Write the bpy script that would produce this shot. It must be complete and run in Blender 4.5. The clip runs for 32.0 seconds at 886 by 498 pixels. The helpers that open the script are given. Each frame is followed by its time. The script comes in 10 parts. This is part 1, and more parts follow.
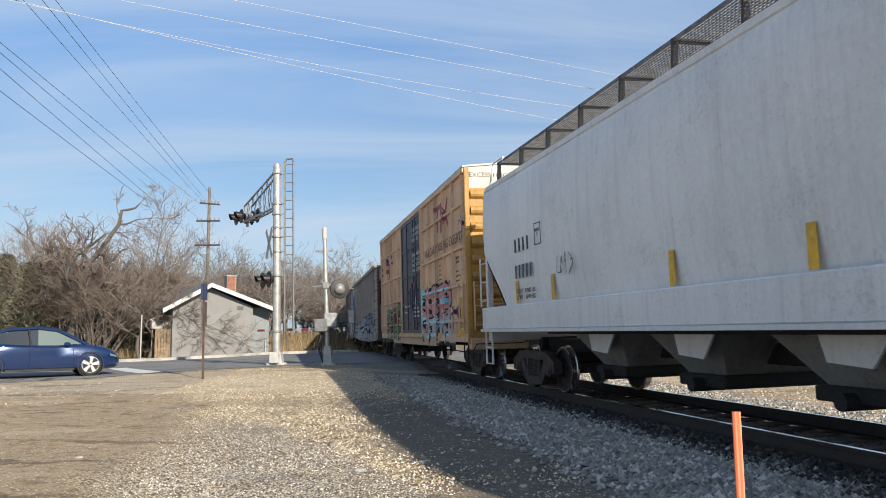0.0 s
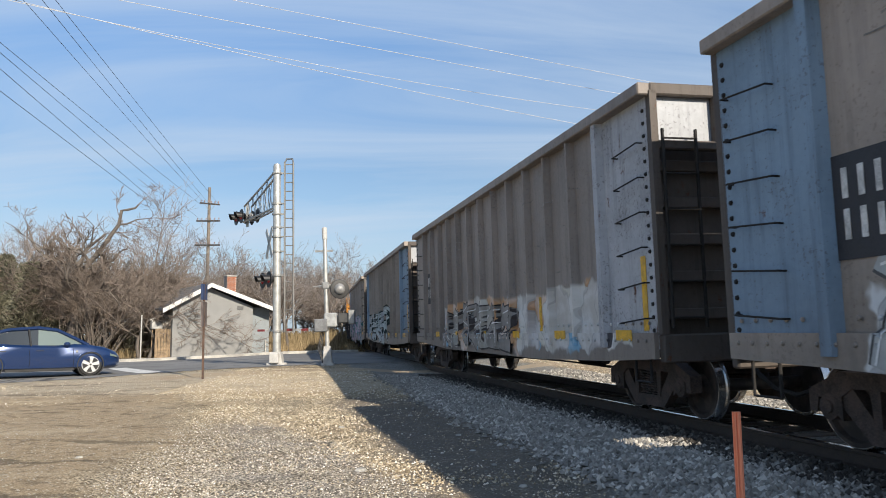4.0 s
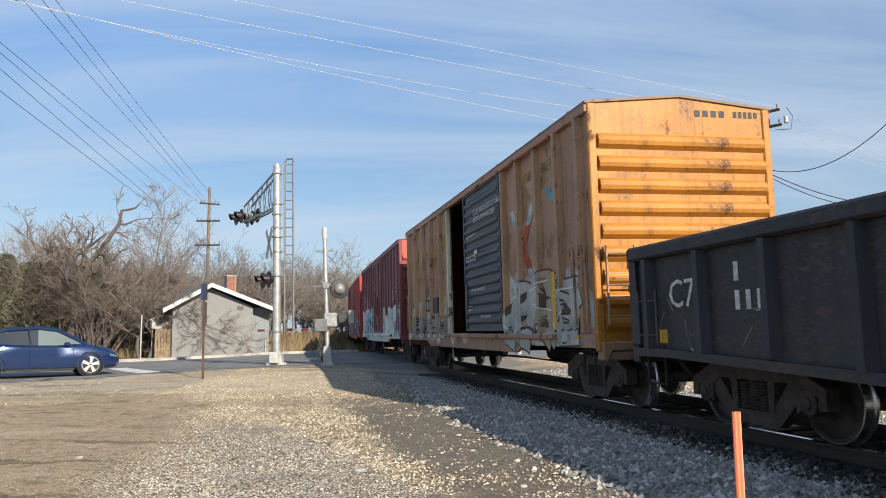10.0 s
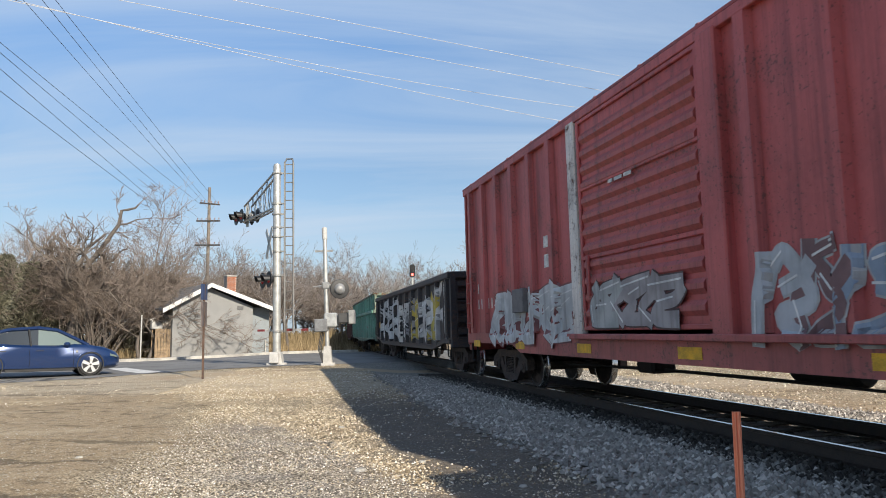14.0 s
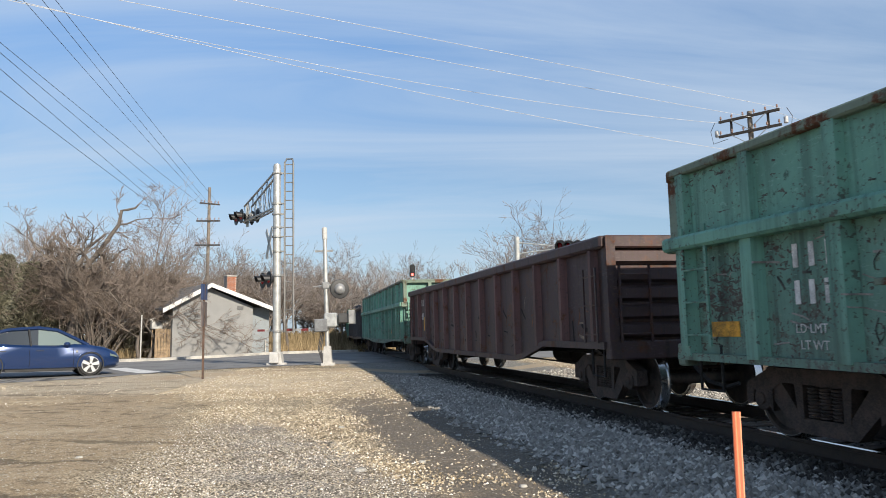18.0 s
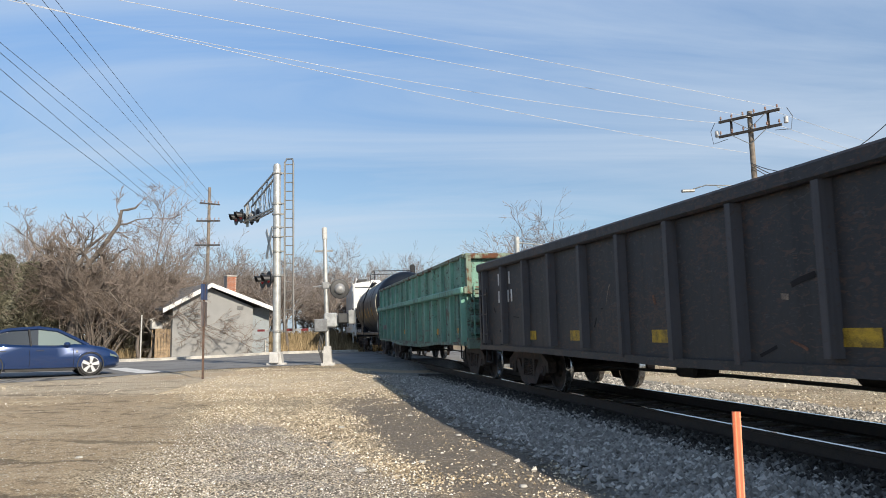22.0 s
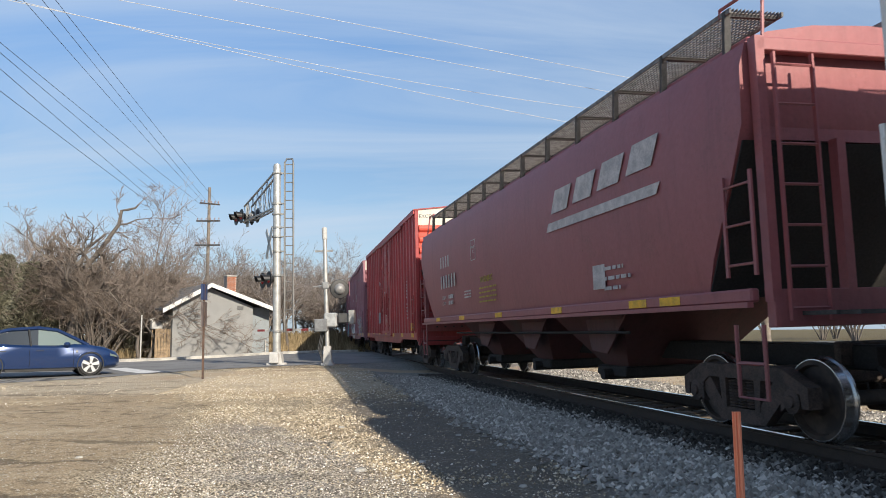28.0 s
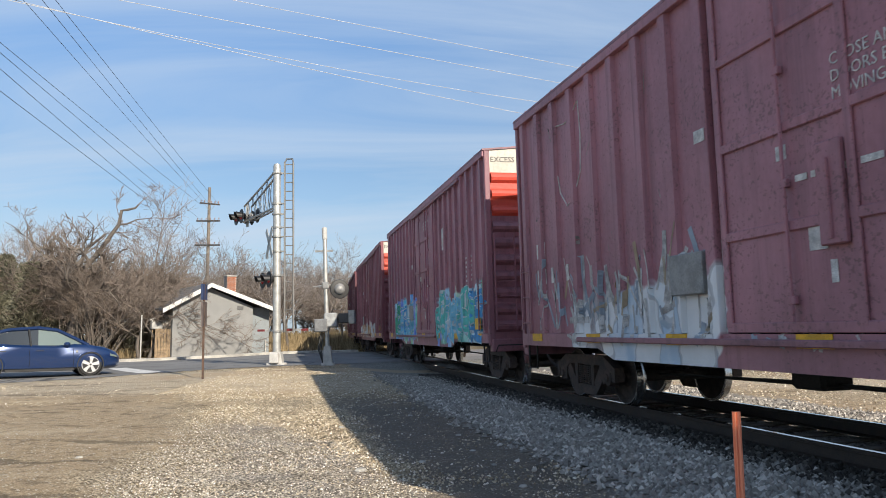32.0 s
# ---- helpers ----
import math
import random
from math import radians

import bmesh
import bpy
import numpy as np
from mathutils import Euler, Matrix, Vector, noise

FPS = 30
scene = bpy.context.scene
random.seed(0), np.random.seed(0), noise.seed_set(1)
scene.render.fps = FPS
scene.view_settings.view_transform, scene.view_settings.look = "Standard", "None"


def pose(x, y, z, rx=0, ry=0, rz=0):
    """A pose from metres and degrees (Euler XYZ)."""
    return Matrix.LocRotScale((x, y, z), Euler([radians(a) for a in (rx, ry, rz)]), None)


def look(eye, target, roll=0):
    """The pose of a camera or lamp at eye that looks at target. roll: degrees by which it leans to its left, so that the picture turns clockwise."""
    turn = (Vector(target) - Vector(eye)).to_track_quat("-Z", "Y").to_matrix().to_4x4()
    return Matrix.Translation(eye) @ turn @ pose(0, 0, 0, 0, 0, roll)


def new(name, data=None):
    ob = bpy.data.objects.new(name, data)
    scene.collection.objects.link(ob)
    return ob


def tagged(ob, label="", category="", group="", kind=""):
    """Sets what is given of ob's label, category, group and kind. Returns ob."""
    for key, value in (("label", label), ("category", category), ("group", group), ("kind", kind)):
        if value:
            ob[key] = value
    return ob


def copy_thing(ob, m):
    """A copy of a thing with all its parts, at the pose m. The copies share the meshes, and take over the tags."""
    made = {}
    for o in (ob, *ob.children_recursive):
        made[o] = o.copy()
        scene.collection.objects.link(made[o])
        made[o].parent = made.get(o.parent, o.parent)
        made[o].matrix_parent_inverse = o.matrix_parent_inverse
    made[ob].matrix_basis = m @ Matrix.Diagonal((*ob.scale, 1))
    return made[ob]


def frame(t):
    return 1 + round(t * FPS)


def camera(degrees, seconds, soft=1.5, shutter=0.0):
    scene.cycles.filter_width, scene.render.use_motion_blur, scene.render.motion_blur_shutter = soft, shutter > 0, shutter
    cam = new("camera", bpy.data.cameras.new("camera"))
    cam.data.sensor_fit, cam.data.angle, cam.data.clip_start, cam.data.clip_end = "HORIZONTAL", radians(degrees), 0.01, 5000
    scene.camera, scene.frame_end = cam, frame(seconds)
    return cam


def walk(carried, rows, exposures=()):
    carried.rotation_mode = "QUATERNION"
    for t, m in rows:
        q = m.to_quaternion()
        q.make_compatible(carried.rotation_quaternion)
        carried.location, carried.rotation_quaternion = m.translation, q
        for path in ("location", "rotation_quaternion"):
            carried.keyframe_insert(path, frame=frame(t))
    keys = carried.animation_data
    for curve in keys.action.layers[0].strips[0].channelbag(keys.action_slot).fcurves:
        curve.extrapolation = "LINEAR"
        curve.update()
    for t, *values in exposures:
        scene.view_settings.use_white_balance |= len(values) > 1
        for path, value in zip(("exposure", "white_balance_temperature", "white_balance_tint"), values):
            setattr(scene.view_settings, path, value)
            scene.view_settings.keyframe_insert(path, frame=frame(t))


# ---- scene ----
# ---- camera ----
cam = camera(60.84, 32.0, 0.9, shutter=0.05)
RAIL_Z = 0.375                       # rail top above the gravel lot
EYE = Vector((0, 0, RAIL_Z + 1.1246))
CAM_POSE = look(EYE, EYE + Vector((0, math.cos(0.1092), math.sin(0.1092))), -0.446)
walk(cam, [(0, CAM_POSE), (32.0, CAM_POSE)], exposures=[(0, 0.48), (32.0, 0.48)])

# ---- sun, sky ----
SUN_WAY = Vector((0.481, -0.736, 0.4765)).normalized()   # towards the sun


def make_light():
    sun = new("sun", bpy.data.lights.new("sun", "SUN"))
    sun.data.energy, sun.data.angle, sun.data.color = 4.75, radians(0.53), (1.0, 0.9, 0.75)
    sun.matrix_basis = look(SUN_WAY * 50, (0, 0, 0))
    w = bpy.data.worlds.new("sky")
    scene.world = w
    w.use_nodes = True
    nt = w.node_tree
    nt.nodes.clear()
    N = nt.nodes.new
    out, bg, sky = N("ShaderNodeOutputWorld"), N("ShaderNodeBackground"), N("ShaderNodeTexSky")
    sky.sky_type, sky.sun_disc = "NISHITA", False
    sky.sun_elevation = math.asin(SUN_WAY.z)
    sky.sun_rotation = math.atan2(SUN_WAY.x, SUN_WAY.y)
    sky.air_density, sky.dust_density, sky.ozone_density = 1.0, 0.6, 2.2
    bg.inputs["Strength"].default_value = 0.114
    # thin streaks of cirrus
    tc, mp, n1, n2 = N("ShaderNodeTexCoord"), N("ShaderNodeMapping"), N("ShaderNodeTexNoise"), N("ShaderNodeTexNoise")
    sep, dz, comb = N("ShaderNodeSeparateXYZ"), N("ShaderNodeMath"), N("ShaderNodeCombineXYZ")
    dx, dy = N("ShaderNodeMath"), N("ShaderNodeMath")
    nt.links.new(tc.outputs["Generated"], sep.inputs[0])
    dz.operation, dz.inputs[1].default_value = "ADD", 0.16
    dx.operation = dy.operation = "DIVIDE"
    nt.links.new(sep.outputs["Z"], dz.inputs[0])
    for d, k in ((dx, "X"), (dy, "Y")):
        nt.links.new(sep.outputs[k], d.inputs[0])
        nt.links.new(dz.outputs[0], d.inputs[1])
        nt.links.new(d.outputs[0], comb.inputs[k])
    mp.inputs["Rotation"].default_value = (0, 0, radians(-20))
    mp.inputs["Scale"].default_value = (0.34, 1.25, 1)
    mp.inputs["Location"].default_value = (3.1, 1.4, 0)
    nt.links.new(comb.outputs[0], mp.inputs["Vector"])
    for n, sc, det, ro, di in ((n1, 1.3, 9, 0.6, 0.9), (n2, 0.5, 3, 0.5, 0.3)):
        n.inputs["Scale"].default_value, n.inputs["Detail"].default_value = sc, det
        n.inputs["Roughness"].default_value, n.inputs["Distortion"].default_value = ro, di
        nt.links.new(mp.outputs[0], n.inputs["Vector"])
    mul, ramp, mix = N("ShaderNodeMath"), N("ShaderNodeValToRGB"), N("ShaderNodeMixRGB")
    mul.operation = "ADD"
    nt.links.new(n1.outputs["Fac"], mul.inputs[0])
    nt.links.new(n2.outputs["Fac"], mul.inputs[1])
    ramp.color_ramp.elements[0].position, ramp.color_ramp.elements[1].position = 0.86, 1.0
    half = N("ShaderNodeMath")
    half.operation, half.inputs[1].default_value = "MULTIPLY", 0.5
    nt.links.new(mul.outputs[0], half.inputs[0])
    ramp.color_ramp.elements[0].position, ramp.color_ramp.elements[0].color = 0.43, (0, 0, 0, 1)
    ramp.color_ramp.elements[1].position, ramp.color_ramp.elements[1].color = 0.66, (0.85, 0.85, 0.85, 1)
    nt.links.new(half.outputs[0], ramp.inputs["Fac"])
    # a paler band of haze low down
    haze = N("ShaderNodeValToRGB")
    haze.color_ramp.elements[0].position, haze.color_ramp.elements[0].color = 0.0, (0.75, 0.75, 0.75, 1)
    haze.color_ramp.elements[1].position, haze.color_ramp.elements[1].color = 0.27, (0, 0, 0, 1)
    nt.links.new(sep.outputs["Z"], haze.inputs["Fac"])
    murk = N("ShaderNodeMixRGB")
    nt.links.new(haze.outputs["Color"], murk.inputs["Fac"])
    murk.inputs["Color2"].default_value = (2.9, 3.75, 4.75, 1)
    nt.links.new(ramp.outputs["Color"], mix.inputs["Fac"])
    # the clear air darkens a little towards the horizon before the haze
    air = N("ShaderNodeValToRGB")
    for k, (p, v) in enumerate(((0.0, 0.66), (0.22, 0.72), (0.31, 0.88), (0.42, 1.08))):
        e = air.color_ramp.elements[k] if k < 2 else air.color_ramp.elements.new(p)
        e.position, e.color = p, (v, v, v, 1)
    nt.links.new(sep.outputs["Z"], air.inputs["Fac"])
    deep = N("ShaderNodeMixRGB")
    deep.blend_type = "MULTIPLY"
    deep.inputs["Fac"].default_value, deep.inputs["Color2"].default_value = 1.0, (0.88, 0.98, 1.06, 1)
    nt.links.new(sky.outputs["Color"], deep.inputs["Color1"])
    clear = N("ShaderNodeMixRGB")
    clear.blend_type, clear.inputs["Fac"].default_value = "MULTIPLY", 1.0
    nt.links.new(deep.outputs[0], clear.inputs["Color1"])
    nt.links.new(air.outputs["Color"], clear.inputs["Color2"])
    nt.links.new(clear.outputs[0], murk.inputs["Color1"])
    nt.links.new(murk.outputs[0], mix.inputs["Color1"])
    mix.inputs["Color2"].default_value = (3.7, 4.4, 5.3, 1)
    nt.links.new(mix.outputs[0], bg.inputs["Color"])
    nt.links.new(bg.outputs[0], out.inputs["Surface"])


make_light()

# ---- the track's line ----
S_STEP, S_LOW = 0.5, -450.0
_s = np.arange(S_LOW, 620.0, S_STEP)
_phi = -0.2570 + 0.001691 * 6 * np.logaddexp(0, (_s - 0.024) / 6)
_i0 = int(round(-S_LOW / S_STEP))
_mx = np.concatenate(([0], np.cumsum((np.sin(_phi[1:]) + np.sin(_phi[:-1])) / 2 * S_STEP)))
_my = np.concatenate(([0], np.cumsum((np.cos(_phi[1:]) + np.cos(_phi[:-1])) / 2 * S_STEP)))
_mx, _my = _mx - _mx[_i0] + 6.592, _my - _my[_i0]
BANK = 0.0202
SPEED = 10.92


def track(s):
    """The track's centre line at s metres past the camera's foot: x, y and the heading."""
    return float(np.interp(s, _s, _mx)), float(np.interp(s, _s, _my)), float(np.interp(s, _s, _phi))


def aside(s, lat, z=0.0):
    """A point beside the track, lat metres to the right of the way out."""
    x, y, p = track(s)
    return Vector((x + lat * math.cos(p), y - lat * math.sin(p), z))


def off_track(x, y):
    """Distance from the centre line, positive on the camera's side (arrays)."""
    x, y = np.asarray(x, float), np.asarray(y, float)
    s = y.copy()
    for _ in range(4):
        cx, cy, p = np.interp(s, _s, _mx), np.interp(s, _s, _my), np.interp(s, _s, _phi)
        s = s + (x - cx) * np.sin(p) + (y - cy) * np.cos(p)
    cx, cy, p = np.interp(s, _s, _mx), np.interp(s, _s, _my), np.interp(s, _s, _phi)
    return -((x - cx) * np.cos(p) - (y - cy) * np.sin(p)), s


def smooth(v, a, b):
    u = np.clip((np.asarray(v, float) - a) / (b - a), 0, 1)
    return u * u * (3 - 2 * u)


ROAD_WAY = Vector((0.84, 0.5426, 0))           # along the road, towards the crossing
ROAD_N = Vector((-0.5426, 0.84, 0))            # across it, away from the camera
ROAD_A, ROAD_B = 25.6, 40.2                    # its edges along ROAD_N


def ground_z(x, y):
    x, y = np.asarray(x, float), np.asarray(y, float)
    lat, s = off_track(x, y)
    lot = 0.02 + smooth(y, 12, 25) * (0.10 + 0.2 * smooth(x, -12, -4))
    lot = np.where(lat < 0, 0.12 + smooth(y, 14, 30) * 0.2, lot)
    n = x * ROAD_N.x + y * ROAD_N.y
    cross = smooth(n, ROAD_A - 3.5, ROAD_A - 0.8) * (1 - smooth(n, ROAD_B + 0.8, ROAD_B + 4)) * (1 - smooth(np.abs(lat), 4, 14))
    lot = lot * (1 - cross) + (RAIL_Z - 0.035) * cross
    bed = (RAIL_Z - 0.20) * (1 - cross) + (RAIL_Z - 0.035) * cross
    k = 1 - smooth(np.abs(lat), 1.75, 3.7)
    return lot * (1 - k) + bed * k


def gz(x, y):
    return float(ground_z(np.array([x]), np.array([y]))[0])
# ---- mesh building ----
class Mesh:
    """Collects corners and faces of one part."""

    def __init__(self):
        self.v, self.f = [], []

    def add(self, vs, fs):
        o = len(self.v)
        self.v += [tuple(p) for p in vs]
        self.f += [tuple(o + i for i in q) for q in fs]
        return self

    def box(self, x0, x1, y0, y1, z0, z1, c=0.0):
        if c <= 0:
            vs = [(x, y, z) for x in (x0, x1) for y in (y0, y1) for z in (z0, z1)]
            return self.add(vs, [(0, 1, 3, 2), (4, 6, 7, 5), (0, 4, 5, 1), (2, 3, 7, 6), (0, 2, 6, 4), (1, 5, 7, 3)])
        c = min(c, (x1 - x0) * 0.45, (y1 - y0) * 0.45, (z1 - z0) * 0.45)
        return self.block([(x0, x1), (y0, y1), (z0, z1)], c)

    def block(self, r, c):
        vs, ix = [], {}
        for i in (0, 1):
            for j in (0, 1):
                for k in (0, 1):
                    for a in range(3):
                        p = [r[0][i], r[1][j], r[2][k]]
                        s = (i, j, k)
                        for b in range(3):
                            if b != a:
                                p[b] += c if s[b] == 0 else -c
                        ix[(i, j, k, a)] = len(vs)
                        vs.append(p)
        fs = []
        for a in range(3):
            b, d = (a + 1) % 3, (a + 2) % 3
            for e in (0, 1):
                q = []
                for (m, n) in ((0, 0), (1, 0), (1, 1), (0, 1)):
                    k = [0, 0, 0]
                    k[a], k[b], k[d] = e, m, n
                    q.append(ix[(*k, a)])
                fs.append(q if e else q[::-1])
        for a in range(3):
            b, d = (a + 1) % 3, (a + 2) % 3
            for m in (0, 1):
                for n in (0, 1):
                    q = []
                    for e in (0, 1):
                        k = [0, 0, 0]
                        k[a], k[b], k[d] = e, m, n
                        q.append((tuple(k), b))
                        q.append((tuple(k), d))
                    ids = [ix[(*q[0][0], q[0][1])], ix[(*q[1][0], q[1][1])], ix[(*q[3][0], q[3][1])], ix[(*q[2][0], q[2][1])]]
                    fs.append(ids if (m == n) else ids[::-1])
        for i in (0, 1):
            for j in (0, 1):
                for k in (0, 1):
                    q = [ix[(i, j, k, a)] for a in range(3)]
                    fs.append(q if (i + j + k) % 2 else q[::-1])
        return self.add(vs, fs)

    def tube(self, pts, r, n=6, r1=None, caps=True):
        """A round bar along a line of points; r1: the radius at its end."""
        pts = [Vector(p) for p in pts]
        r1 = r if r1 is None else r1
        vs, fs, m = [], [], len(pts)
        side = None
        for i, p in enumerate(pts):
            d = (pts[min(i + 1, m - 1)] - pts[max(i - 1, 0)]).normalized()
            if side is None:
                side = d.orthogonal().normalized()
            side = (side - d * side.dot(d)).normalized()
            up = d.cross(side)
            rr = r + (r1 - r) * i / max(m - 1, 1)
            for k in range(n):
                a = 2 * math.pi * (k + 0.5) / n
                vs.append(p + side * (rr * math.cos(a)) + up * (rr * math.sin(a)))
        for i in range(m - 1):
            for k in range(n):
                fs.append((i * n + k, i * n + (k + 1) % n, (i + 1) * n + (k + 1) % n, (i + 1) * n + k))
        if caps:
            fs += [tuple(range(n))[::-1], tuple(range((m - 1) * n, m * n))]
        return self.add(vs, fs)

    def bar(self, a, b, r, n=6):
        return self.tube([a, b], r, n)

    def prism(self, poly, axis, a, b):
        """A polygon in the plane across axis, drawn out from a to b. axis y: poly is (x, z); x: (y, z); z: (x, y)."""
        def p3(p, q):
            return {"x": (q, p[0], p[1]), "y": (p[0], q, p[1]), "z": (p[0], p[1], q)}[axis]
        n = len(poly)
        vs = [p3(p, a) for p in poly] + [p3(p, b) for p in poly]
        fs = [tuple(range(n)), tuple(range(2 * n - 1, n - 1, -1))]
        fs += [(i, n + i, n + (i + 1) % n, (i + 1) % n) for i in range(n)]
        return self.add(vs, fs)

    def lathe(self, prof, axis="y", n=20, at=(0, 0, 0)):
        """Turns (radius, along) pairs round an axis through at."""
        vs, fs, m = [], [], len(prof)
        for r, h in prof:
            for k in range(n):
                a = 2 * math.pi * k / n
                u, w = r * math.cos(a), r * math.sin(a)
                p = {"y": (u, h, w), "x": (h, u, w), "z": (u, w, h)}[axis]
                vs.append((p[0] + at[0], p[1] + at[1], p[2] + at[2]))
        for i in range(m - 1):
            for k in range(n):
                fs.append((i * n + k, i * n + (k + 1) % n, (i + 1) * n + (k + 1) % n, (i + 1) * n + k))
        fs += [tuple(range(n)), tuple(range((m - 1) * n, m * n))]
        return self.add(vs, fs)

    def data(self, name, mat, smooth_it=False):
        me = bpy.data.meshes.new(name)
        me.from_pydata(self.v, [], self.f)
        if mat:
            for m in (mat if isinstance(mat, (list, tuple)) else [mat]):
                me.materials.append(m)
        bm = bmesh.new()
        bm.from_mesh(me)
        bmesh.ops.recalc_face_normals(bm, faces=bm.faces)
        bm.to_mesh(me)
        bm.free()
        if smooth_it:
            me.shade_smooth()
            me.set_sharp_from_angle(angle=radians(40))
        me.update()
        return me


def part(name, m, mat, parent, label="", smooth_it=False):
    """One mesh object under a thing or under a part."""
    ob = new(name, m if isinstance(m, bpy.types.Mesh) else m.data(name, mat, smooth_it))
    ob.parent = parent
    return tagged(ob, label)


def thing(name, m, mat, label, category, group="", kind="", smooth_it=False):
    ob = new(name, m.data(name, mat, smooth_it) if m else None)
    return tagged(ob, label, category, group, kind)


# ---- materials ----
class Nodes:
    """A small hand for writing node materials."""

    def __init__(self, name):
        self.m = bpy.data.materials.new(name)
        self.m.use_nodes = True
        self.t = self.m.node_tree
        self.b = self.t.nodes["Principled BSDF"]
        self.co = None

    def n(self, kind, **kw):
        x = self.t.nodes.new("ShaderNode" + kind)
        for k, v in kw.items():
            if k == "op":
                x.operation = v
            elif k == "blend":
                x.blend_type = v
            else:
                self.put(x.inputs[int(k[1:]) if k[0] == "i" and k[1:].isdigit() else k], v)
        return x

    def put(self, socket, v):
        if isinstance(v, bpy.types.NodeSocket):
            self.t.links.new(v, socket)
        elif isinstance(v, (tuple, list)) and len(v) == 3 and socket.type == "RGBA":
            socket.default_value = (*v, 1)
        else:
            socket.default_value = v

    def coords(self, world=False):
        if world:
            return self.n("NewGeometry").outputs["Position"]
        if self.co is None:
            self.co = self.n("TexCoord").outputs["Object"]
        return self.co

    def mapped(self, scale=(1, 1, 1), loc=(0, 0, 0), world=False):
        x = self.n("Mapping", Scale=scale, Location=loc)
        self.put(x.inputs["Vector"], self.coords(world))
        return x.outputs[0]

    def noise(self, scale, vec=None, detail=4, rough=0.55, dist=0.0):
        x = self.n("TexNoise", Scale=scale, Detail=detail, Roughness=rough, Distortion=dist)
        self.put(x.inputs["Vector"], vec if vec is not None else self.coords())
        return x.outputs["Fac"]

    def step(self, fac, a, b, lo=0.0, hi=1.0):
        x = self.n("MapRange")
        x.interpolation_type = "SMOOTHSTEP"
        for k, v in (("Value", fac), ("From Min", a), ("From Max", b), ("To Min", lo), ("To Max", hi)):
            self.put(x.inputs[k], v)
        return x.outputs[0]

    def mix(self, fac, a, b, blend="MIX"):
        x = self.n("MixRGB", blend=blend)
        for k, v in (("Fac", fac), ("Color1", a), ("Color2", b)):
            self.put(x.inputs[k], v)
        return x.outputs[0]

    def math(self, op, a, b=0.5):
        x = self.n("Math", op=op)
        self.put(x.inputs[0], a)
        self.put(x.inputs[1], b)
        return x.outputs[0]

    def bump(self, h, strength=0.3, dist=0.01):
        x = self.n("Bump", Strength=strength, Distance=dist)
        self.put(x.inputs["Height"], h)
        self.put(self.b.inputs["Normal"], x.outputs[0])

    def done(self, col, rough=0.6, metal=0.0, spec=None):
        self.put(self.b.inputs["Base Color"], col)
        self.put(self.b.inputs["Roughness"], rough)
        self.put(self.b.inputs["Metallic"], metal)
        if spec is not None:
            self.put(self.b.inputs["Specular IOR Level"], spec)
        return self.m


_plain = {}


def plain(name, col, rough=0.6, metal=0.0, vary=0.18, scale=6.0, bump=0.0):
    """A surface of one paint or stuff with light grain and stains."""
    if name in _plain:
        return _plain[name]
    g = Nodes(name)
    a = g.noise(scale, detail=6)
    b = g.noise(scale * 9, detail=3)
    f = g.math("ADD", g.math("MULTIPLY", a, 0.65), g.math("MULTIPLY", b, 0.35))
    lo = tuple(c * (1 - vary * 1.6) for c in col)
    hi = tuple(min(c * (1 + vary), 1) for c in col)
    if bump:
        g.bump(b, bump, 0.01)
    _plain[name] = g.done(g.mix(g.step(f, 0.35, 0.65), lo, hi), g.step(a, 0.3, 0.7, rough * 0.85, min(rough * 1.15, 1)), metal)
    return _plain[name]


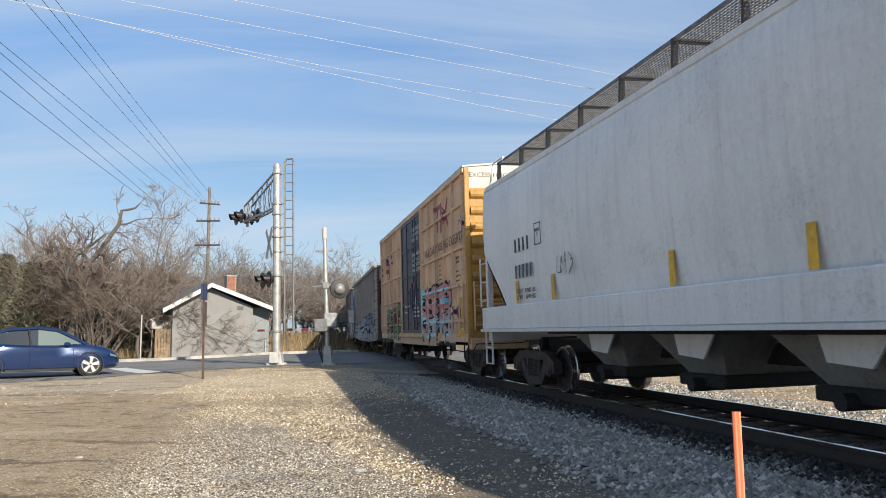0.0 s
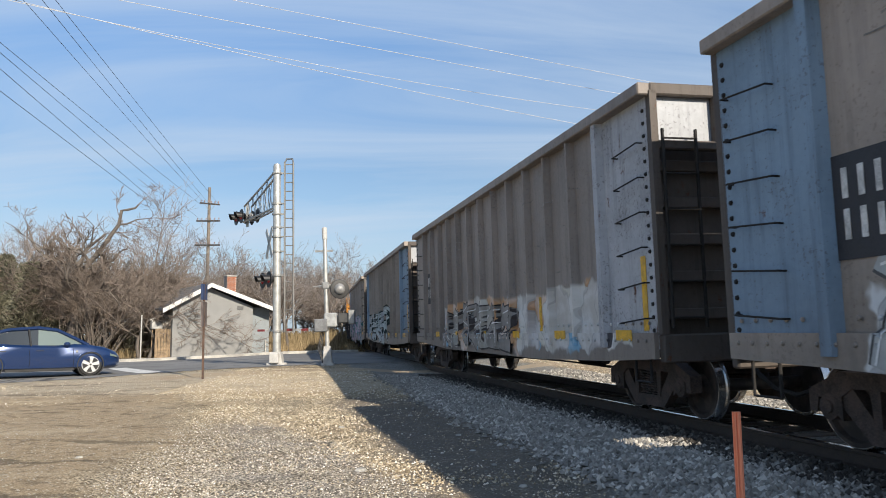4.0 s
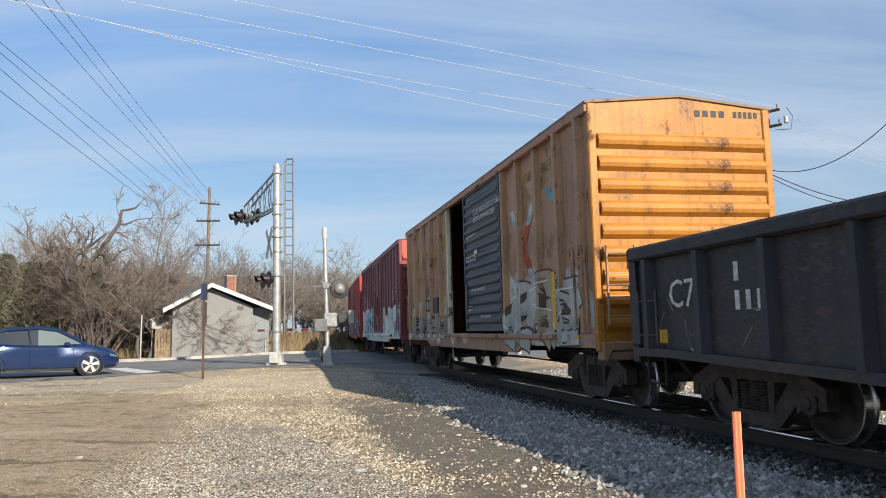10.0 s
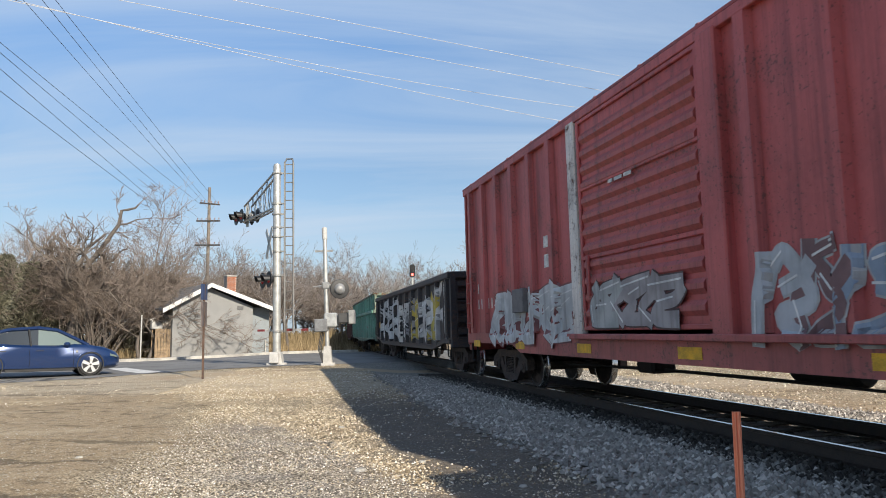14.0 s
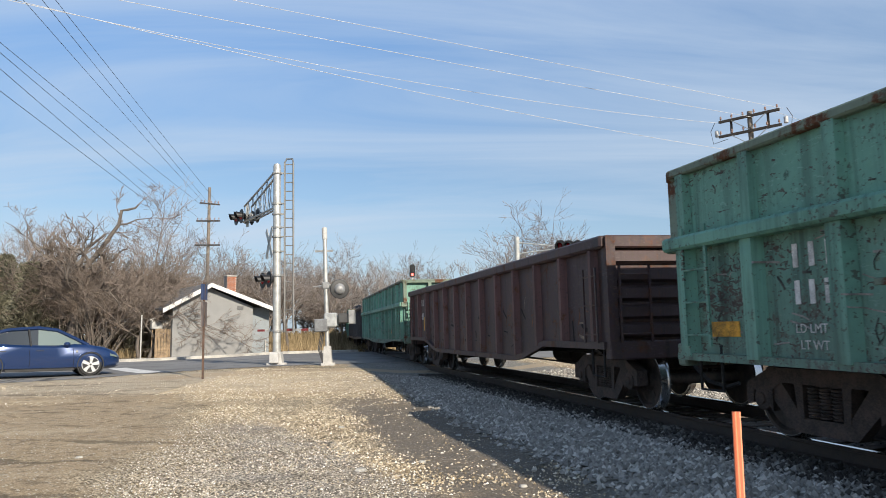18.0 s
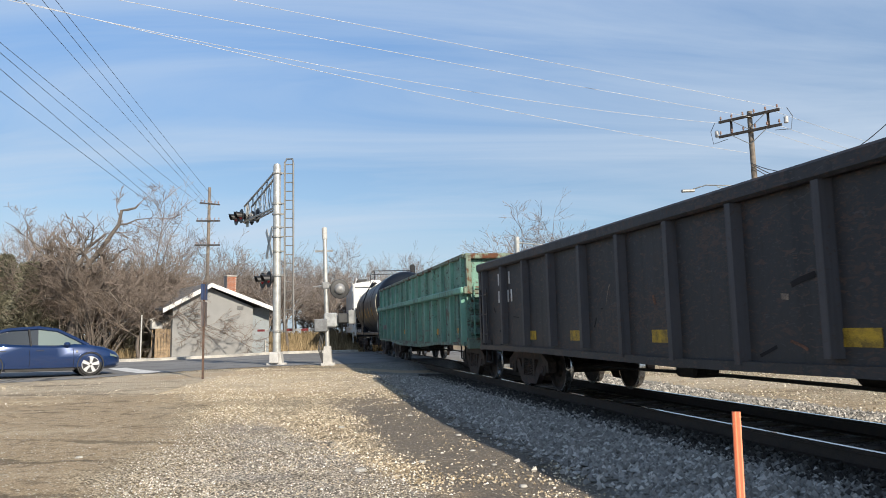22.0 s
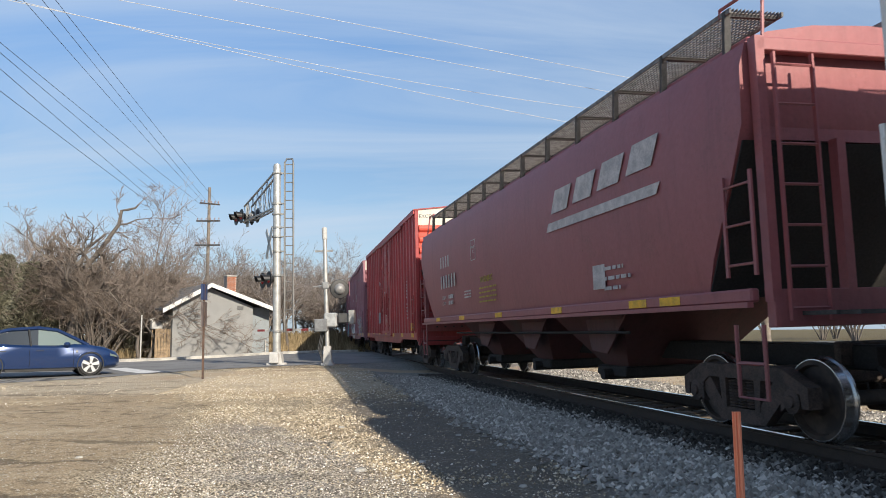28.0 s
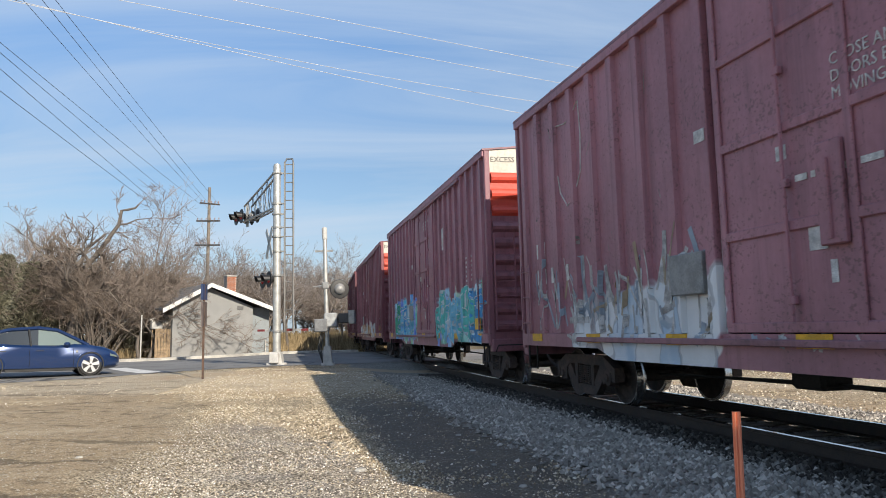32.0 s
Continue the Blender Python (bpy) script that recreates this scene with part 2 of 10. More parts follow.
def paint(name, col, seed=0.0, grime=0.35, rust=0.25, rough=0.55, streak=0.5, dust=0.3, tag=None, patch=0.0, patch_col=(0.3, 0.3, 0.3), scrape=0.0, spec=0.5, worn=None):
    """Weathered car paint: streaks down the sides, rust blooms, road dust low down.
    tag: sprayed lettering, as (x0, x1, z0, z1, scale, colours); a negative scale gives
    upright runny strokes. scrape: how much the paint is gouged down to dark steel."""
    # shaded sides get the larger lift: missing fill light put into the paint
    lift = 1.4 if any(k in name for k in ("end", "top", "band", "hopper", "tank")) else 2.15
    col = tuple(min(k * lift, 0.8) for k in col)
    mean = sum(col) / 3
    dust *= min(1.0, 0.3 + mean * 7)
    soot_shade = tuple(min(k, mean * 1.3 + 0.006) for k in (0.07, 0.058, 0.05))
    g = Nodes(name)
    off = (seed * 7.3, seed * 3.1, seed * 5.7)
    v = g.mapped((1, 1, 1), off)
    big = g.noise(0.55, v, 5)
    fine = g.noise(14, v, 5)
    run = g.noise(3.2, g.mapped((2.6, 2.6, 0.16), off), 6, 0.65)
    fade = g.noise(1.4, v, 6, 0.6)
    lo, hi = (0.93, 1.04) if "hopper" in name else (0.80, 1.14)
    c = g.mix(g.step(big, 0.3, 0.72), tuple(k * lo for k in col), tuple(min(1, k * hi + mean * (hi - 1) * 0.4) for k in col))
    c = g.mix(g.math("MULTIPLY", g.step(fine, 0.3, 0.75), 0.22), c, tuple(min(1, k * 1.35 + mean * 0.12) for k in col))
    if patch:
        c = g.mix(g.step(g.noise(1.1, v, 7, 0.7), 0.62 - patch * 0.2, 0.66 - patch * 0.2), c, patch_col)
    c = g.mix(g.math("MULTIPLY", g.step(run, 0.48, 0.75), streak), c, tuple(k * 0.42 + mean * 0.04 for k in col))
    c = g.mix(g.math("MULTIPLY", g.step(fade, 0.5, 0.8), grime), c, soot_shade)
    rs = g.math("ADD", g.math("MULTIPLY", g.noise(2.3, v, 8, 0.72), 0.75), g.math("MULTIPLY", run, 0.25))
    rm = g.step(rs, 0.66 - rust * 0.22, 0.72 - rust * 0.2)
    c = g.mix(rm, c, g.mix(g.noise(20, v, 4), (0.045, 0.018, 0.010), (0.17, 0.065, 0.028)))
    # long dirty runs and small chips
    worn = (0.10 if any(k in name for k in ("hopper", "band", "top")) else 0.32) if worn is None else worn
    long_run = g.noise(1.0, g.mapped((4.2, 4.2, 0.09), (seed * 1.7, seed, 3.0)), 6, 0.68)
    c = g.mix(g.math("MULTIPLY", g.step(long_run, 0.50, 0.66), worn), c, tuple(k * 0.22 + mean * 0.02 for k in col))
    chip = g.step(g.math("ADD", g.math("MULTIPLY", g.noise(24, v, 3, 0.6), 0.7), g.math("MULTIPLY", fade, 0.35)), 0.60, 0.64)
    c = g.mix(g.math("MULTIPLY", chip, min(1, worn * 1.3)), c, (0.055, 0.034, 0.026))
    if scrape:
        # gouges run along the car, in clusters; dirt hangs in upright bands
        bent = g.mapped((0.9, 1.0, 2.2), off)
        cut = g.n("TexNoise", Scale=8.5, Detail=4, Distortion=1.3)
        g.put(cut.inputs["Vector"], bent)
        lump = g.noise(0.9, g.mapped((1, 1, 1.5), (seed * 2.2, 1.0, 4.0)), 3)
        band = g.noise(1.0, g.mapped((1.5, 1.5, 0.10), (seed * 4.4, 0, 0)), 4, 0.6)
        deep = g.math("ADD", g.math("MULTIPLY", lump, 0.45), g.math("MULTIPLY", cut.outputs["Fac"], 0.90))
        gouge = g.step(deep, 0.80 - scrape * 0.14, 0.815 - scrape * 0.14)
        c = g.mix(g.math("MULTIPLY", g.step(band, 0.52, 0.68), 0.55 * min(1, scrape + 0.3)), c, tuple(min(k, mean * 0.6 + 0.003) for k in (0.05, 0.045, 0.04)))
        c = g.mix(g.math("MULTIPLY", gouge, 0.85), c, g.mix(g.noise(9, v, 4), (0.022, 0.018, 0.017), (0.10, 0.055, 0.038)))
        pale = g.n("TexNoise", Scale=7.0, Detail=4, Distortion=2.5)
        g.put(pale.inputs["Vector"], bent)
        c = g.mix(g.math("MULTIPLY", g.step(pale.outputs["Fac"], 0.63, 0.66), 0.4), c, tuple(min(1, k * 1.1 + 0.05 + mean * 0.3) for k in col))
    if dust:
        sep = g.n("SeparateXYZ", Vector=g.coords())
        low = g.step(g.math("ADD", sep.outputs["Z"], g.math("MULTIPLY", fade, 0.9)), 2.3, 1.1)
        c = g.mix(g.math("MULTIPLY", low, dust), c, (0.13, 0.105, 0.085))
    wet = g.math("ADD", rough, g.math("MULTIPLY", rm, 0.25))
    for tg in ([] if not tag else tag if isinstance(tag, list) else [tag]):
        x0, x1, z0, z1, sc, cols = tg
        sep = g.n("SeparateXYZ", Vector=g.coords())
        flat = g.n("CombineXYZ", X=sep.outputs["X"], Y=sep.outputs["Z"], Z=seed + x0)
        w1 = g.n("TexNoise", Scale=1.6, Detail=2)
        g.put(w1.inputs["Vector"], flat.outputs[0])
        bent = g.n("MixRGB", blend="LINEAR_LIGHT", Fac=0.45)
        g.put(bent.inputs["Color1"], flat.outputs[0])
        g.put(bent.inputs["Color2"], w1.outputs["Color"])
        runny = sc < 0
        mp = g.n("Mapping", Scale=(-sc * 3.4, -sc * 0.75, 1) if runny else (sc * 2.3, sc * 1.15, 1))
        g.put(mp.inputs["Vector"], bent.outputs[0])
        cell, second = g.n("TexVoronoi", Scale=1.0), g.n("TexVoronoi", Scale=1.0)
        second.feature = "F2"
        for q in (cell, second):
            q.voronoi_dimensions, q.distance = "2D", "CHEBYCHEV"
            g.put(q.inputs["Vector"], mp.outputs[0])
        rim = g.math("SUBTRACT", second.outputs["Distance"], cell.outputs["Distance"])
        ramp = g.n("ValToRGB")
        ramp.color_ramp.interpolation = "CONSTANT"
        e = ramp.color_ramp.elements
        while len(e) < len(cols):
            e.new(0.5)
        for i, k in enumerate(cols):
            e[i].position, e[i].color = i / len(cols), (*(min(j * 1.4, 0.85) for j in k), 1)
        pick = g.n("SeparateColor", Color=cell.outputs["Color"])
        g.put(ramp.inputs["Fac"], pick.outputs[0])
        mist = g.noise(2.2, flat.outputs[0], 4)
        tc = g.mix(g.step(mist, 0.4, 0.65), ramp.outputs["Color"], g.mix(0.5, ramp.outputs["Color"], (0.85, 0.85, 0.85)))
        tc = g.mix(g.step(rim, 0.045, 0.07, 0.35 if runny else 0.25, 0), tc, (0.08, 0.08, 0.09))
        shine = g.math("MULTIPLY", g.step(rim, 0.10, 0.115), g.step(rim, 0.15, 0.165, 1, 0))
        tc = g.mix(g.math("MULTIPLY", shine, 0.15), tc, (0.62, 0.63, 0.62))
        core = g.step(cell.outputs["Distance"], 0.13, 0.16, 1, 0)
        tc = g.mix(g.math("MULTIPLY", core, g.step(pick.outputs[1], 0.86, 0.88)), tc, (0.035, 0.035, 0.045))
        wob = g.math("MULTIPLY", g.math("SUBTRACT", g.noise(1.25, flat.outputs[0], 3), 0.5), 1.5 if runny else 0.75)
        X, Z = g.math("ADD", sep.outputs["X"], wob), g.math("ADD", sep.outputs["Z"], wob)
        m = g.math("MULTIPLY", g.step(X, x0, x0 + 0.08), g.step(X, x1 - 0.08, x1, 1, 0))
        m = g.math("MULTIPLY", m, g.math("MULTIPLY", g.step(Z, z0, z0 + 0.06), g.step(Z, z1 - 0.1, z1, 1, 0)))
        near = g.step(g.n("SeparateXYZ", Vector=g.coords()).outputs["Y"], -1.2, -1.1, 1, 0)
        m = g.math("MULTIPLY", g.math("MULTIPLY", m, near), g.step(g.noise(3.5, v, 7, 0.7), 0.24, 0.36, 0.35, 0.96))
        c = g.mix(m, c, tc)
    g.bump(g.math("ADD", g.math("MULTIPLY", fine, 0.4), g.math("MULTIPLY", big, 1.6)), 0.25, 0.03)
    return g.done(c, wet, 0, spec)
# ---- ground ----
def ground_mat():
    g = Nodes("gravel_ground")
    w = g.coords(True)
    sep = g.n("SeparateXYZ", Vector=w)
    big = g.noise(0.22, w, 5, 0.6)
    mid = g.noise(1.1, w, 6, 0.62)
    fine = g.noise(34, w, 4, 0.7)
    stone = g.n("TexVoronoi", Scale=40.0)
    g.put(stone.inputs["Vector"], w)
    pick = g.n("SeparateColor", Color=stone.outputs["Color"]).outputs[0]
    tan = g.mix(pick, (0.22, 0.175, 0.115), (0.84, 0.71, 0.50))
    # gaps between stones coloured dark in place of their small shadows
    tan = g.mix(g.step(stone.outputs["Distance"], 0.35, 0.75), tan, (0.12, 0.09, 0.055))
    grey = g.mix(pick, (0.24, 0.215, 0.18), (0.68, 0.62, 0.53))
    grey = g.mix(g.step(stone.outputs["Distance"], 0.3, 0.7), grey, (0.12, 0.11, 0.10))
    dirt = g.mix(fine, (0.25, 0.18, 0.108), (0.51, 0.395, 0.255))
    dirt = g.mix(g.math("MULTIPLY", g.step(g.noise(6, w, 6, 0.7), 0.45, 0.62), 0.7), dirt, (0.22, 0.165, 0.10))
    dirt = g.mix(g.math("MULTIPLY", g.step(g.noise(0.8, g.mapped((0.5, 1.0, 1), (2, 5, 0), True), 5, 0.65), 0.5, 0.7), 0.55), dirt, (0.60, 0.49, 0.34))
    bit = g.n("TexVoronoi", Scale=24.0)
    g.put(bit.inputs["Vector"], w)
    lone = g.math("MULTIPLY", g.step(g.n("SeparateColor", Color=bit.outputs["Color"]).outputs[1], 0.62, 0.66), g.step(bit.outputs["Distance"], 0.28, 0.40, 1, 0))
    dirt = g.mix(lone, dirt, (0.58, 0.52, 0.42))
    # bare dirt on the left of the lot, grey chips in its middle, pale gravel elsewhere
    X, Y = sep.outputs["X"], sep.outputs["Y"]
    wob = g.math("MULTIPLY", g.math("SUBTRACT", g.noise(0.45, w, 6, 0.65), 0.5), 4.5)
    bare = g.step(g.math("ADD", g.math("MULTIPLY", big, 0.8), g.math("MULTIPLY", mid, 0.35)), 0.54, 0.68)
    left = g.step(g.math("ADD", g.math("ADD", X, g.math("MULTIPLY", Y, 0.26)), wob), -0.7, -1.8)
    left = g.math("MULTIPLY", left, g.step(Y, 20, 17))
    apron = g.math("MULTIPLY", g.step(g.math("ADD", Y, g.math("MULTIPLY", wob, 0.4)), 17.2, 18.4), g.step(g.math("ADD", Y, g.math("MULTIPLY", X, 0.2)), 23.5, 22.0))
    c = g.mix(g.math("MULTIPLY", g.math("MAXIMUM", bare, left), 0.85), tan, dirt)
    c = g.mix(g.math("MULTIPLY", apron, 0.8), c, g.mix(fine, (0.36, 0.30, 0.22), (0.58, 0.495, 0.37)))
    edge = g.math("ADD", g.math("ADD", X, g.math("MULTIPLY", g.math("SUBTRACT", Y, 7.0), 0.433)), g.math("MULTIPLY", wob, 0.35))
    chip = g.math("MULTIPLY", g.step(edge, 0.15, -0.25), g.step(g.math("ADD", g.math("ADD", X, g.math("MULTIPLY", Y, 0.20)), g.math("MULTIPLY", wob, 0.5)), -2.0, -0.4))
    chip = g.math("MULTIPLY", chip, g.step(g.math("ADD", Y, wob), 14.0, 12.0))
    c = g.mix(g.math("MULTIPLY", chip, g.step(mid, 0.35, 0.62, 0.30, 0.85)), c, grey)
    damp = g.step(g.noise(0.5, g.mapped((0.30, 1.4, 1), (4, 2, 0), True), 6, 0.65), 0.55, 0.66)
    c = g.mix(g.math("MULTIPLY", damp, 0.6), c, (0.11, 0.085, 0.055))
    # wheel ruts, dark where they hold water, in the bare dirt
    rut = g.math("ADD", g.math("MULTIPLY", X, 0.16), g.math("ADD", Y, g.math("MULTIPLY", g.math("SUBTRACT", mid, 0.5), 1.3)))
    lines_ = g.math("ABSOLUTE", g.math("SINE", g.math("MULTIPLY", rut, 1.9)))
    wet = g.math("MULTIPLY", g.math("MULTIPLY", g.step(lines_, 0.30, 0.12), g.step(g.noise(0.35, w, 4), 0.46, 0.58)), g.math("MAXIMUM", left, g.math("MULTIPLY", apron, 0.5)))
    c = g.mix(g.math("MULTIPLY", wet, 0.6), c, (0.075, 0.057, 0.038))
    c = g.mix(g.math("MULTIPLY", g.step(g.noise(3.0, w, 8, 0.75), 0.52, 0.66), 0.45), c, (0.10, 0.078, 0.052))
    # dark cinders between lot and ballast, grey fines under the track
    d = g.math("SUBTRACT", g.math("SUBTRACT", 6.592, g.math("MULTIPLY", sep.outputs["Y"], 0.255)), sep.outputs["X"])
    d = g.math("ADD", d, g.math("MULTIPLY", g.math("SUBTRACT", mid, 0.5), 1.6))
    y_near = g.step(g.math("ADD", sep.outputs["Y"], wob), 18.5, 15)
    cind = g.math("MULTIPLY", g.math("MULTIPLY", g.step(d, 5.3, 4.5), g.step(d, 2.4, 2.8)), y_near)
    cind = g.math("MULTIPLY", cind, g.step(g.noise(2.2, w, 8, 0.75), 0.36, 0.56, 0.72, 0.97))
    c = g.mix(cind, c, g.mix(g.math("MULTIPLY", lone, 0.6), g.mix(fine, (0.085, 0.072, 0.058), (0.23, 0.20, 0.165)), (0.42, 0.39, 0.33)))
    bal = g.math("MULTIPLY", g.step(d, 3.3, 2.8), g.step(d, -4.2, -3.6))
    c = g.mix(bal, c, g.mix(pick, (0.12, 0.113, 0.10), (0.36, 0.345, 0.31)))
    # grass and leaf litter far out
    far = g.step(sep.outputs["Y"], 46, 52)
    c = g.mix(far, c, g.mix(mid, (0.10, 0.085, 0.045), (0.19, 0.15, 0.085)))
    # worn tan bank and lane beyond the crossing
    bank = g.math("MULTIPLY", g.math("MULTIPLY", far, g.step(g.math("ADD", X, wob), -17, -13)), g.step(X, 3, 0))
    c = g.mix(g.math("MULTIPLY", bank, 0.85), c, g.mix(mid, (0.26, 0.20, 0.13), (0.47, 0.38, 0.27)))
    # trodden earth path in front of the signals
    lane = g.math("ADD", g.math("ADD", g.math("MULTIPLY", X, -0.42), Y), g.math("MULTIPLY", wob, 0.10))
    path = g.math("MULTIPLY", g.math("MULTIPLY", g.step(lane, 25.0, 25.4), g.step(lane, 26.9, 26.4)), g.step(X, -9.5, -7.5))
    c = g.mix(g.math("MULTIPLY", path, 0.85), c, g.mix(fine, (0.34, 0.26, 0.17), (0.50, 0.40, 0.28)))
    g.bump(g.math("ADD", g.math("MULTIPLY", stone.outputs["Distance"], -0.7), g.math("MULTIPLY", fine, 0.5)), 1.0, 0.03)
    return g.done(c, 0.92, 0, 0.2)


def asphalt_mat():
    g = Nodes("asphalt")
    w = g.coords(True)
    a, b = g.noise(0.35, w, 5), g.noise(60, w, 3)
    c = g.mix(g.step(a, 0.3, 0.7), (0.13, 0.128, 0.125), (0.21, 0.205, 0.20))
    c = g.mix(g.math("MULTIPLY", b, 0.5), c, (0.24, 0.235, 0.22))
    vor = g.n("TexVoronoi", Scale=0.28)
    vor.feature = "DISTANCE_TO_EDGE"
    g.put(vor.inputs["Vector"], w)
    c = g.mix(g.step(vor.outputs["Distance"], 0.003, 0.012, 0.8, 0), c, (0.04, 0.04, 0.042))
    g.bump(b, 0.4, 0.01)
    return g.done(c, 0.88, 0, 0.3)


M_GROUND, M_ASPHALT = ground_mat(), asphalt_mat()


def lines(parts):
    """Grid lines from (start, end, step) runs."""
    out = []
    for a, b, st in parts:
        out += list(np.arange(a, b, st))
    return np.array(out + [parts[-1][1]])


def build_ground():
    xs = lines([(-900, -60, 60), (-60, -16, 4), (-16, 14, 0.5), (14, 40, 2), (40, 100, 10), (100, 900, 80)])
    ys = lines([(-480, -120, 40), (-120, -10, 10), (-10, 3, 1), (3, 48, 0.5), (48, 80, 4), (80, 200, 20), (200, 1600, 140)])
    X, Y = np.meshgrid(xs, ys)
    Z = ground_z(X.ravel(), Y.ravel())
    near = np.exp(-((X.ravel()) ** 2 + (Y.ravel() - 8) ** 2) / 900)
    Z += near * np.array([0.02 * noise.noise((x * 0.8, y * 0.8, 0)) for x, y in zip(X.ravel(), Y.ravel())])
    n, me = len(xs), bpy.data.meshes.new("ground")
    vs = np.stack([X.ravel(), Y.ravel(), Z], 1)
    fs = [(j * n + i, j * n + i + 1, (j + 1) * n + i + 1, (j + 1) * n + i) for j in range(len(ys) - 1) for i in range(n - 1)]
    me.from_pydata(vs.tolist(), [], fs)
    me.materials.append(M_GROUND)
    me.shade_smooth()
    tagged(new("ground", me), "pale gravel and brown dirt lot beside the railway", "ground", kind="structure")


build_ground()


def road_point(u, n, up=0.0):
    p = ROAD_WAY * u + ROAD_N * n
    return (p.x, p.y, gz(p.x, p.y) + up)


def strip(m, us, n0, n1, up, steps=6):
    rows = [[road_point(u, n0 + (n1 - n0) * k / steps, up) for k in range(steps + 1)] for u in us]
    vs = [p for r in rows for p in r]
    k = steps + 1
    m.add(vs, [(i * k + j, i * k + j + 1, (i + 1) * k + j + 1, (i + 1) * k + j) for i in range(len(us) - 1) for j in range(steps)])


def build_road():
    m = Mesh()
    strip(m, lines([(-160, -20, 10), (-20, 40, 1), (40, 200, 10)]), ROAD_A, ROAD_B, 0.012, 12)
    road = thing("road", m, M_ASPHALT, "worn grey asphalt road crossing the railway track", "road", kind="structure")
    white = plain("road_paint", (0.62, 0.61, 0.58), 0.75, 0, 0.25, 4)
    m = Mesh()
    strip(m, lines([(5.2, 5.9, 0.35)]), ROAD_A + 0.5, ROAD_A + 7.0, 0.02, 8)
    part("stop_line", m, white, road, "white painted stop line, worn")
    kerb = plain("kerb_concrete", (0.42, 0.40, 0.36), 0.85, 0, 0.2, 2)
    m = Mesh()
    us = lines([(-100, 20, 1)])
    prof = [(0.0, -0.1), (0.0, 0.13), (0.03, 0.15), (0.30, 0.15), (0.30, -0.1)]
    vs, k = [], len(prof)
    for u in us:
        for a, b in prof:
            p = road_point(u, ROAD_B + a)
            vs.append((p[0], p[1], p[2] + b))
    m.add(vs, [(i * k + j, i * k + j + 1, (i + 1) * k + j + 1, (i + 1) * k + j) for i in range(len(us) - 1) for j in range(k - 1)])
    thing("kerb", m, kerb, "pale concrete kerb along the road's far edge", "kerb", kind="structure")


build_road()


# ---- the track ----
M_RAIL = plain("rail_steel", (0.05, 0.036, 0.028), 0.7, 0.2, 0.3, 9)
M_HEAD = plain("rail_head", (0.55, 0.55, 0.56), 0.16, 1.0, 0.05, 12)
M_TIE = plain("tie_timber", (0.13, 0.10, 0.075), 0.9, 0, 0.35, 5, 0.4)


def swept(m, prof, ss, lat):
    vs, k = [], len(prof)
    for s in ss:
        for a, b in prof:
            q = lat + a
            p = aside(s, q * math.cos(BANK) - b * math.sin(BANK))
            vs.append((p.x, p.y, RAIL_Z + b * math.cos(BANK) + q * math.sin(BANK)))
    m.add(vs, [(i * k + j, i * k + (j + 1) % k, (i + 1) * k + (j + 1) % k, (i + 1) * k + j) for i in range(len(ss) - 1) for j in range(k)])


def build_track():
    ss = lines([(-380, -60, 8.0), (-60, 60, 1.0), (60, 440, 4.0)])
    for side in (-1, 1):
        m = Mesh()
        swept(m, [(-0.075, -0.18), (0.075, -0.18), (0.075, -0.168), (0.012, -0.15), (0.012, -0.045), (0.036, -0.035), (0.036, -0.006),
                  (-0.036, -0.006), (-0.036, -0.035), (-0.012, -0.045), (-0.012, -0.15), (-0.075, -0.168)], ss, side * 0.7535)
        rail = thing("rail", m, M_RAIL, "rusty brown steel rail with a polished top on timber ties", "rail", "running rails", "structure")
        m = Mesh()
        swept(m, [(-0.036, -0.006), (0.036, -0.006), (0.030, 0.0), (-0.030, 0.0)], ss, side * 0.7535)
        part("rail_head", m, M_HEAD, rail, "polished running surface")
    m = Mesh()
    m.box(-0.115, 0.115, -1.3, 1.3, -0.365, -0.186, 0.012)
    tie = m.data("tie", M_TIE)
    for i in range(130):
        s = -8 + i * 0.54
        n_here = aside(s, 0)
        if ROAD_A - 1 < n_here.dot(ROAD_N) < ROAD_B + 1:
            continue
        x, y, p = track(s)
        ob = new("tie", tie)
        ob.matrix_basis = pose(x, y, RAIL_Z, 0, 0, 90 - math.degrees(p)) @ pose(0, 0, 0, math.degrees(-BANK))
        tagged(ob, "dark creosoted timber tie bedded in ballast", "railway tie", "ties under the track")


build_track()
# ---- crossing signals ----
M_ALU = plain("aluminium_paint", (0.46, 0.46, 0.44), 0.45, 0.5, 0.12, 5)
M_GALV = plain("galvanised_dull", (0.34, 0.34, 0.33), 0.5, 0.5, 0.2, 6)
M_RUNGS = plain("ladder_grey", (0.20, 0.195, 0.185), 0.6, 0.3, 0.2, 6)
M_DARK = plain("black_hood", (0.015, 0.015, 0.016), 0.5, 0, 0.3, 6)
M_REDGLASS = plain("red_lens", (0.22, 0.008, 0.012), 0.2, 0, 0.1, 6)
M_WHITEPAINT = plain("white_paint", (0.46, 0.45, 0.43), 0.6, 0, 0.12, 4)
M_CONC = plain("concrete", (0.42, 0.40, 0.36), 0.9, 0, 0.2, 3, 0.3)
M_WOODPOLE = plain("pole_timber", (0.19, 0.16, 0.132), 0.9, 0, 0.3, 5, 0.4)
M_WIRE_D = plain("dark_cable", (0.05, 0.05, 0.055), 0.6)
M_ARM = plain("arm_timber", (0.055, 0.047, 0.042), 0.9, 0, 0.3, 5, 0.3)
M_TUBE = plain("lamp_tube", (0.10, 0.11, 0.12), 0.5, 0.4, 0.2, 5)
M_WIRE_L = plain("bright_wire", (0.46, 0.47, 0.49), 0.9, 0.0)


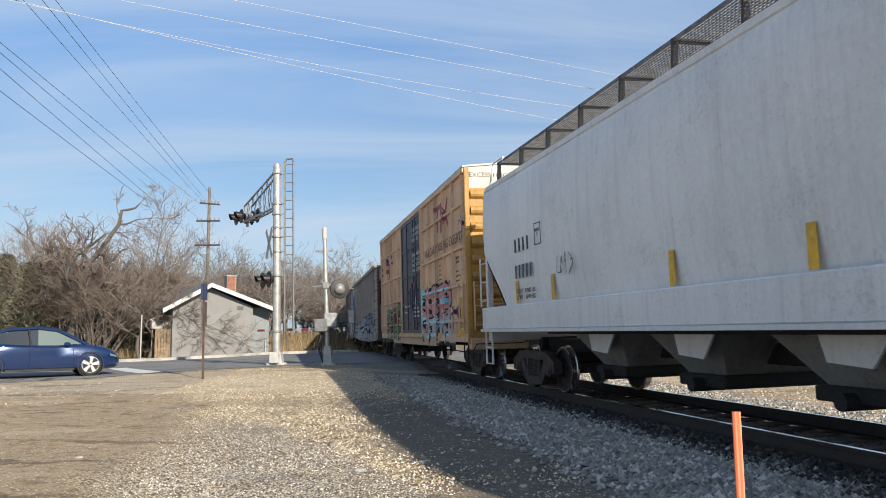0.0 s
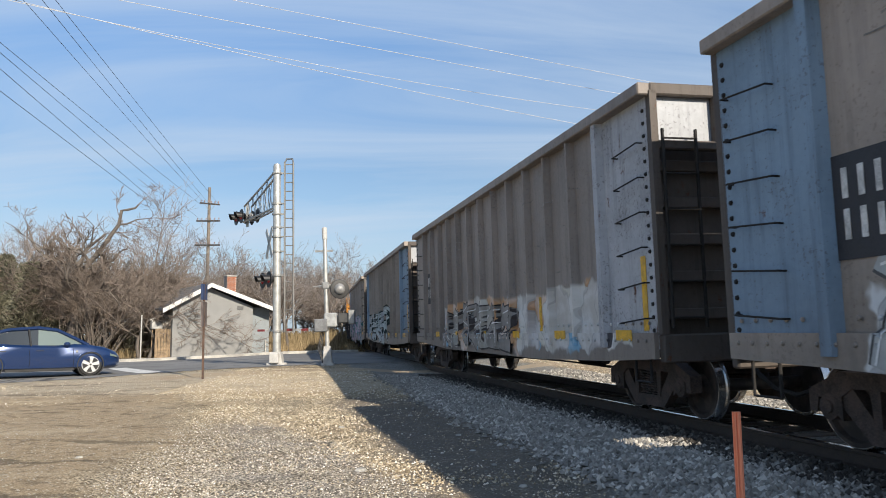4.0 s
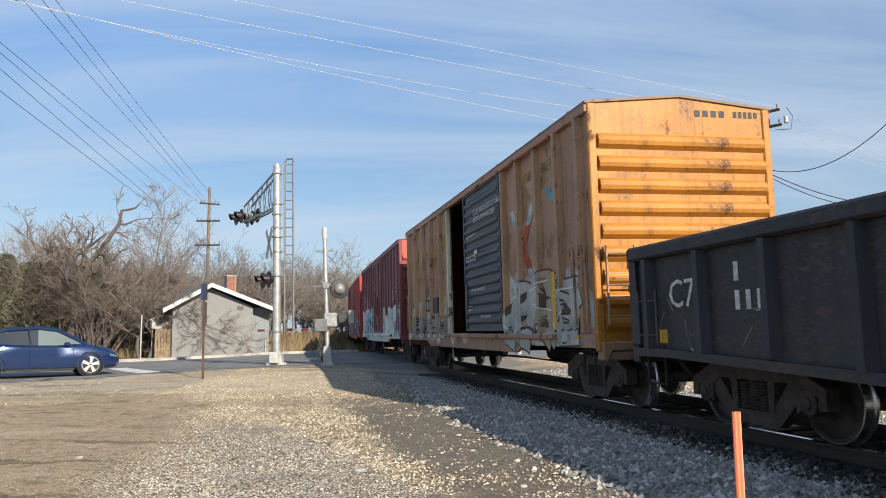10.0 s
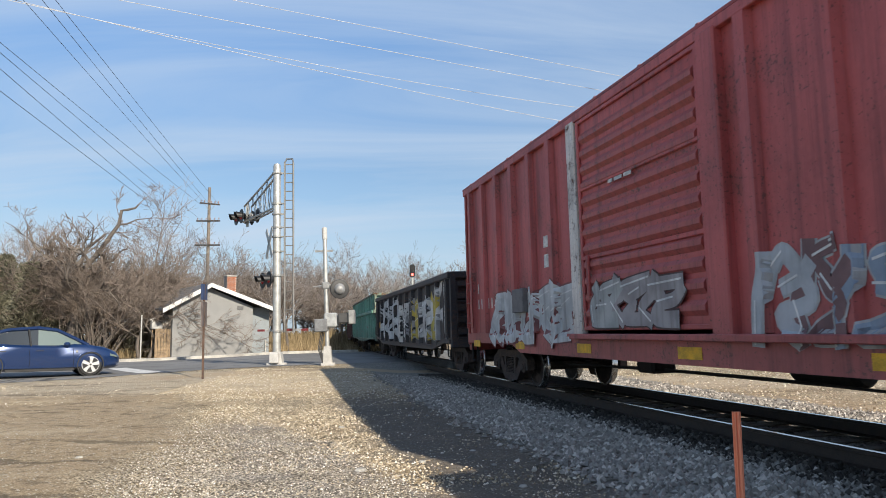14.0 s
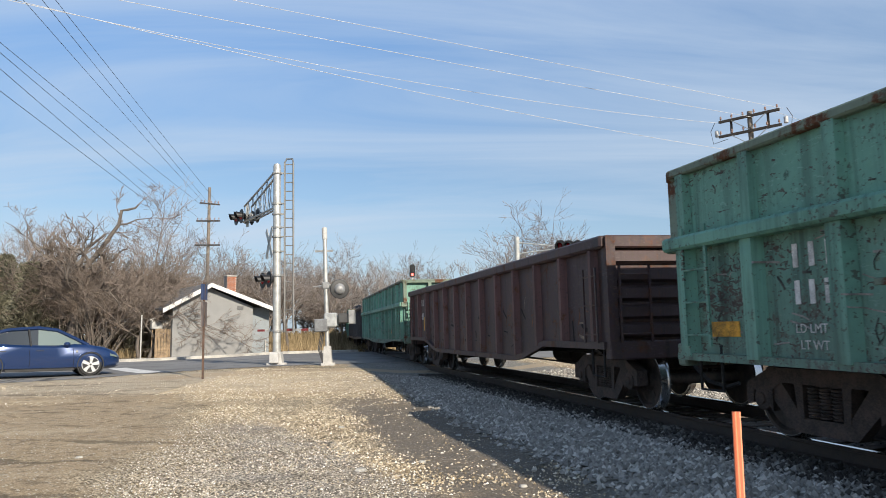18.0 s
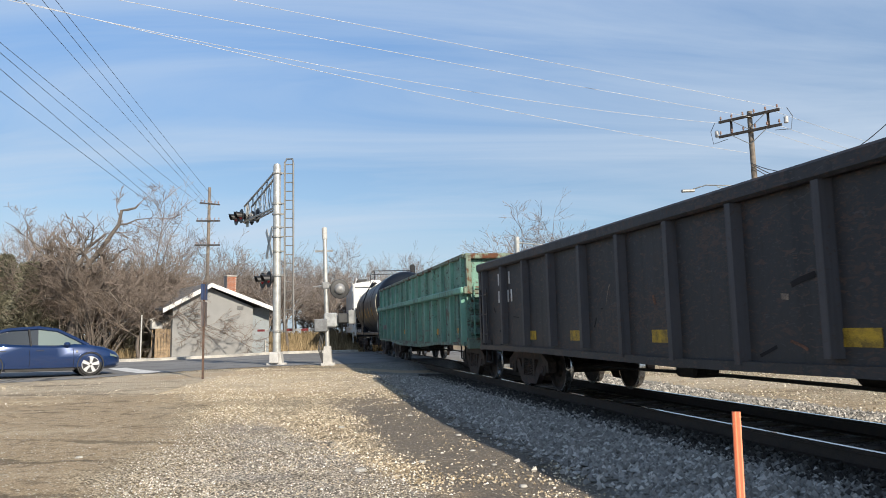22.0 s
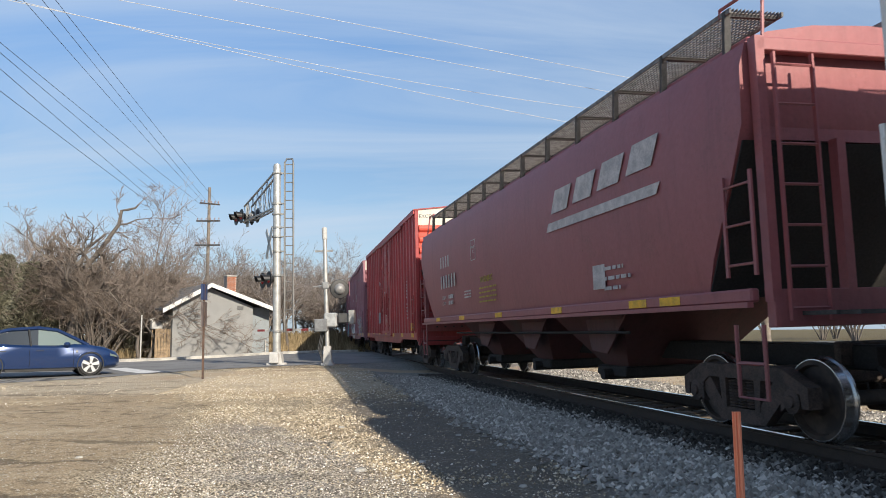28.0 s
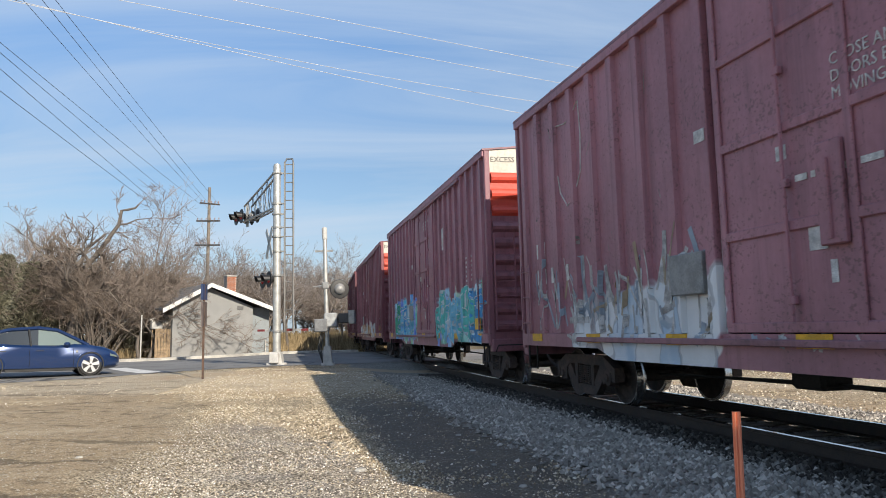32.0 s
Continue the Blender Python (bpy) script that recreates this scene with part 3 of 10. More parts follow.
def flasher(parent, at, face, kind="flasher", n=20):
    """A round lamp with a black backing disc, red lens and hood, facing along face."""
    f = Vector(face).normalized()
    q = f.to_track_quat("Z", "Y").to_matrix().to_4x4()
    M = Matrix.Translation(at) @ q
    m = Mesh()
    m.lathe([(0.01, -0.16), (0.12, -0.15), (0.16, -0.02), (0.30, 0.0), (0.30, 0.015), (0.01, 0.02)], "z", n)
    d = part(kind, m, M_DARK, parent, "black signal disc with a red lens and hood")
    d.matrix_basis = M
    m = Mesh()
    m.lathe([(0.15, 0.018), (0.13, 0.05), (0.06, 0.075), (0.01, 0.08)], "z", n)
    part("lens", m, M_REDGLASS, d)
    m = Mesh()
    vs, k = [], 11
    for j in range(k):
        a = radians(-20 + 220 * j / (k - 1))
        for z, r in ((0.02, 0.165), (0.34 - 0.12 * abs(j - 5) / 5, 0.16)):
            vs += [(r * math.cos(a), r * math.sin(a), z), ((r + 0.008) * math.cos(a), (r + 0.008) * math.sin(a), z)]
    fs = []
    for j in range(k - 1):
        o = j * 4
        fs += [(o, o + 2, o + 6, o + 4), (o + 1, o + 5, o + 7, o + 3), (o + 2, o + 3, o + 7, o + 6)]
    m.add(vs, fs)
    part("hood", m, M_DARK, d)
    return d


def base_case(parent, w, h):
    m = Mesh()
    m.prism([(-w, 0.0), (w, 0.0), (w * 0.72, h), (-w * 0.72, h)], "y", -w * 0.8, w * 0.8)
    b = part("base_casting", m, M_WHITEPAINT, parent, "white-painted base casting")
    for sx in (-1, 1):
        for sy in (-1, 1):
            m = Mesh()
            m.box(sx * w - 0.07, sx * w + 0.07, sy * w * 0.8 - 0.07, sy * w * 0.8 + 0.07, -0.02, 0.10, 0.01)
            part("foot", m, M_WHITEPAINT, b)


def cantilever_signal():
    """Tall mast with a truss arm over the road, ladder, crossbuck and gate."""
    x, y = -6.12, 27.9
    z = gz(x, y) - 0.02
    root = tagged(new("crossing_signal"), "aluminium cantilever crossing signal with ladder and red flashers on gravel", "railroad signal", "crossing signals")
    root.matrix_basis = Matrix.Translation((x, y, z)) @ Matrix.Rotation(radians(-0.8), 4, "Y")
    H = 7.5
    m = Mesh()
    m.lathe([(0.145, 0.3), (0.145, 2.2), (0.14, H - 0.1), (0.12, H), (0.02, H + 0.03)], "z", 20)
    part("mast", m, M_ALU, root, smooth_it=True)
    base_case(root, 0.25, 0.50)
    m = Mesh()
    m.box(-0.20, 0.14, -0.36, -0.17, 0.10, 0.46, 0.02)
    part("junction_box", m, M_WHITEPAINT, root, "white junction box")
    for zz in (1.25, 3.3, 4.2, 4.75, 5.1, 5.6, 6.0, 7.15):
        m = Mesh()
        m.lathe([(0.15, zz - 0.035), (0.185, zz - 0.03), (0.185, zz + 0.03), (0.15, zz + 0.035)], "z", 16)
        m.box(0.14, 0.30, -0.04, 0.04, zz - 0.025, zz + 0.025)
        part("collar", m, M_GALV, root)
    # truss arm out over the road
    out = Vector((-0.50, 0.866, 0)).normalized()
    side = Vector((out.y, -out.x, 0))
    arm = 4.1
    def ap(d, s, zz):
        v = out * d + side * s
        return (v.x, v.y, zz)
    for s in (-0.15, 0.15):
        m = Mesh()
        m.tube([ap(0.1, s * 0.6, 7.18), ap(arm * 0.96, s, 6.50)], 0.042, 6)
        part("arm_chord", m, M_ALU, root)
        m = Mesh()
        m.tube([ap(0.1, s * 0.6, 5.85), ap(arm, s, 5.86)], 0.042, 6)
        part("arm_chord", m, M_ALU, root)
        k = 6
        top = lambda d: 7.18 - 0.68 * (d - 0.1) / (arm * 0.96 - 0.1)
        for i in range(k):
            a, b, e = (0.1 + arm * 0.94 * (i + q) / k for q in (0, 0.5, 1))
            m = Mesh()
            m.tube([ap(a, s, top(a)), ap(b, s, 5.86), ap(e, s, top(e))], 0.013, 5)
            part("arm_brace", m, M_GALV, root)
    for d in (1.0, 2.0, 3.0, 4.0):
        m = Mesh()
        m.tube([ap(d, -0.17, 5.86), ap(d, 0.17, 5.86)], 0.022, 5)
        part("arm_cross_tie", m, M_ALU, root)
    m = Mesh()
    m.box(-0.05, 0.05, -0.05, 0.05, 5.65, 6.62)
    hang = part("hanger", m, M_ALU, root)
    hang.location = ap(arm - 0.1, 0, 0)
    east, west = Vector((-0.84, -0.54, 0)), Vector((0.84, 0.54, 0))
    # two pairs of hooded lamps on the arm, back to back
    for d, f, zz in ((4.15, east, 6.06), (3.35, west, 6.0)):
        across = Vector((f.y, -f.x, 0))
        for q in (-0.34, 0.34):
            flasher(root, Vector(ap(d, -0.10, zz)) + across * q + f * 0.22, f)
        m = Mesh()
        m.tube([Vector(ap(d, -0.10, zz)) - across * 0.4, Vector(ap(d, -0.10, zz)) + across * 0.4], 0.03, 6)
        part("flasher_arm", m, M_GALV, root)
        m = Mesh()
        m.box(-0.09, 0.09, -0.09, 0.09, 5.80, 6.12, 0.02)
        j = part("terminal_box", m, M_GALV, root)
        j.location = ap(d, 0, 0)
    # crossbuck, seen nearly edge on
    for a in (-1, 1):
        m = Mesh()
        m.box(-0.65, 0.65, -0.012, 0.012, -0.115, 0.115)
        b = part("crossbuck_board", m, M_ALU, root, "grey back of a crossbuck board")
        b.matrix_basis = Matrix.Translation((-0.24, -0.20, 4.50)) @ Matrix.Rotation(radians(118), 4, "Z") @ Matrix.Rotation(a * radians(52), 4, "Y")
    # lower flashers
    for q in (-0.34, 0.34):
        flasher(root, Vector((-0.30, 0.05, 3.15)) + Vector((east.y, -east.x, 0)) * q + east * 0.12, east)
    m = Mesh()
    m.tube([(-0.14, -0.22, 3.15), (-0.46, 0.32, 3.15)], 0.03, 6)
    m.tube([(-0.30, 0.05, 3.15), (0.0, 0.0, 3.15)], 0.03, 6)
    part("flasher_arm", m, M_GALV, root)
    # gate stub with red and white bands
    red = plain("gate_red", (0.14, 0.015, 0.018), 0.5)
    for i in range(8):
        a, b = -0.75 + i * 0.27, -0.75 + (i + 1) * 0.27
        if -0.2 < (a + b) / 2 < 0.22:
            continue
        m = Mesh()
        m.box(a, b, 0.16, 0.20, 1.25, 1.33)
        part("gate_band", m, red if i % 2 == 0 else M_GALV, root)
    # ladder beside the mast
    m = Mesh()
    for s in (-0.15, 0.17):
        m.tube([(0.45 + s, -0.05, 1.2), (0.45 + s, -0.05, 7.55)], 0.034, 6)
    m.tube([(0.30, -0.05, 7.55), (0.34, 0.1, 7.72), (0.56, 0.1, 7.72), (0.62, -0.05, 7.55)], 0.03, 6)
    la = part("ladder", m, M_RUNGS, root)
    for i in range(19):
        m = Mesh()
        m.bar((0.30, -0.05, 1.35 + i * 0.34), (0.62, -0.05, 1.35 + i * 0.34), 0.02, 5)
        part("rung", m, M_RUNGS, la)


cantilever_signal()


def signal_pole():
    """Shorter pole with a bell, a lamp seen from behind and an equipment case."""
    x, y = -4.15, 27.3
    z = gz(x, y) - 0.02
    root = tagged(new("crossing_signal"), "leaning aluminium signal pole with grey gate mechanism box", "railroad signal", "crossing signals")
    root.matrix_basis = Matrix.Translation((x, y, z)) @ Matrix.Rotation(radians(-2.0), 4, "Y")
    m = Mesh()
    m.lathe([(0.075, 0.3), (0.075, 4.55), (0.07, 4.6)], "z", 16)
    part("mast", m, M_ALU, root, smooth_it=True)
    m = Mesh()
    m.lathe([(0.075, 4.55), (0.095, 4.58), (0.095, 4.98), (0.03, 5.02)], "z", 16)
    part("bell_cap", m, M_WHITEPAINT, root, "pale bell housing")
    base_case(root, 0.16, 0.70)
    m = Mesh()
    m.box(-0.36, 0.28, -0.03, 0.03, 4.10, 4.17)
    part("cross_arm", m, M_GALV, root)
    m = Mesh()
    m.tube([(-0.45, 0, 2.85), (0.5, 0, 2.9)], 0.03, 6)
    part("lamp_arm", m, M_GALV, root)
    m = Mesh()
    m.box(-0.12, 0.12, -0.1, 0.1, 2.75, 3.0, 0.02)
    part("terminal_box", m, M_GALV, root)
    m = Mesh()
    m.lathe([(0.33, 0.0), (0.35, 0.02), (0.33, 0.04), (0.20, 0.05), (0.20, 0.0)], "z", 24)
    disc = part("lamp_disc", m, M_DARK, root, "black ring round a grey lamp back")
    disc.matrix_basis = Matrix.Translation((0.50, -0.1, 2.72)) @ Matrix.Rotation(radians(90), 4, "X") @ Matrix.Rotation(radians(20), 4, "Y")
    m = Mesh()
    m.lathe([(0.21, 0.02), (0.19, 0.10), (0.12, 0.17), (0.01, 0.19)], "z", 20)
    part("lamp_back", m, plain("lamp_grey", (0.26, 0.26, 0.26), 0.5, 0.2), disc, smooth_it=True)
    m = Mesh()
    m.box(-0.42, 0.05, -0.28, 0.28, 1.22, 1.68, 0.03)
    part("gate_mechanism", m, plain("case_grey", (0.20, 0.205, 0.21), 0.5, 0.2), root, "grey gate mechanism case")
    m = Mesh()
    m.box(-0.08, 0.38, -0.22, 0.24, 1.36, 1.88, 0.05)
    part("mechanism_cover", m, plain("cover_grey", (0.36, 0.37, 0.37), 0.55, 0.1), root, "pale grey rounded cover")
    m = Mesh()
    m.box(0.42, 0.85, -0.12, 0.12, 1.5, 1.85, 0.03)
    part("counterweight", m, plain("weight_dark", (0.06, 0.06, 0.06), 0.6), root, "dark counterweight")
    m = Mesh()
    m.box(0.80, 1.02, -0.2, 0.2, 1.45, 1.95, 0.02)
    part("relay_case", m, M_GALV, root)
    for k in range(3):
        rod(root, "cable", [(-0.1 - 0.05 * k, 0, 1.25), (-0.22 - 0.05 * k, -0.1, 0.6), (-0.15, -0.1, 0.05)], 0.018, M_DARK)


def rod(car, name, pts, r, mat, label="", n=6):
    m = Mesh()
    m.tube(pts, r, n)
    return part(name, m, mat, car, label)


signal_pole()


def far_signals():
    # cantilever beyond the track, its mast rising behind the passing cars
    x, y = 3.75, 38.0
    z = gz(x, y)
    root = tagged(new("crossing_signal"), "far cantilever crossing signal with three dark flashers", "railroad signal", "crossing signals")
    root.matrix_basis = Matrix.Translation((x, y, z))
    m = Mesh()
    m.lathe([(0.14, 0.0), (0.13, 5.9), (0.02, 5.95)], "z", 14)
    part("mast", m, M_ALU, root)
    for zz in (5.05, 5.62):
        m = Mesh()
        m.tube([(0, 0, zz), (2.6, -0.6, 5.3)], 0.035, 6)
        part("arm_chord", m, M_ALU, root)
    for d, s in ((2.1, 1), (2.5, 1), (2.95, -1)):
        flasher(root, (d, -0.7, 5.35), (-0.4 * s, -0.9 * s, 0))
    # block signal up the line, showing red
    x, y = -2.7, 66.0
    root = tagged(new("block_signal"), "railway block signal with black head showing red", "railroad signal")
    root.matrix_basis = Matrix.Translation((x, y, gz(x, y)))
    m = Mesh()
    m.lathe([(0.09, 0.0), (0.09, 6.0)], "z", 12)
    part("mast", m, M_ALU, root)
    m = Mesh()
    n = 16
    m.prism([(0.26 * math.cos(2 * math.pi * k / n), 6.5 + 0.26 * math.sin(2 * math.pi * k / n) + (0.32 if k < n / 2 else -0.32)) for k in range(n)], "y", -0.1, 0.1)
    head = part("signal_head", m, M_DARK, root)
    glow = bpy.data.materials.new("red_aspect")
    glow.use_nodes = True
    b = glow.node_tree.nodes["Principled BSDF"]
    b.inputs["Base Color"].default_value = (0.6, 0.02, 0.02, 1)
    b.inputs["Emission Color"].default_value = (1, 0.08, 0.06, 1)
    b.inputs["Emission Strength"].default_value = 6.0
    m = Mesh()
    m.lathe([(0.10, -0.16), (0.10, -0.1)], "y", 14, (0, 0, 6.18))
    part("red_lamp", m, glow, head, "lit red lamp")
    for zz in (6.5, 6.82):
        m = Mesh()
        m.lathe([(0.11, -0.22), (0.11, -0.1)], "y", 14, (0, 0, zz))
        part("dark_lamp", m, M_DARK, head)


far_signals()


# ---- the small house ----
def build_house():
    wall = plain("house_stucco", (0.245, 0.245, 0.240), 0.85, 0, 0.07, 1.5, 0.2)
    grey = plain("house_side", (0.235, 0.26, 0.275), 0.85, 0, 0.12, 1.5, 0.2)
    shingle = plain("shingles_grey", (0.15, 0.145, 0.14), 0.9, 0, 0.3, 6, 0.4)
    root = tagged(new("house"), "small pale stucco building with white gable trim and brick chimney", "house")
    x0, y0 = -15.45, 43.2
    root.matrix_basis = Matrix.Translation((x0, y0, gz(x0, y0) - 0.05)) @ Matrix.Rotation(math.atan2(2.75, 3.9), 4, "Z")
    W, D = 4.75, 8.0
    m = Mesh()
    m.prism([(0, 0), (W, 0), (W, 3.02), (2.05, 4.12), (0, 3.0)], "y", 0, 0.2)
    part("gable_wall", m, wall, root)
    m = Mesh()
    m.box(W + 0.002, W + 1.25, 0.5, 0.7, 0, 3.0)
    part("recessed_wall", m, grey, root, "bluish grey recessed wall")
    m = Mesh()
    m.box(W - 0.2, W, 0.202, 0.5, 0, 3.1)
    part("return_wall", m, grey, root)
    m = Mesh()
    m.box(0, 0.2, 0.202, D, 0, 2.85)
    part("side_wall", m, wall, root)
    m = Mesh()
    m.box(W + 1.05, W + 1.25, 0.702, D, 0, 2.7)
    part("side_wall", m, grey, root)
    m = Mesh()
    m.box(0.2, W + 1.05, D - 0.2, D, 0, 2.8)
    part("rear_wall", m, wall, root)
    for a, b, za, zb in ((-0.68, 2.05, 2.70, 4.22), (2.05, W + 1.55, 4.22, 2.72)):
        m = Mesh()
        m.prism([(a, za), (b, zb), (b, zb + 0.14), (a, za + 0.14)], "y", -0.45, D + 0.4)
        roof = part("roof", m, shingle, root, "grey shingle roof slope")
        m = Mesh()
        m.prism([(a, za - 0.10), (b, zb - 0.10), (b, zb + 0.15), (a, za + 0.15)], "y", -0.50, -0.452)
        part("barge_board", m, plain("trim_white", (0.62, 0.61, 0.58), 0.6), roof, "white gable trim")
        n = 9
        for i in range(n):
            u0, u1 = i / n, (i + 1) / n
            q = Mesh()
            xa, xb = a + (b - a) * u0, a + (b - a) * u1
            ya, yb = za + (zb - za) * u0 + 0.14, za + (zb - za) * u1 + 0.14
            q.prism([(xa, ya + 0.003), (xb, yb + 0.003), (xb, yb + (0.03 if a > 0 else 0.012)), (xa, ya + (0.012 if a > 0 else 0.03))], "y", -0.45, D + 0.4)
            part("shingle_course", q, shingle, roof)
    brick = plain("brick_red", (0.33, 0.13, 0.075), 0.85, 0, 0.35, 9, 0.3)
    m = Mesh()
    m.box(4.15, 4.75, 3.0, 3.6, 3.1, 5.05)
    ch = part("chimney", m, plain("mortar", (0.38, 0.34, 0.30), 0.9), root, "orange brick chimney")
    bm = Mesh()
    bm.box(0, 0.19, 0, 0.012, 0, 0.062)
    me = bm.data("brick", brick)
    for r in range(17):
        for c in range(3):
            o = part("brick", me, None, ch)
            o.location = (4.155 + c * 0.2 - (0.06 if r % 2 and c else 0), 2.99, 3.75 + r * 0.076)
    m = Mesh()
    m.box(4.1, 4.8, 2.95, 3.65, 5.05, 5.12, 0.01)
    part("chimney_cap", m, M_CONC, ch)
    m = Mesh()
    m.box(3.75, 4.15, -0.03, 0.0, 2.85, 3.08, 0.01)
    for i in range(4):
        m.box(3.78, 4.12, -0.05, -0.03, 2.88 + i * 0.05, 2.90 + i * 0.05)
    part("gable_vent", m, plain("vent_grey", (0.18, 0.18, 0.18), 0.7), root)
    m = Mesh()
    m.tube([(W + 1.0, 0.42, 0.0), (W + 1.0, 0.42, 1.0)], 0.04, 8)
    part("vent_pipe", m, M_WHITEPAINT, root)
    m = Mesh()
    m.box(W - 0.55, W - 0.25, -0.35, -0.05, 0.05, 0.25, 0.03)
    part("meter_box", m, M_DARK, root)
    # timber screen with a white box beside the wall
    t = tagged(new("fence_panel"), "weathered wooden fence panel beside the house wall", "fence")
    t.matrix_basis = Matrix.Translation((-16.35, 43.0, gz(-16.35, 43.0))) @ Matrix.Rotation(0.61, 4, "Z")
    tim = plain("grey_timber", (0.26, 0.19, 0.12), 0.9, 0, 0.3, 5)
    for i in range(6):
        m = Mesh()
        m.box(i * 0.16, i * 0.16 + 0.145, 0, 0.02, 0.02, 1.65 + 0.04 * (i % 2))
        part("plank", m, tim, t)
    m = Mesh()
    m.box(0, 0.95, 0.02, 0.06, 0.4, 0.5)
    m.box(0, 0.95, 0.02, 0.06, 1.3, 1.4)
    part("rail", m, tim, t)
    b = tagged(new("notice_box"), "white roofed notice box standing over the fence", "notice board")
    b.matrix_basis = Matrix.Translation((-16.75, 43.3, gz(-16.75, 43.3))) @ Matrix.Rotation(0.61, 4, "Z")
    m = Mesh()
    m.box(0.1, 1.2, 0.1, 0.5, 1.68, 2.15, 0.01)
    part("box", m, M_WHITEPAINT, b)
    m = Mesh()
    m.prism([(0.0, 2.15), (0.65, 2.38), (1.3, 2.15), (1.3, 2.2), (0.65, 2.45), (0.0, 2.2)], "y", 0.05, 0.55)
    part("box_roof", m, M_WHITEPAINT, b)
    for xx in (0.15, 1.1):
        m = Mesh()
        m.box(xx, xx + 0.08, 0.25, 0.33, 0.0, 1.68)
        part("box_post", m, tim, b)
    p = thing("marker_post", Mesh().tube([(0, 0, 0), (0, 0, 2.4)], 0.035, 8), M_WHITEPAINT, "thin white marker post by the kerb", "post")
    p.location = (-16.3, 40.9, gz(-16.3, 40.9))


build_house()


# ---- sign post and orange stake ----
def posts():
    s = tagged(new("road_sign"), "rusty steel post with a road sign seen edge-on", "road sign")
    s.matrix_basis = Matrix.Translation((-6.79, 21.5, gz(-6.79, 21.5) - 0.02)) @ Matrix.Rotation(radians(-0.4), 4, "Y")
    m = Mesh()
    m.prism([(-0.03, -0.02), (0.03, -0.02), (0.03, 0.0), (0.012, 0.0), (0.012, 0.025), (-0.012, 0.025), (-0.012, 0.0), (-0.03, 0.0)], "z", 0, 2.75)
    part("post", m, plain("post_rust", (0.12, 0.075, 0.055), 0.8, 0.2, 0.3, 8), s)
    m = Mesh()
    m.box(-0.035, 0.02, -0.22, 0.22, 2.25, 2.70, 0.004)
    part("sign_blade", m, plain("sign_blue", (0.03, 0.05, 0.12), 0.5), s, "dark blue sign blade")
    m = Mesh()
    m.box(-0.03, 0.02, -0.20, 0.20, 1.5, 2.2, 0.004)
    part("sign_blade", m, plain("sign_back", (0.16, 0.13, 0.12), 0.5, 0.3), s)
    g = Nodes("stake_orange")
    v = g.mapped((60, 60, 0.6))
    c = g.mix(g.step(g.noise(1.0, v, 3), 0.42, 0.6), (0.86, 0.20, 0.09), (0.92, 0.32, 0.18))
    m = Mesh()
    m.prism([(-0.024, -0.008), (-0.012, -0.016), (0.0, -0.008), (0.012, -0.016), (0.024, -0.008), (0.024, 0.006), (-0.024, 0.006)], "z", -0.2, 1.02)
    st = thing("marker_stake", m, g.done(c, 0.45), "bright orange ribbed plastic marker stake beside the track", "stake")
    st.matrix_basis = Matrix.Translation((1.715, 4.5, gz(1.715, 4.5) - 0.02)) @ Matrix.Rotation(radians(-0.3), 4, "Y")


posts()


# ---- utility poles and wires ----
def wire(name, a, b, r, mat, sag=0.25, label="", group="overhead wires", beyond=0.0):
    a, b = Vector(a), Vector(b)
    b = a + (b - a) * (1 + beyond)
    pts = []
    for i in range(15):
        u = i / 14
        pts.append(a.lerp(b, u) - Vector((0, 0, sag * 4 * u * (1 - u))))
    m = Mesh()
    m.tube(pts, r, 5)
    return thing(name, m, mat, label, "wire", group)


def utility_pole(x, y, h, arms, lean, label):
    z = gz(x, y)
    root = tagged(new("utility_pole"), label, "utility pole", "utility poles")
    root.matrix_basis = Matrix.Translation((x, y, z)) @ Matrix.Rotation(radians(lean), 4, "Y")
    m = Mesh()
    m.tube([(0, 0, -0.3), (0, 0, h * 0.5), (0, 0, h)], 0.17, 12, 0.11)
    part("pole", m, M_WOODPOLE, root, smooth_it=True)
    for hz, ln, turn in arms:
        arm = Mesh()
        arm.box(-ln / 2, ln / 2, -0.20, -0.10, -0.06, 0.06, 0.008)
        o = part("crossarm", arm, M_ARM, root)
        o.matrix_basis = Matrix.Translation((0, 0, hz)) @ Matrix.Rotation(radians(turn), 4, "Z")
        for k in range(6):
            xx = -ln / 2 + 0.1 + k * (ln - 0.2) / 5
            ins = Mesh()
            ins.lathe([(0.015, 0.05), (0.02, 0.12), (0.05, 0.13), (0.055, 0.17), (0.03, 0.19), (0.045, 0.21), (0.04, 0.25), (0.01, 0.27)], "z", 8, (xx, -0.15, 0))
            part("insulator", ins, plain("porcelain", (0.30, 0.20, 0.17), 0.3), o)
        for s in (-1, 1):
            br = Mesh()
            br.tube([(s * ln * 0.28, -0.2, -0.05), (0.0, -0.16, -0.62)], 0.018, 5)
            part("arm_brace", br, M_GALV, o)
    return root


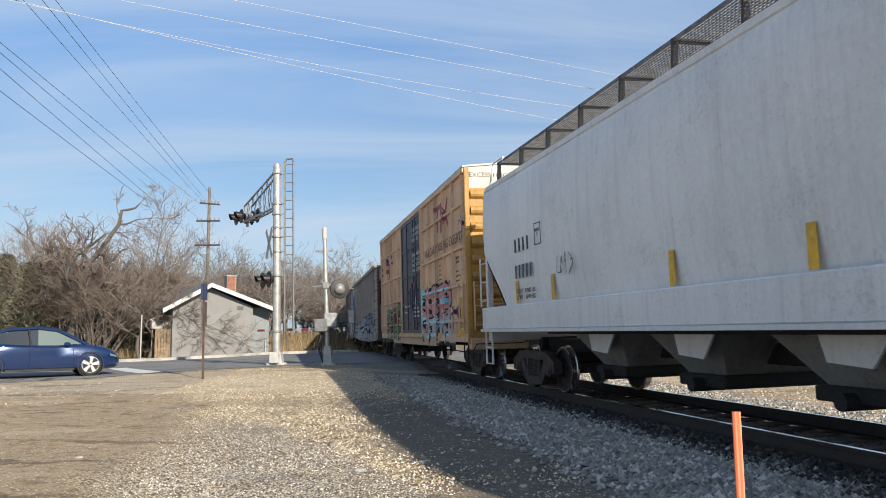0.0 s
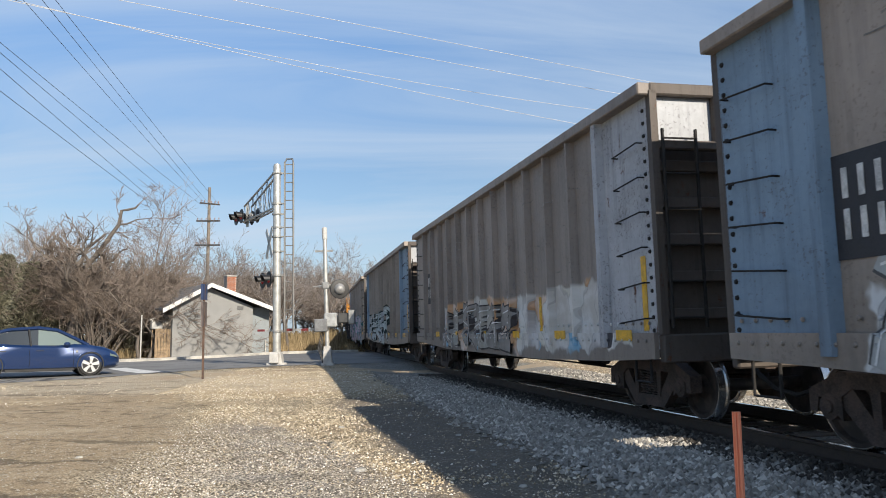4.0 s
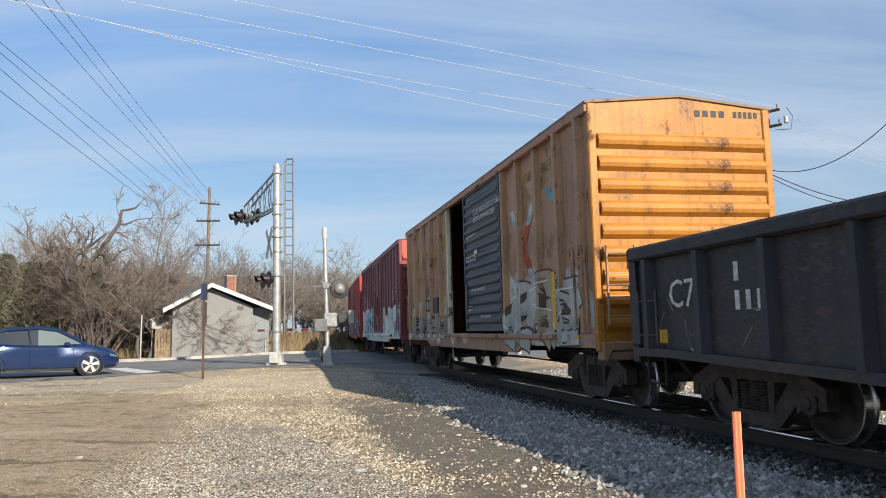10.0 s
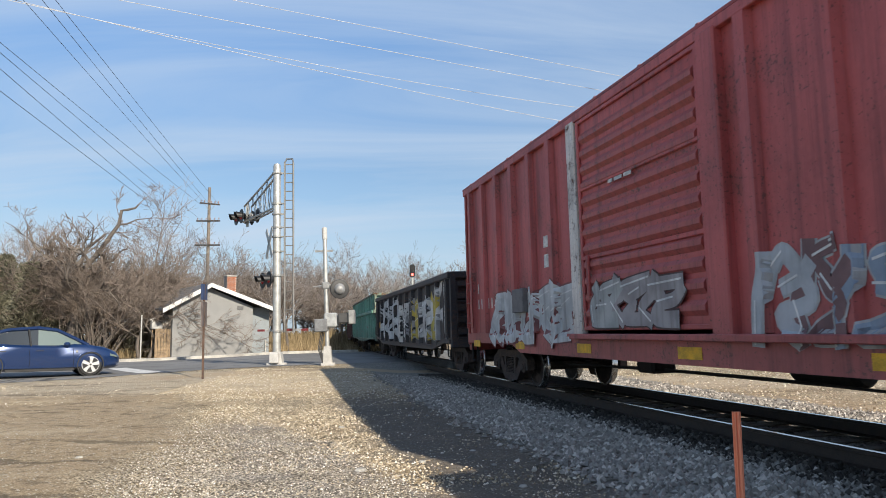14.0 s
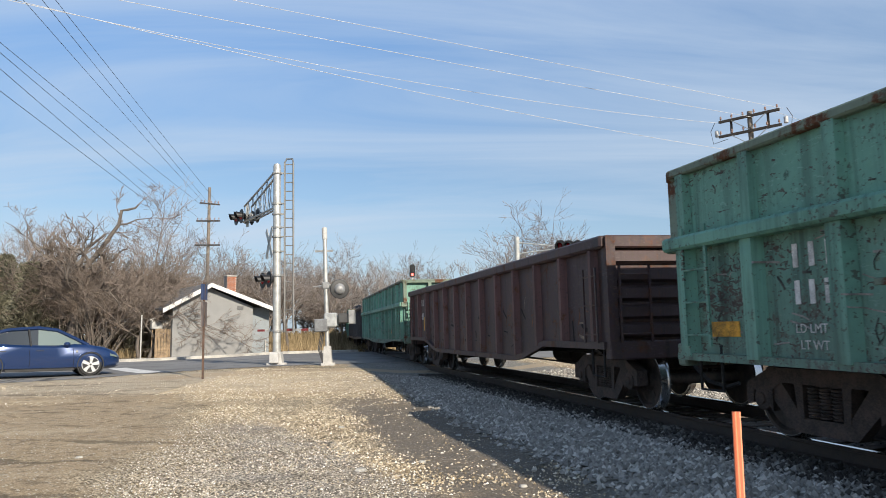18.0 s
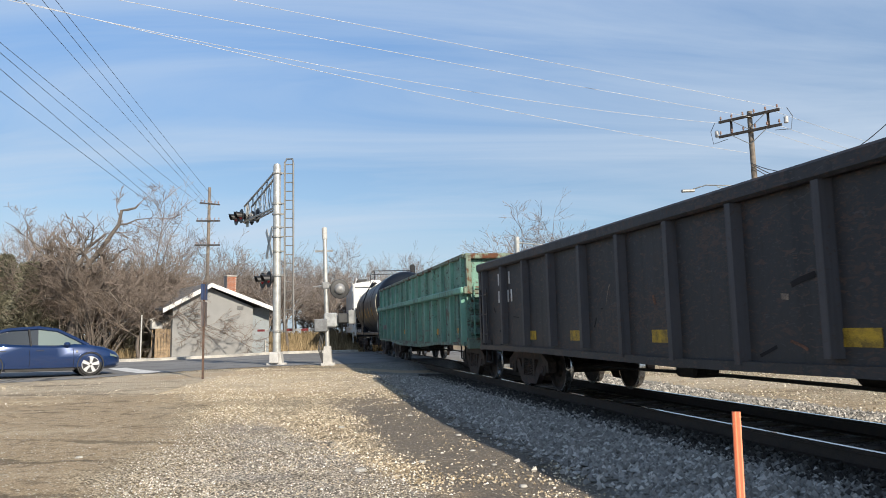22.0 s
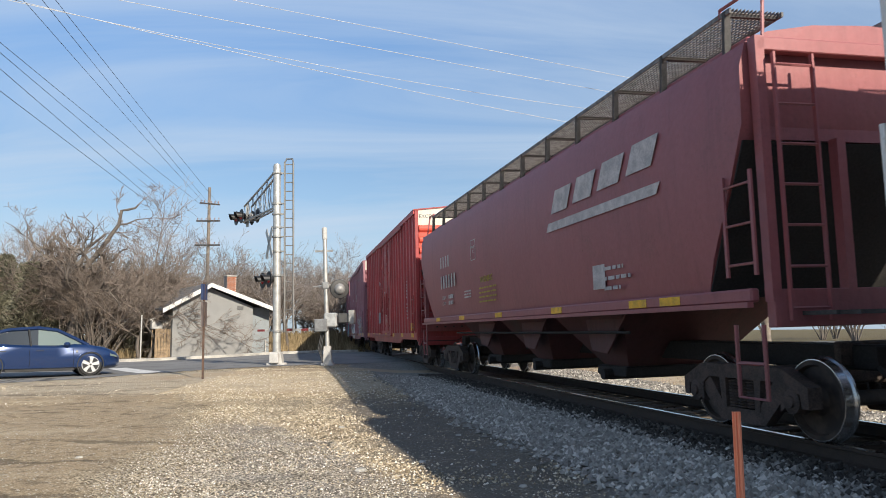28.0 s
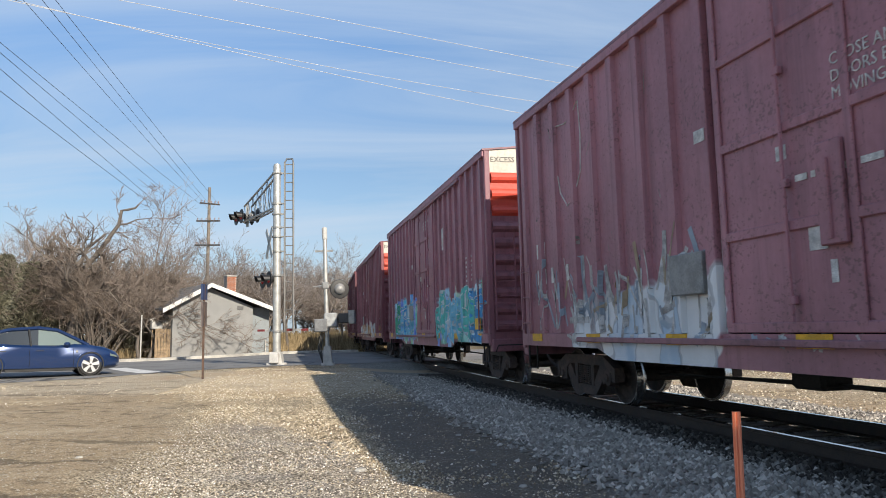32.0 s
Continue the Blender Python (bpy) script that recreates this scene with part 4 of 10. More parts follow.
def build_poles():
    far = utility_pole(-18.8, 60.0, 13.1, [(11.75, 1.6, 35), (10.35, 1.9, 0), (8.4, 2.0, 0)], 0.0, "tall timber utility pole with three crossarms behind the house")
    p = utility_pole(14.50, 34.0, 11.2, [(10.95, 2.8, -44), (10.25, 2.9, -44)], -1.5, "timber utility pole with double crossarms and a street lamp arm")
    for s in (-1, 1):
        m = Mesh()
        m.box(s * 0.85 - 0.05, s * 0.85 + 0.05, -0.1, -0.04, 10.2, 11.0)
        o = part("arm_link", m, M_ARM, p)
        o.rotation_euler = (0, 0, radians(-44))
        m = Mesh()
        m.lathe([(0.06, 0.0), (0.10, 0.03), (0.10, 0.28), (0.05, 0.32)], "z", 10, (s * 1.15, -1.1 * s, 10.3))
        part("cutout", m, plain("porcelain_grey", (0.45, 0.45, 0.45), 0.3), p)
        rod(p, "jumper", [(s * 1.2, -1.15 * s, 11.0), (s * 1.4, -1.2 * s, 10.6), (s * 1.3, -1.2 * s, 10.0), (s * 0.8, -0.7 * s, 10.1)], 0.014, M_WIRE_D)
    # lamp arm
    rod(p, "lamp_arm", [(-0.1, -0.1, 7.62), (-1.2, -0.15, 7.72), (-2.3, -0.2, 7.78), (-2.9, -0.2, 7.62)], 0.03, M_TUBE, "curved steel lamp arm")
    rod(p, "lamp_brace", [(-0.1, -0.1, 7.15), (-1.8, -0.15, 7.70)], 0.022, M_TUBE)
    m = Mesh()
    m.box(-3.45, -2.85, -0.3, -0.1, 7.48, 7.60, 0.03)
    part("lamp_head", m, M_GALV, p, "flat cobra-head street lamp")
    # far stub post
    q = thing("stub_post", Mesh().tube([(0, 0, 0), (0, 0, 7.2)], 0.08, 8), M_WOODPOLE, "bare timber post rising behind the train", "post")
    q.location = (16.5, 48.0, gz(16.5, 48.0))
    # bright wires across the sky, to a pole out of sight beyond the road
    lab = "bright bare wire strung between utility poles"
    for b, a, sag in (((-7.4, 22, 11.80), (15.3, 33.0, 11.35), -0.02), ((-9.4, 21, 11.2), (14.4, 33.9, 11.2), 0.08), ((-12.2, 20.5, 11.2), (13.15, 35.0, 11.25), 0.6), ((-11.6, 20.5, 11.0), (14.1, 34.0, 9.55), 0.4)):
        wire("wire", a, b, 0.010, M_WIRE_L, sag, lab, beyond=0.15)
    for a, b in (((15.4, 34.0, 11.5), (22.6, 38, 10.9)), ((15.4, 34.0, 10.9), (22.5, 38, 10.2)), ((14.6, 34.0, 10.7), (22.5, 38, 9.8))):
        wire("wire", a, b, 0.010, M_WIRE_L, 0.1, lab, beyond=1.5)
    dark = "black sagging service cable from the utility pole"
    wire("cable", (14.1, 33.85, 9.05), (15.68, 26.0, 8.85), 0.018, M_WIRE_D, 1.05, dark, beyond=0.05)
    wire("cable", (14.1, 33.85, 9.0), (18.5, 33.0, 7.4), 0.022, M_WIRE_D, 0.45, dark, beyond=0.4)
    wire("cable", (14.1, 33.85, 8.9), (18.5, 33.0, 7.3), 0.02, M_WIRE_D, 0.6, dark, beyond=0.4)
    # dark wires from the far pole over the camera's left
    lab = "dark overhead wire running to the timber pole"
    for a, b in (((-19.18, 60, 11.94), (-13.83, 24.0, 12.6)), ((-19.0, 60, 12.1), (-13.21, 24.0, 12.6)), ((-18.1, 60, 11.93), (-12.77, 24.0, 12.6)),
                 ((-19.5, 60, 11.85), (-14.57, 24.0, 11.2)), ((-19.2, 60, 10.4), (-14.55, 24.0, 10.85)), ((-18.96, 60, 8.64), (-14.52, 24.0, 10.3)), ((-18.67, 60, 8.4), (-14.48, 24.0, 9.55))):
        wire("wire", a, b, 0.010, M_WIRE_D, 0.12, lab, beyond=0.35)


build_poles()
# ---- the blue car waiting at the stop line ----
def build_car():
    g = Nodes("blue_car_paint")
    flake = g.noise(400, None, 2)
    g.put(g.b.inputs["Coat Weight"], 0.8)
    g.put(g.b.inputs["Coat Roughness"], 0.06)
    blue = g.done(g.mix(flake, (0.007, 0.022, 0.080), (0.011, 0.036, 0.120)), 0.28, 0.3)
    glass = Nodes("car_glass")
    glass.put(glass.b.inputs["Coat Weight"], 0.6)
    glass = glass.done((0.14, 0.175, 0.165), 0.10, 0.0)
    tint = Nodes("car_tinted_glass")
    tint.put(tint.b.inputs["Coat Weight"], 0.6)
    tint = tint.done((0.030, 0.035, 0.040), 0.08, 0.0)
    black = plain("car_black", (0.015, 0.015, 0.016), 0.5)
    tyre = plain("tyre_rubber", (0.025, 0.025, 0.026), 0.85)
    rim = plain("rim_silver", (0.62, 0.62, 0.62), 0.35, 0.5, 0.1)
    root = tagged(new("car"), "dark blue electric hatchback waiting on the road at the crossing", "car")
    ang = math.atan2(0.5426, 0.84)
    fw = Vector((-11.67, 25.13, 0))
    c, s = math.cos(ang), math.sin(ang)
    # the near front wheel stands at fw: local (1.44, -0.80)
    ox, oy = fw.x - (1.44 * c + 0.80 * s), fw.y - (1.44 * s - 0.80 * c)
    root.matrix_basis = Matrix.Translation((ox, oy, gz(fw.x, fw.y) + 0.012)) @ Matrix.Rotation(ang, 4, "Z")
    # lofted body: stations along x with half width and heights
    st = [(-2.36, 0.62, 0.45, 0.80, 0.92), (-2.25, 0.82, 0.32, 0.88, 1.05), (-1.9, 0.92, 0.24, 0.95, 1.10), (-1.4, 0.955, 0.20, 0.97, 1.08), (-0.5, 0.96, 0.19, 0.95, 1.03), (0.4, 0.96, 0.19, 0.93, 1.0),
          (1.0, 0.955, 0.20, 0.92, 1.03), (1.45, 0.945, 0.22, 0.88, 0.99), (1.9, 0.91, 0.22, 0.80, 0.90), (2.2, 0.82, 0.24, 0.68, 0.77), (2.36, 0.62, 0.30, 0.55, 0.62)]
    vs, fs, k = [], [], 12
    for x, w, lo, sh, top in st:
        half = [(w * 0.80, lo), (w * 0.97, lo + 0.10), (w, (lo + sh) / 2), (w * 0.985, sh), (w * 0.88, top), (w * 0.40, top + 0.025)]
        ring = [(-y, z) for y, z in half] + [(y, z) for y, z in half[::-1]]
        vs += [(x, y, z) for y, z in ring]
    for i in range(len(st) - 1):
        for j in range(k):
            fs.append((i * k + j, i * k + (j + 1) % k, (i + 1) * k + (j + 1) % k, (i + 1) * k + j))
    fs += [tuple(range(k)), tuple(range((len(st) - 1) * k, len(st) * k))]
    m = Mesh()
    m.add(vs, fs)
    body = part("body", m, blue, root, smooth_it=True)
    # cabin: glass block with painted roof and pillars
    cab = [(-2.15, 0.70, 0.98, 1.10), (-1.6, 0.78, 1.0, 1.36), (-0.9, 0.80, 1.0, 1.55), (-0.1, 0.80, 0.98, 1.605), (0.45, 0.79, 0.97, 1.53), (0.95, 0.76, 0.96, 1.28), (1.38, 0.72, 0.95, 1.02)]
    vs, fs, k = [], [], 6
    for x, w, lo, hi in cab:
        vs += [(x, -w * 1.08, lo), (x, -w * 0.84, hi - 0.06), (x, -w * 0.5, hi), (x, w * 0.5, hi), (x, w * 0.84, hi - 0.06), (x, w * 1.08, lo)]
    front, rear, roof = [], [], []
    for i in range(len(cab) - 1):
        for j in range(k - 1):
            (roof if j not in (0, 4) else front if i > 2 else rear).append((i * k + j, i * k + j + 1, (i + 1) * k + j + 1, (i + 1) * k + j))
    for nm, faces, mt, lab in (("front_window", front, glass, "pale see-through front side glass"), ("rear_window", rear, tint, "dark tinted rear side glass"), ("roof_glass", roof, tint, "dark glass roof and windscreen")):
        used = sorted({q for f in faces for q in f})
        m = Mesh()
        m.add([vs[q] for q in used], [tuple(used.index(q) for q in f) for f in faces])
        part(nm, m, mt, root, lab, True)
    for s in (-1, 1):
        m = Mesh()
        m.tube([(-2.15, s * 0.62, 1.10), (-1.6, s * 0.665, 1.325), (-0.9, s * 0.685, 1.51), (-0.1, s * 0.685, 1.565), (0.45, s * 0.675, 1.49), (0.95, s * 0.655, 1.235), (1.40, s * 0.66, 0.99)], 0.058, 8)
        part("roof_rail", m, blue, root, smooth_it=True)
        m = Mesh()
        m.tube([(-0.30, s * 0.865, 0.98), (-0.38, s * 0.69, 1.55)], 0.035, 6)
        part("door_pillar", m, black, root)
        m = Mesh()
        m.tube([(-2.0, s * 0.83, 1.0), (0.4, s * 0.865, 0.985), (1.25, s * 0.80, 0.965)], 0.012, 5)
        part("window_trim", m, black, root)
        m = Mesh()
        m.box(-1.0, 0.95, *sorted((s * 0.925, s * 0.958)), 0.19, 0.27, 0.01)
        part("sill_trim", m, black, root)
        m = Mesh()
        m.block([(0.62, 0.80), tuple(sorted((s * 0.93, s * 1.10))), (0.985, 1.10)], 0.035)
        part("mirror", m, blue, root, "blue door mirror")
        for x in (-0.05, -1.1):
            m = Mesh()
            m.box(x - 0.11, x + 0.11, *sorted((s * 0.958, s * 0.968)), 0.83, 0.85)
            part("door_handle", m, black, root)
        for x in (0.92, -0.34, -1.42):
            m = Mesh()
            m.tube([(x, s * 0.957, 0.32), (x + 0.02, s * 0.968, 0.60), (x - 0.02, s * 0.955, 0.90)], 0.006, 4)
            part("door_gap", m, black, root)
        m = Mesh()
        m.lathe([(0.0, 0.0), (0.035, 0.0), (0.035, 0.012), (0.0, 0.012)], "y", 10, (1.02, s * 0.962 - 0.006, 0.80))
        part("camera_cap", m, M_GALV, root)
        m = Mesh()
        m.prism([(1.95, 0.66), (2.28, 0.58), (2.20, 0.66), (1.95, 0.74)], "y", *sorted((s * 0.72, s * 0.86)))
        part("headlight", m, glass, root, "clear slim headlight")
        for x in (1.44, -1.45):
            m = Mesh()
            m.lathe([(0.22, -0.12), (0.345, -0.12), (0.365, -0.08), (0.365, 0.08), (0.345, 0.12), (0.22, 0.12)], "y", 28, (x, s * 0.79, 0.365))
            w = part("wheel", m, tyre, root, "black tyre on a silver five-spoke wheel", True)
            m = Mesh()
            m.lathe([(0.0, s * 0.02), (0.25, s * 0.03), (0.25, s * 0.06), (0.0, s * 0.05)], "y", 24, (x, s * 0.885, 0.365))
            part("rim_disc", m, black, w)
            for q in range(5):
                a = 2 * math.pi * q / 5 + 0.3
                sp = Mesh()
                ca, sa = math.cos(a), math.sin(a)
                def pt(r, o):
                    return (x + r * ca - o * sa, 0.365 + r * sa + o * ca)
                sp.prism([pt(0.03, -0.035), pt(0.25, -0.085), pt(0.255, 0.03), pt(0.03, 0.035)], "y", *sorted((s * 0.948, s * 0.965)))
                part("spoke", sp, rim, w)
            m = Mesh()
            m.lathe([(0.25, s * 0.08), (0.265, s * 0.075), (0.265, s * 0.10), (0.25, s * 0.10), (0.25, s * 0.08)], "y", 24, (x, s * 0.845, 0.365))
            part("rim", m, rim, w)
            m = Mesh()
            pts = [(x + 0.43 * math.cos(radians(a)), s * 0.955, 0.365 + 0.43 * math.sin(radians(a))) for a in range(-10, 191, 20)]
            m.tube(pts, 0.030, 6)
            part("wheel_arch", m, blue, root, smooth_it=True)
            m = Mesh()
            m.lathe([(0.10, s * 0.60), (0.405, s * 0.60), (0.405, s * 0.972), (0.375, s * 0.972), (0.375, s * 0.62), (0.10, s * 0.62)], "y", 24, (x, 0, 0.365))
            part("wheel_well", m, black, root)


build_car()
# ---- the train: shared running gear ----
def wheel_mat():
    g = Nodes("wheel_steel")
    sep = g.n("SeparateXYZ", Vector=g.coords())
    r2 = g.math("ADD", g.math("MULTIPLY", sep.outputs["X"], sep.outputs["X"]), g.math("MULTIPLY", sep.outputs["Z"], sep.outputs["Z"]))
    n = g.noise(7, None, 5)
    c = g.mix(g.step(n, 0.35, 0.7), (0.028, 0.022, 0.019), (0.075, 0.055, 0.044))
    ring = g.step(r2, 0.160, 0.166)
    c = g.mix(ring, c, (0.5, 0.5, 0.5))
    return g.done(c, g.step(ring, 0, 1, 0.75, 0.25), g.math("MULTIPLY", ring, 0.95))


M_WHEEL = wheel_mat()
M_CAST = plain("truck_casting", (0.075, 0.054, 0.045), 0.8, 0.1, 0.4, 6, 0.3)
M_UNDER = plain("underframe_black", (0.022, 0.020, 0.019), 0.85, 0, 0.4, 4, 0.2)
M_YELLOW = plain("reflective_yellow", (0.72, 0.40, 0.015), 0.45, 0, 0.2, 8)
M_WHITE = plain("stencil_white", (0.62, 0.61, 0.58), 0.6, 0, 0.25, 9)
M_BLACKMARK = plain("stencil_black", (0.03, 0.03, 0.035), 0.6, 0, 0.25, 9)
M_STEEL = plain("bare_steel", (0.30, 0.30, 0.30), 0.45, 0.7, 0.3, 9)
M_MESHWALK = plain("walkway_steel", (0.20, 0.195, 0.19), 0.8, 0.0, 0.3, 8)
M_GRATE = plain("galvanised_grating", (0.065, 0.062, 0.06), 0.85, 0.0, 0.3, 8)
_share = {}


def shared(key, build, mat, smooth_it=False):
    if key not in _share:
        m = Mesh()
        build(m)
        _share[key] = m.data(key, mat, smooth_it)
    return _share[key]


def side_frame_mesh(m):
    for y0, y1 in ((0.94, 1.10),):
        m.prism([(-1.12, 0.36), (-1.12, 0.57), (-0.72, 0.75), (0.72, 0.75), (1.12, 0.57), (1.12, 0.36), (1.02, 0.36), (1.0, 0.5), (0.73, 0.5), (0.58, 0.60),
                 (-0.58, 0.60), (-0.73, 0.5), (-1.0, 0.5), (-1.02, 0.36)], "y", y0, y1)
        m.prism([(-0.80, 0.50), (-0.58, 0.60), (-0.30, 0.27), (0.30, 0.27), (0.58, 0.60), (0.80, 0.50), (0.40, 0.12), (-0.40, 0.12)], "y", y0 + 0.02, y1 - 0.02)
        for s in (-1, 1):
            m.prism([(s * 0.26, 0.26), (s * 0.26, 0.61), (s * 0.38, 0.61), (s * 0.34, 0.26)], "y", y0 + 0.01, y1 - 0.01)
            m.prism([(s * 0.70, 0.30), (s * 0.70, 0.52), (s * 0.76, 0.52), (s * 0.76, 0.34)], "y", y0, y1)


def spring_mesh(m):
    for x in (-0.16, 0.0, 0.16):
        prof = []
        for k in range(9):
            z = 0.28 + k * 0.034
            prof += [(0.05, z), (0.072, z + 0.008), (0.072, z + 0.02), (0.05, z + 0.028)]
        m.lathe(prof, "z", 10, (x, 1.03, 0))


def wheel_mesh(m):
    for s in (-1, 1):
        prof = [(0.09, 0.64), (0.12, 0.655), (0.30, 0.69), (0.36, 0.675), (0.445, 0.675), (0.445, 0.70), (0.422, 0.715), (0.416, 0.81), (0.36, 0.815), (0.34, 0.765),
                (0.16, 0.775), (0.13, 0.83), (0.09, 0.83)]
        m.lathe([(r, s * h) for r, h in prof], "y", 30)
        # balance hole and chalk boss, so that the turn shows
        m.box(0.19, 0.27, *(sorted((s * 0.772, s * 0.783))), -0.04, 0.04)
    m.lathe([(0.0, -1.0), (0.075, -1.0), (0.085, -0.64), (0.08, 0.0), (0.085, 0.64), (0.075, 1.0), (0.0, 1.0)], "y", 14)


def bearing_mesh(m):
    m.lathe([(0.0, 1.13), (0.06, 1.13), (0.065, 1.11), (0.125, 1.10), (0.13, 0.94), (0.0, 0.94)], "y", 14, (0, 0, 0.42))


def truck(car, x):
    """A two-axle truck: bolster > side frames, springs, bearings, brake gear, wheel sets."""
    def bolster(m):
        m.box(-0.19, 0.19, -1.02, 1.02, 0.50, 0.72, 0.03)
        m.lathe([(0.20, 0.72), (0.20, 0.80)], "z", 14)
    t = part("truck", shared("truck", bolster, M_CAST), None, car, "rusty cast three-piece truck, grimed black")
    t.location = (x, 0, 0)
    for s in (1, -1):
        for nm, fn, mt, sm in (("side_frame", side_frame_mesh, M_CAST, False), ("spring_nest", spring_mesh, M_CAST, True)):
            ob = part(nm, shared(nm, fn, mt, sm), None, t)
            if s < 0:
                ob.rotation_euler = (0, 0, math.pi)
        for a in (-0.865, 0.865):
            ob = part("bearing_cap", shared("bearing_cap", bearing_mesh, M_CAST, True), None, t)
            ob.location = (a, 0, 0)
            if s < 0:
                ob.rotation_euler = (0, 0, math.pi)
    def shoe(m):
        for a in (-1, 1):
            m.box(a * 0.36 - 0.03, a * 0.36 + 0.03, -0.9, 0.9, 0.32, 0.44, 0.01)
            for s in (-1, 1):
                m.box(a * 0.43 - 0.04, a * 0.43 + 0.04, s * 0.76 - 0.05, s * 0.76 + 0.05, 0.27, 0.52, 0.01)
    part("brake_beams", shared("brake_beams", shoe, M_CAST), None, t)
    for a in (-0.865, 0.865):
        w = part("wheel_set", shared("wheel_set", wheel_mesh, M_WHEEL, True), None, t, "steel wheel set with bright worn rims")
        w.location = (a, 0, 0.42)
        WHEELS.append((w, car))
    return t


WHEELS, CARS = [], []


def coupler_mesh(m):
    m.box(-0.5, 0.55, -0.09, 0.09, 0.78, 0.95, 0.02)
    m.prism([(0.5, -0.10), (0.62, -0.2), (0.80, -0.21), (0.90, -0.12), (0.84, 0.02), (0.72, 0.06), (0.70, 0.16), (0.60, 0.20), (0.5, 0.12)], "z", 0.72, 1.0)
    m.box(-0.45, -0.36, -0.42, 0.42, 0.74, 1.0, 0.02)


def hose_mesh(m):
    m.tube([(0.05, -0.32, 0.74), (0.25, -0.33, 0.60), (0.5, -0.28, 0.42), (0.75, -0.18, 0.36), (0.9, -0.1, 0.42)], 0.028, 7)


def ladder(car, mat, x0, x1, y0, y1, zs, name="ladder", r=0.014):
    """Two stiles and rungs; along x on a side or along y on an end."""
    m = Mesh()
    d = (0.022, 0.012)
    for px, py in ((x0, y0), (x1, y1)):
        m.box(px - d[0], px + d[0], py - d[1], py + d[1], zs[0] - 0.12, zs[-1] + 0.12)
    la = part(name, m, mat, car)
    dx, dy = x1 - x0, y1 - y0
    def rung(k):
        k.bar((0, 0, 0), (dx, dy, 0), r, 5)
    me = shared("rung_%.2f_%.2f_%s" % (dx, dy, mat.name), rung, mat)
    for z in zs:
        o = part("rung", me, None, la)
        o.location = (x0, y0, z)
    return la


def grab(car, mat, a, b, out):
    """A grab iron from a to b that stands out from the wall."""
    a, b, o = Vector(a), Vector(b), Vector(out)
    return rod(car, "grab_iron", [a, a + o, b + o, b], 0.011, mat, n=5)


def step_iron(car, x, y=-1.5, mat=None):
    return rod(car, "sill_step", [(x - 0.2, y, 0.98), (x - 0.2, y, 0.50), (x + 0.2, y, 0.50), (x + 0.2, y, 0.98)], 0.018, mat or M_UNDER)


def new_car(name, label, category, q0, q1, gap=0.85, tc=1.65, tf=1.15, bare=False):
    """An Empty at the rail with trucks, couplers, hoses and centre sill."""
    car = tagged(new(name), label, category, "cars of the freight train")
    L = (q1 - q0) / 2
    for s in (1, -1):
        truck(car, L - tf if s > 0 else tc - L)
        c = part("coupler", shared("coupler", coupler_mesh, M_CAST), None, car, "rusty knuckle coupler")
        h = part("air_hose", shared("air_hose", hose_mesh, M_UNDER, True), None, car, "black rubber brake hose")
        for o in (c, h):
            o.location = (s * L, 0, 0)
            o.rotation_euler = (0, 0, 0 if s > 0 else math.pi)
    m = Mesh()
    m.box(-L + 0.05, L - 0.05, -0.26, 0.26, 0.70, 0.96, 0.02)
    part("centre_sill", m, M_UNDER, car)
    if not bare:
        m = Mesh()
        m.lathe([(0.0, -0.6), (0.16, -0.58), (0.21, -0.5), (0.21, 0.5), (0.16, 0.58), (0.0, 0.6)], "x", 12, (1.3, 0.45, 0.62))
        part("air_reservoir", m, M_UNDER, car)
        m = Mesh()
        m.box(-1.4, -0.9, -0.75, -0.35, 0.5, 0.85, 0.04)
        part("brake_valve", m, M_UNDER, car)
        for y, z in ((-0.55, 0.56), (0.2, 0.45)):
            rod(car, "brake_rod", [(-L + tc, y * 0.3, 0.42), (-1.5, y, z), (1.5, y, z), (L - tf, y * 0.3, 0.42)], 0.016, M_UNDER)
    CARS.append((car, (q0 + q1) / 2))
    return car, L


def decal(car, name, x0, x1, z0, z1, mat, y=-1.506, label="", skew=0.0):
    m = Mesh()
    m.prism([(x0, z0), (x1, z0), (x1 + skew, z1), (x0 + skew, z1)], "y", y, y - 0.005)
    return part(name, m, mat, car, label)


def marks(car, x, z, rows, mat, y=-1.506, name="stencil_marks", label="stencilled marks"):
    """Rows of plain bars in the size of letters: (count, height, width, gap, drop)."""
    for cnt, h, w, gp, drop in rows:
        m = Mesh()
        for i in range(cnt):
            a = x + i * (w + gp)
            m.box(a + w * 0.22, a + w * 0.78, y - 0.005, y, z - drop, z - drop + h)
            part("logo_bar" if name == "logo_bars" else "stencil_mark", m, mat, car, label)
            m = Mesh()


def bars(car, x, z, rows, mat, y=-1.506, name="small_print"):
    """Small print that cannot be read: (length, height, drop)."""
    m = Mesh()
    for ln, h, drop in rows:
        a, r = x, random.Random(int(drop * 100) + int(ln * 37))
        while a < x + ln - 0.02:
            w = r.uniform(0.08, 0.24)
            m.box(a, min(a + w, x + ln), y - 0.005, y, z - drop, z - drop + h)
            a += w + 0.05
    tagged(part(name, m, mat, car), kind="stuff")


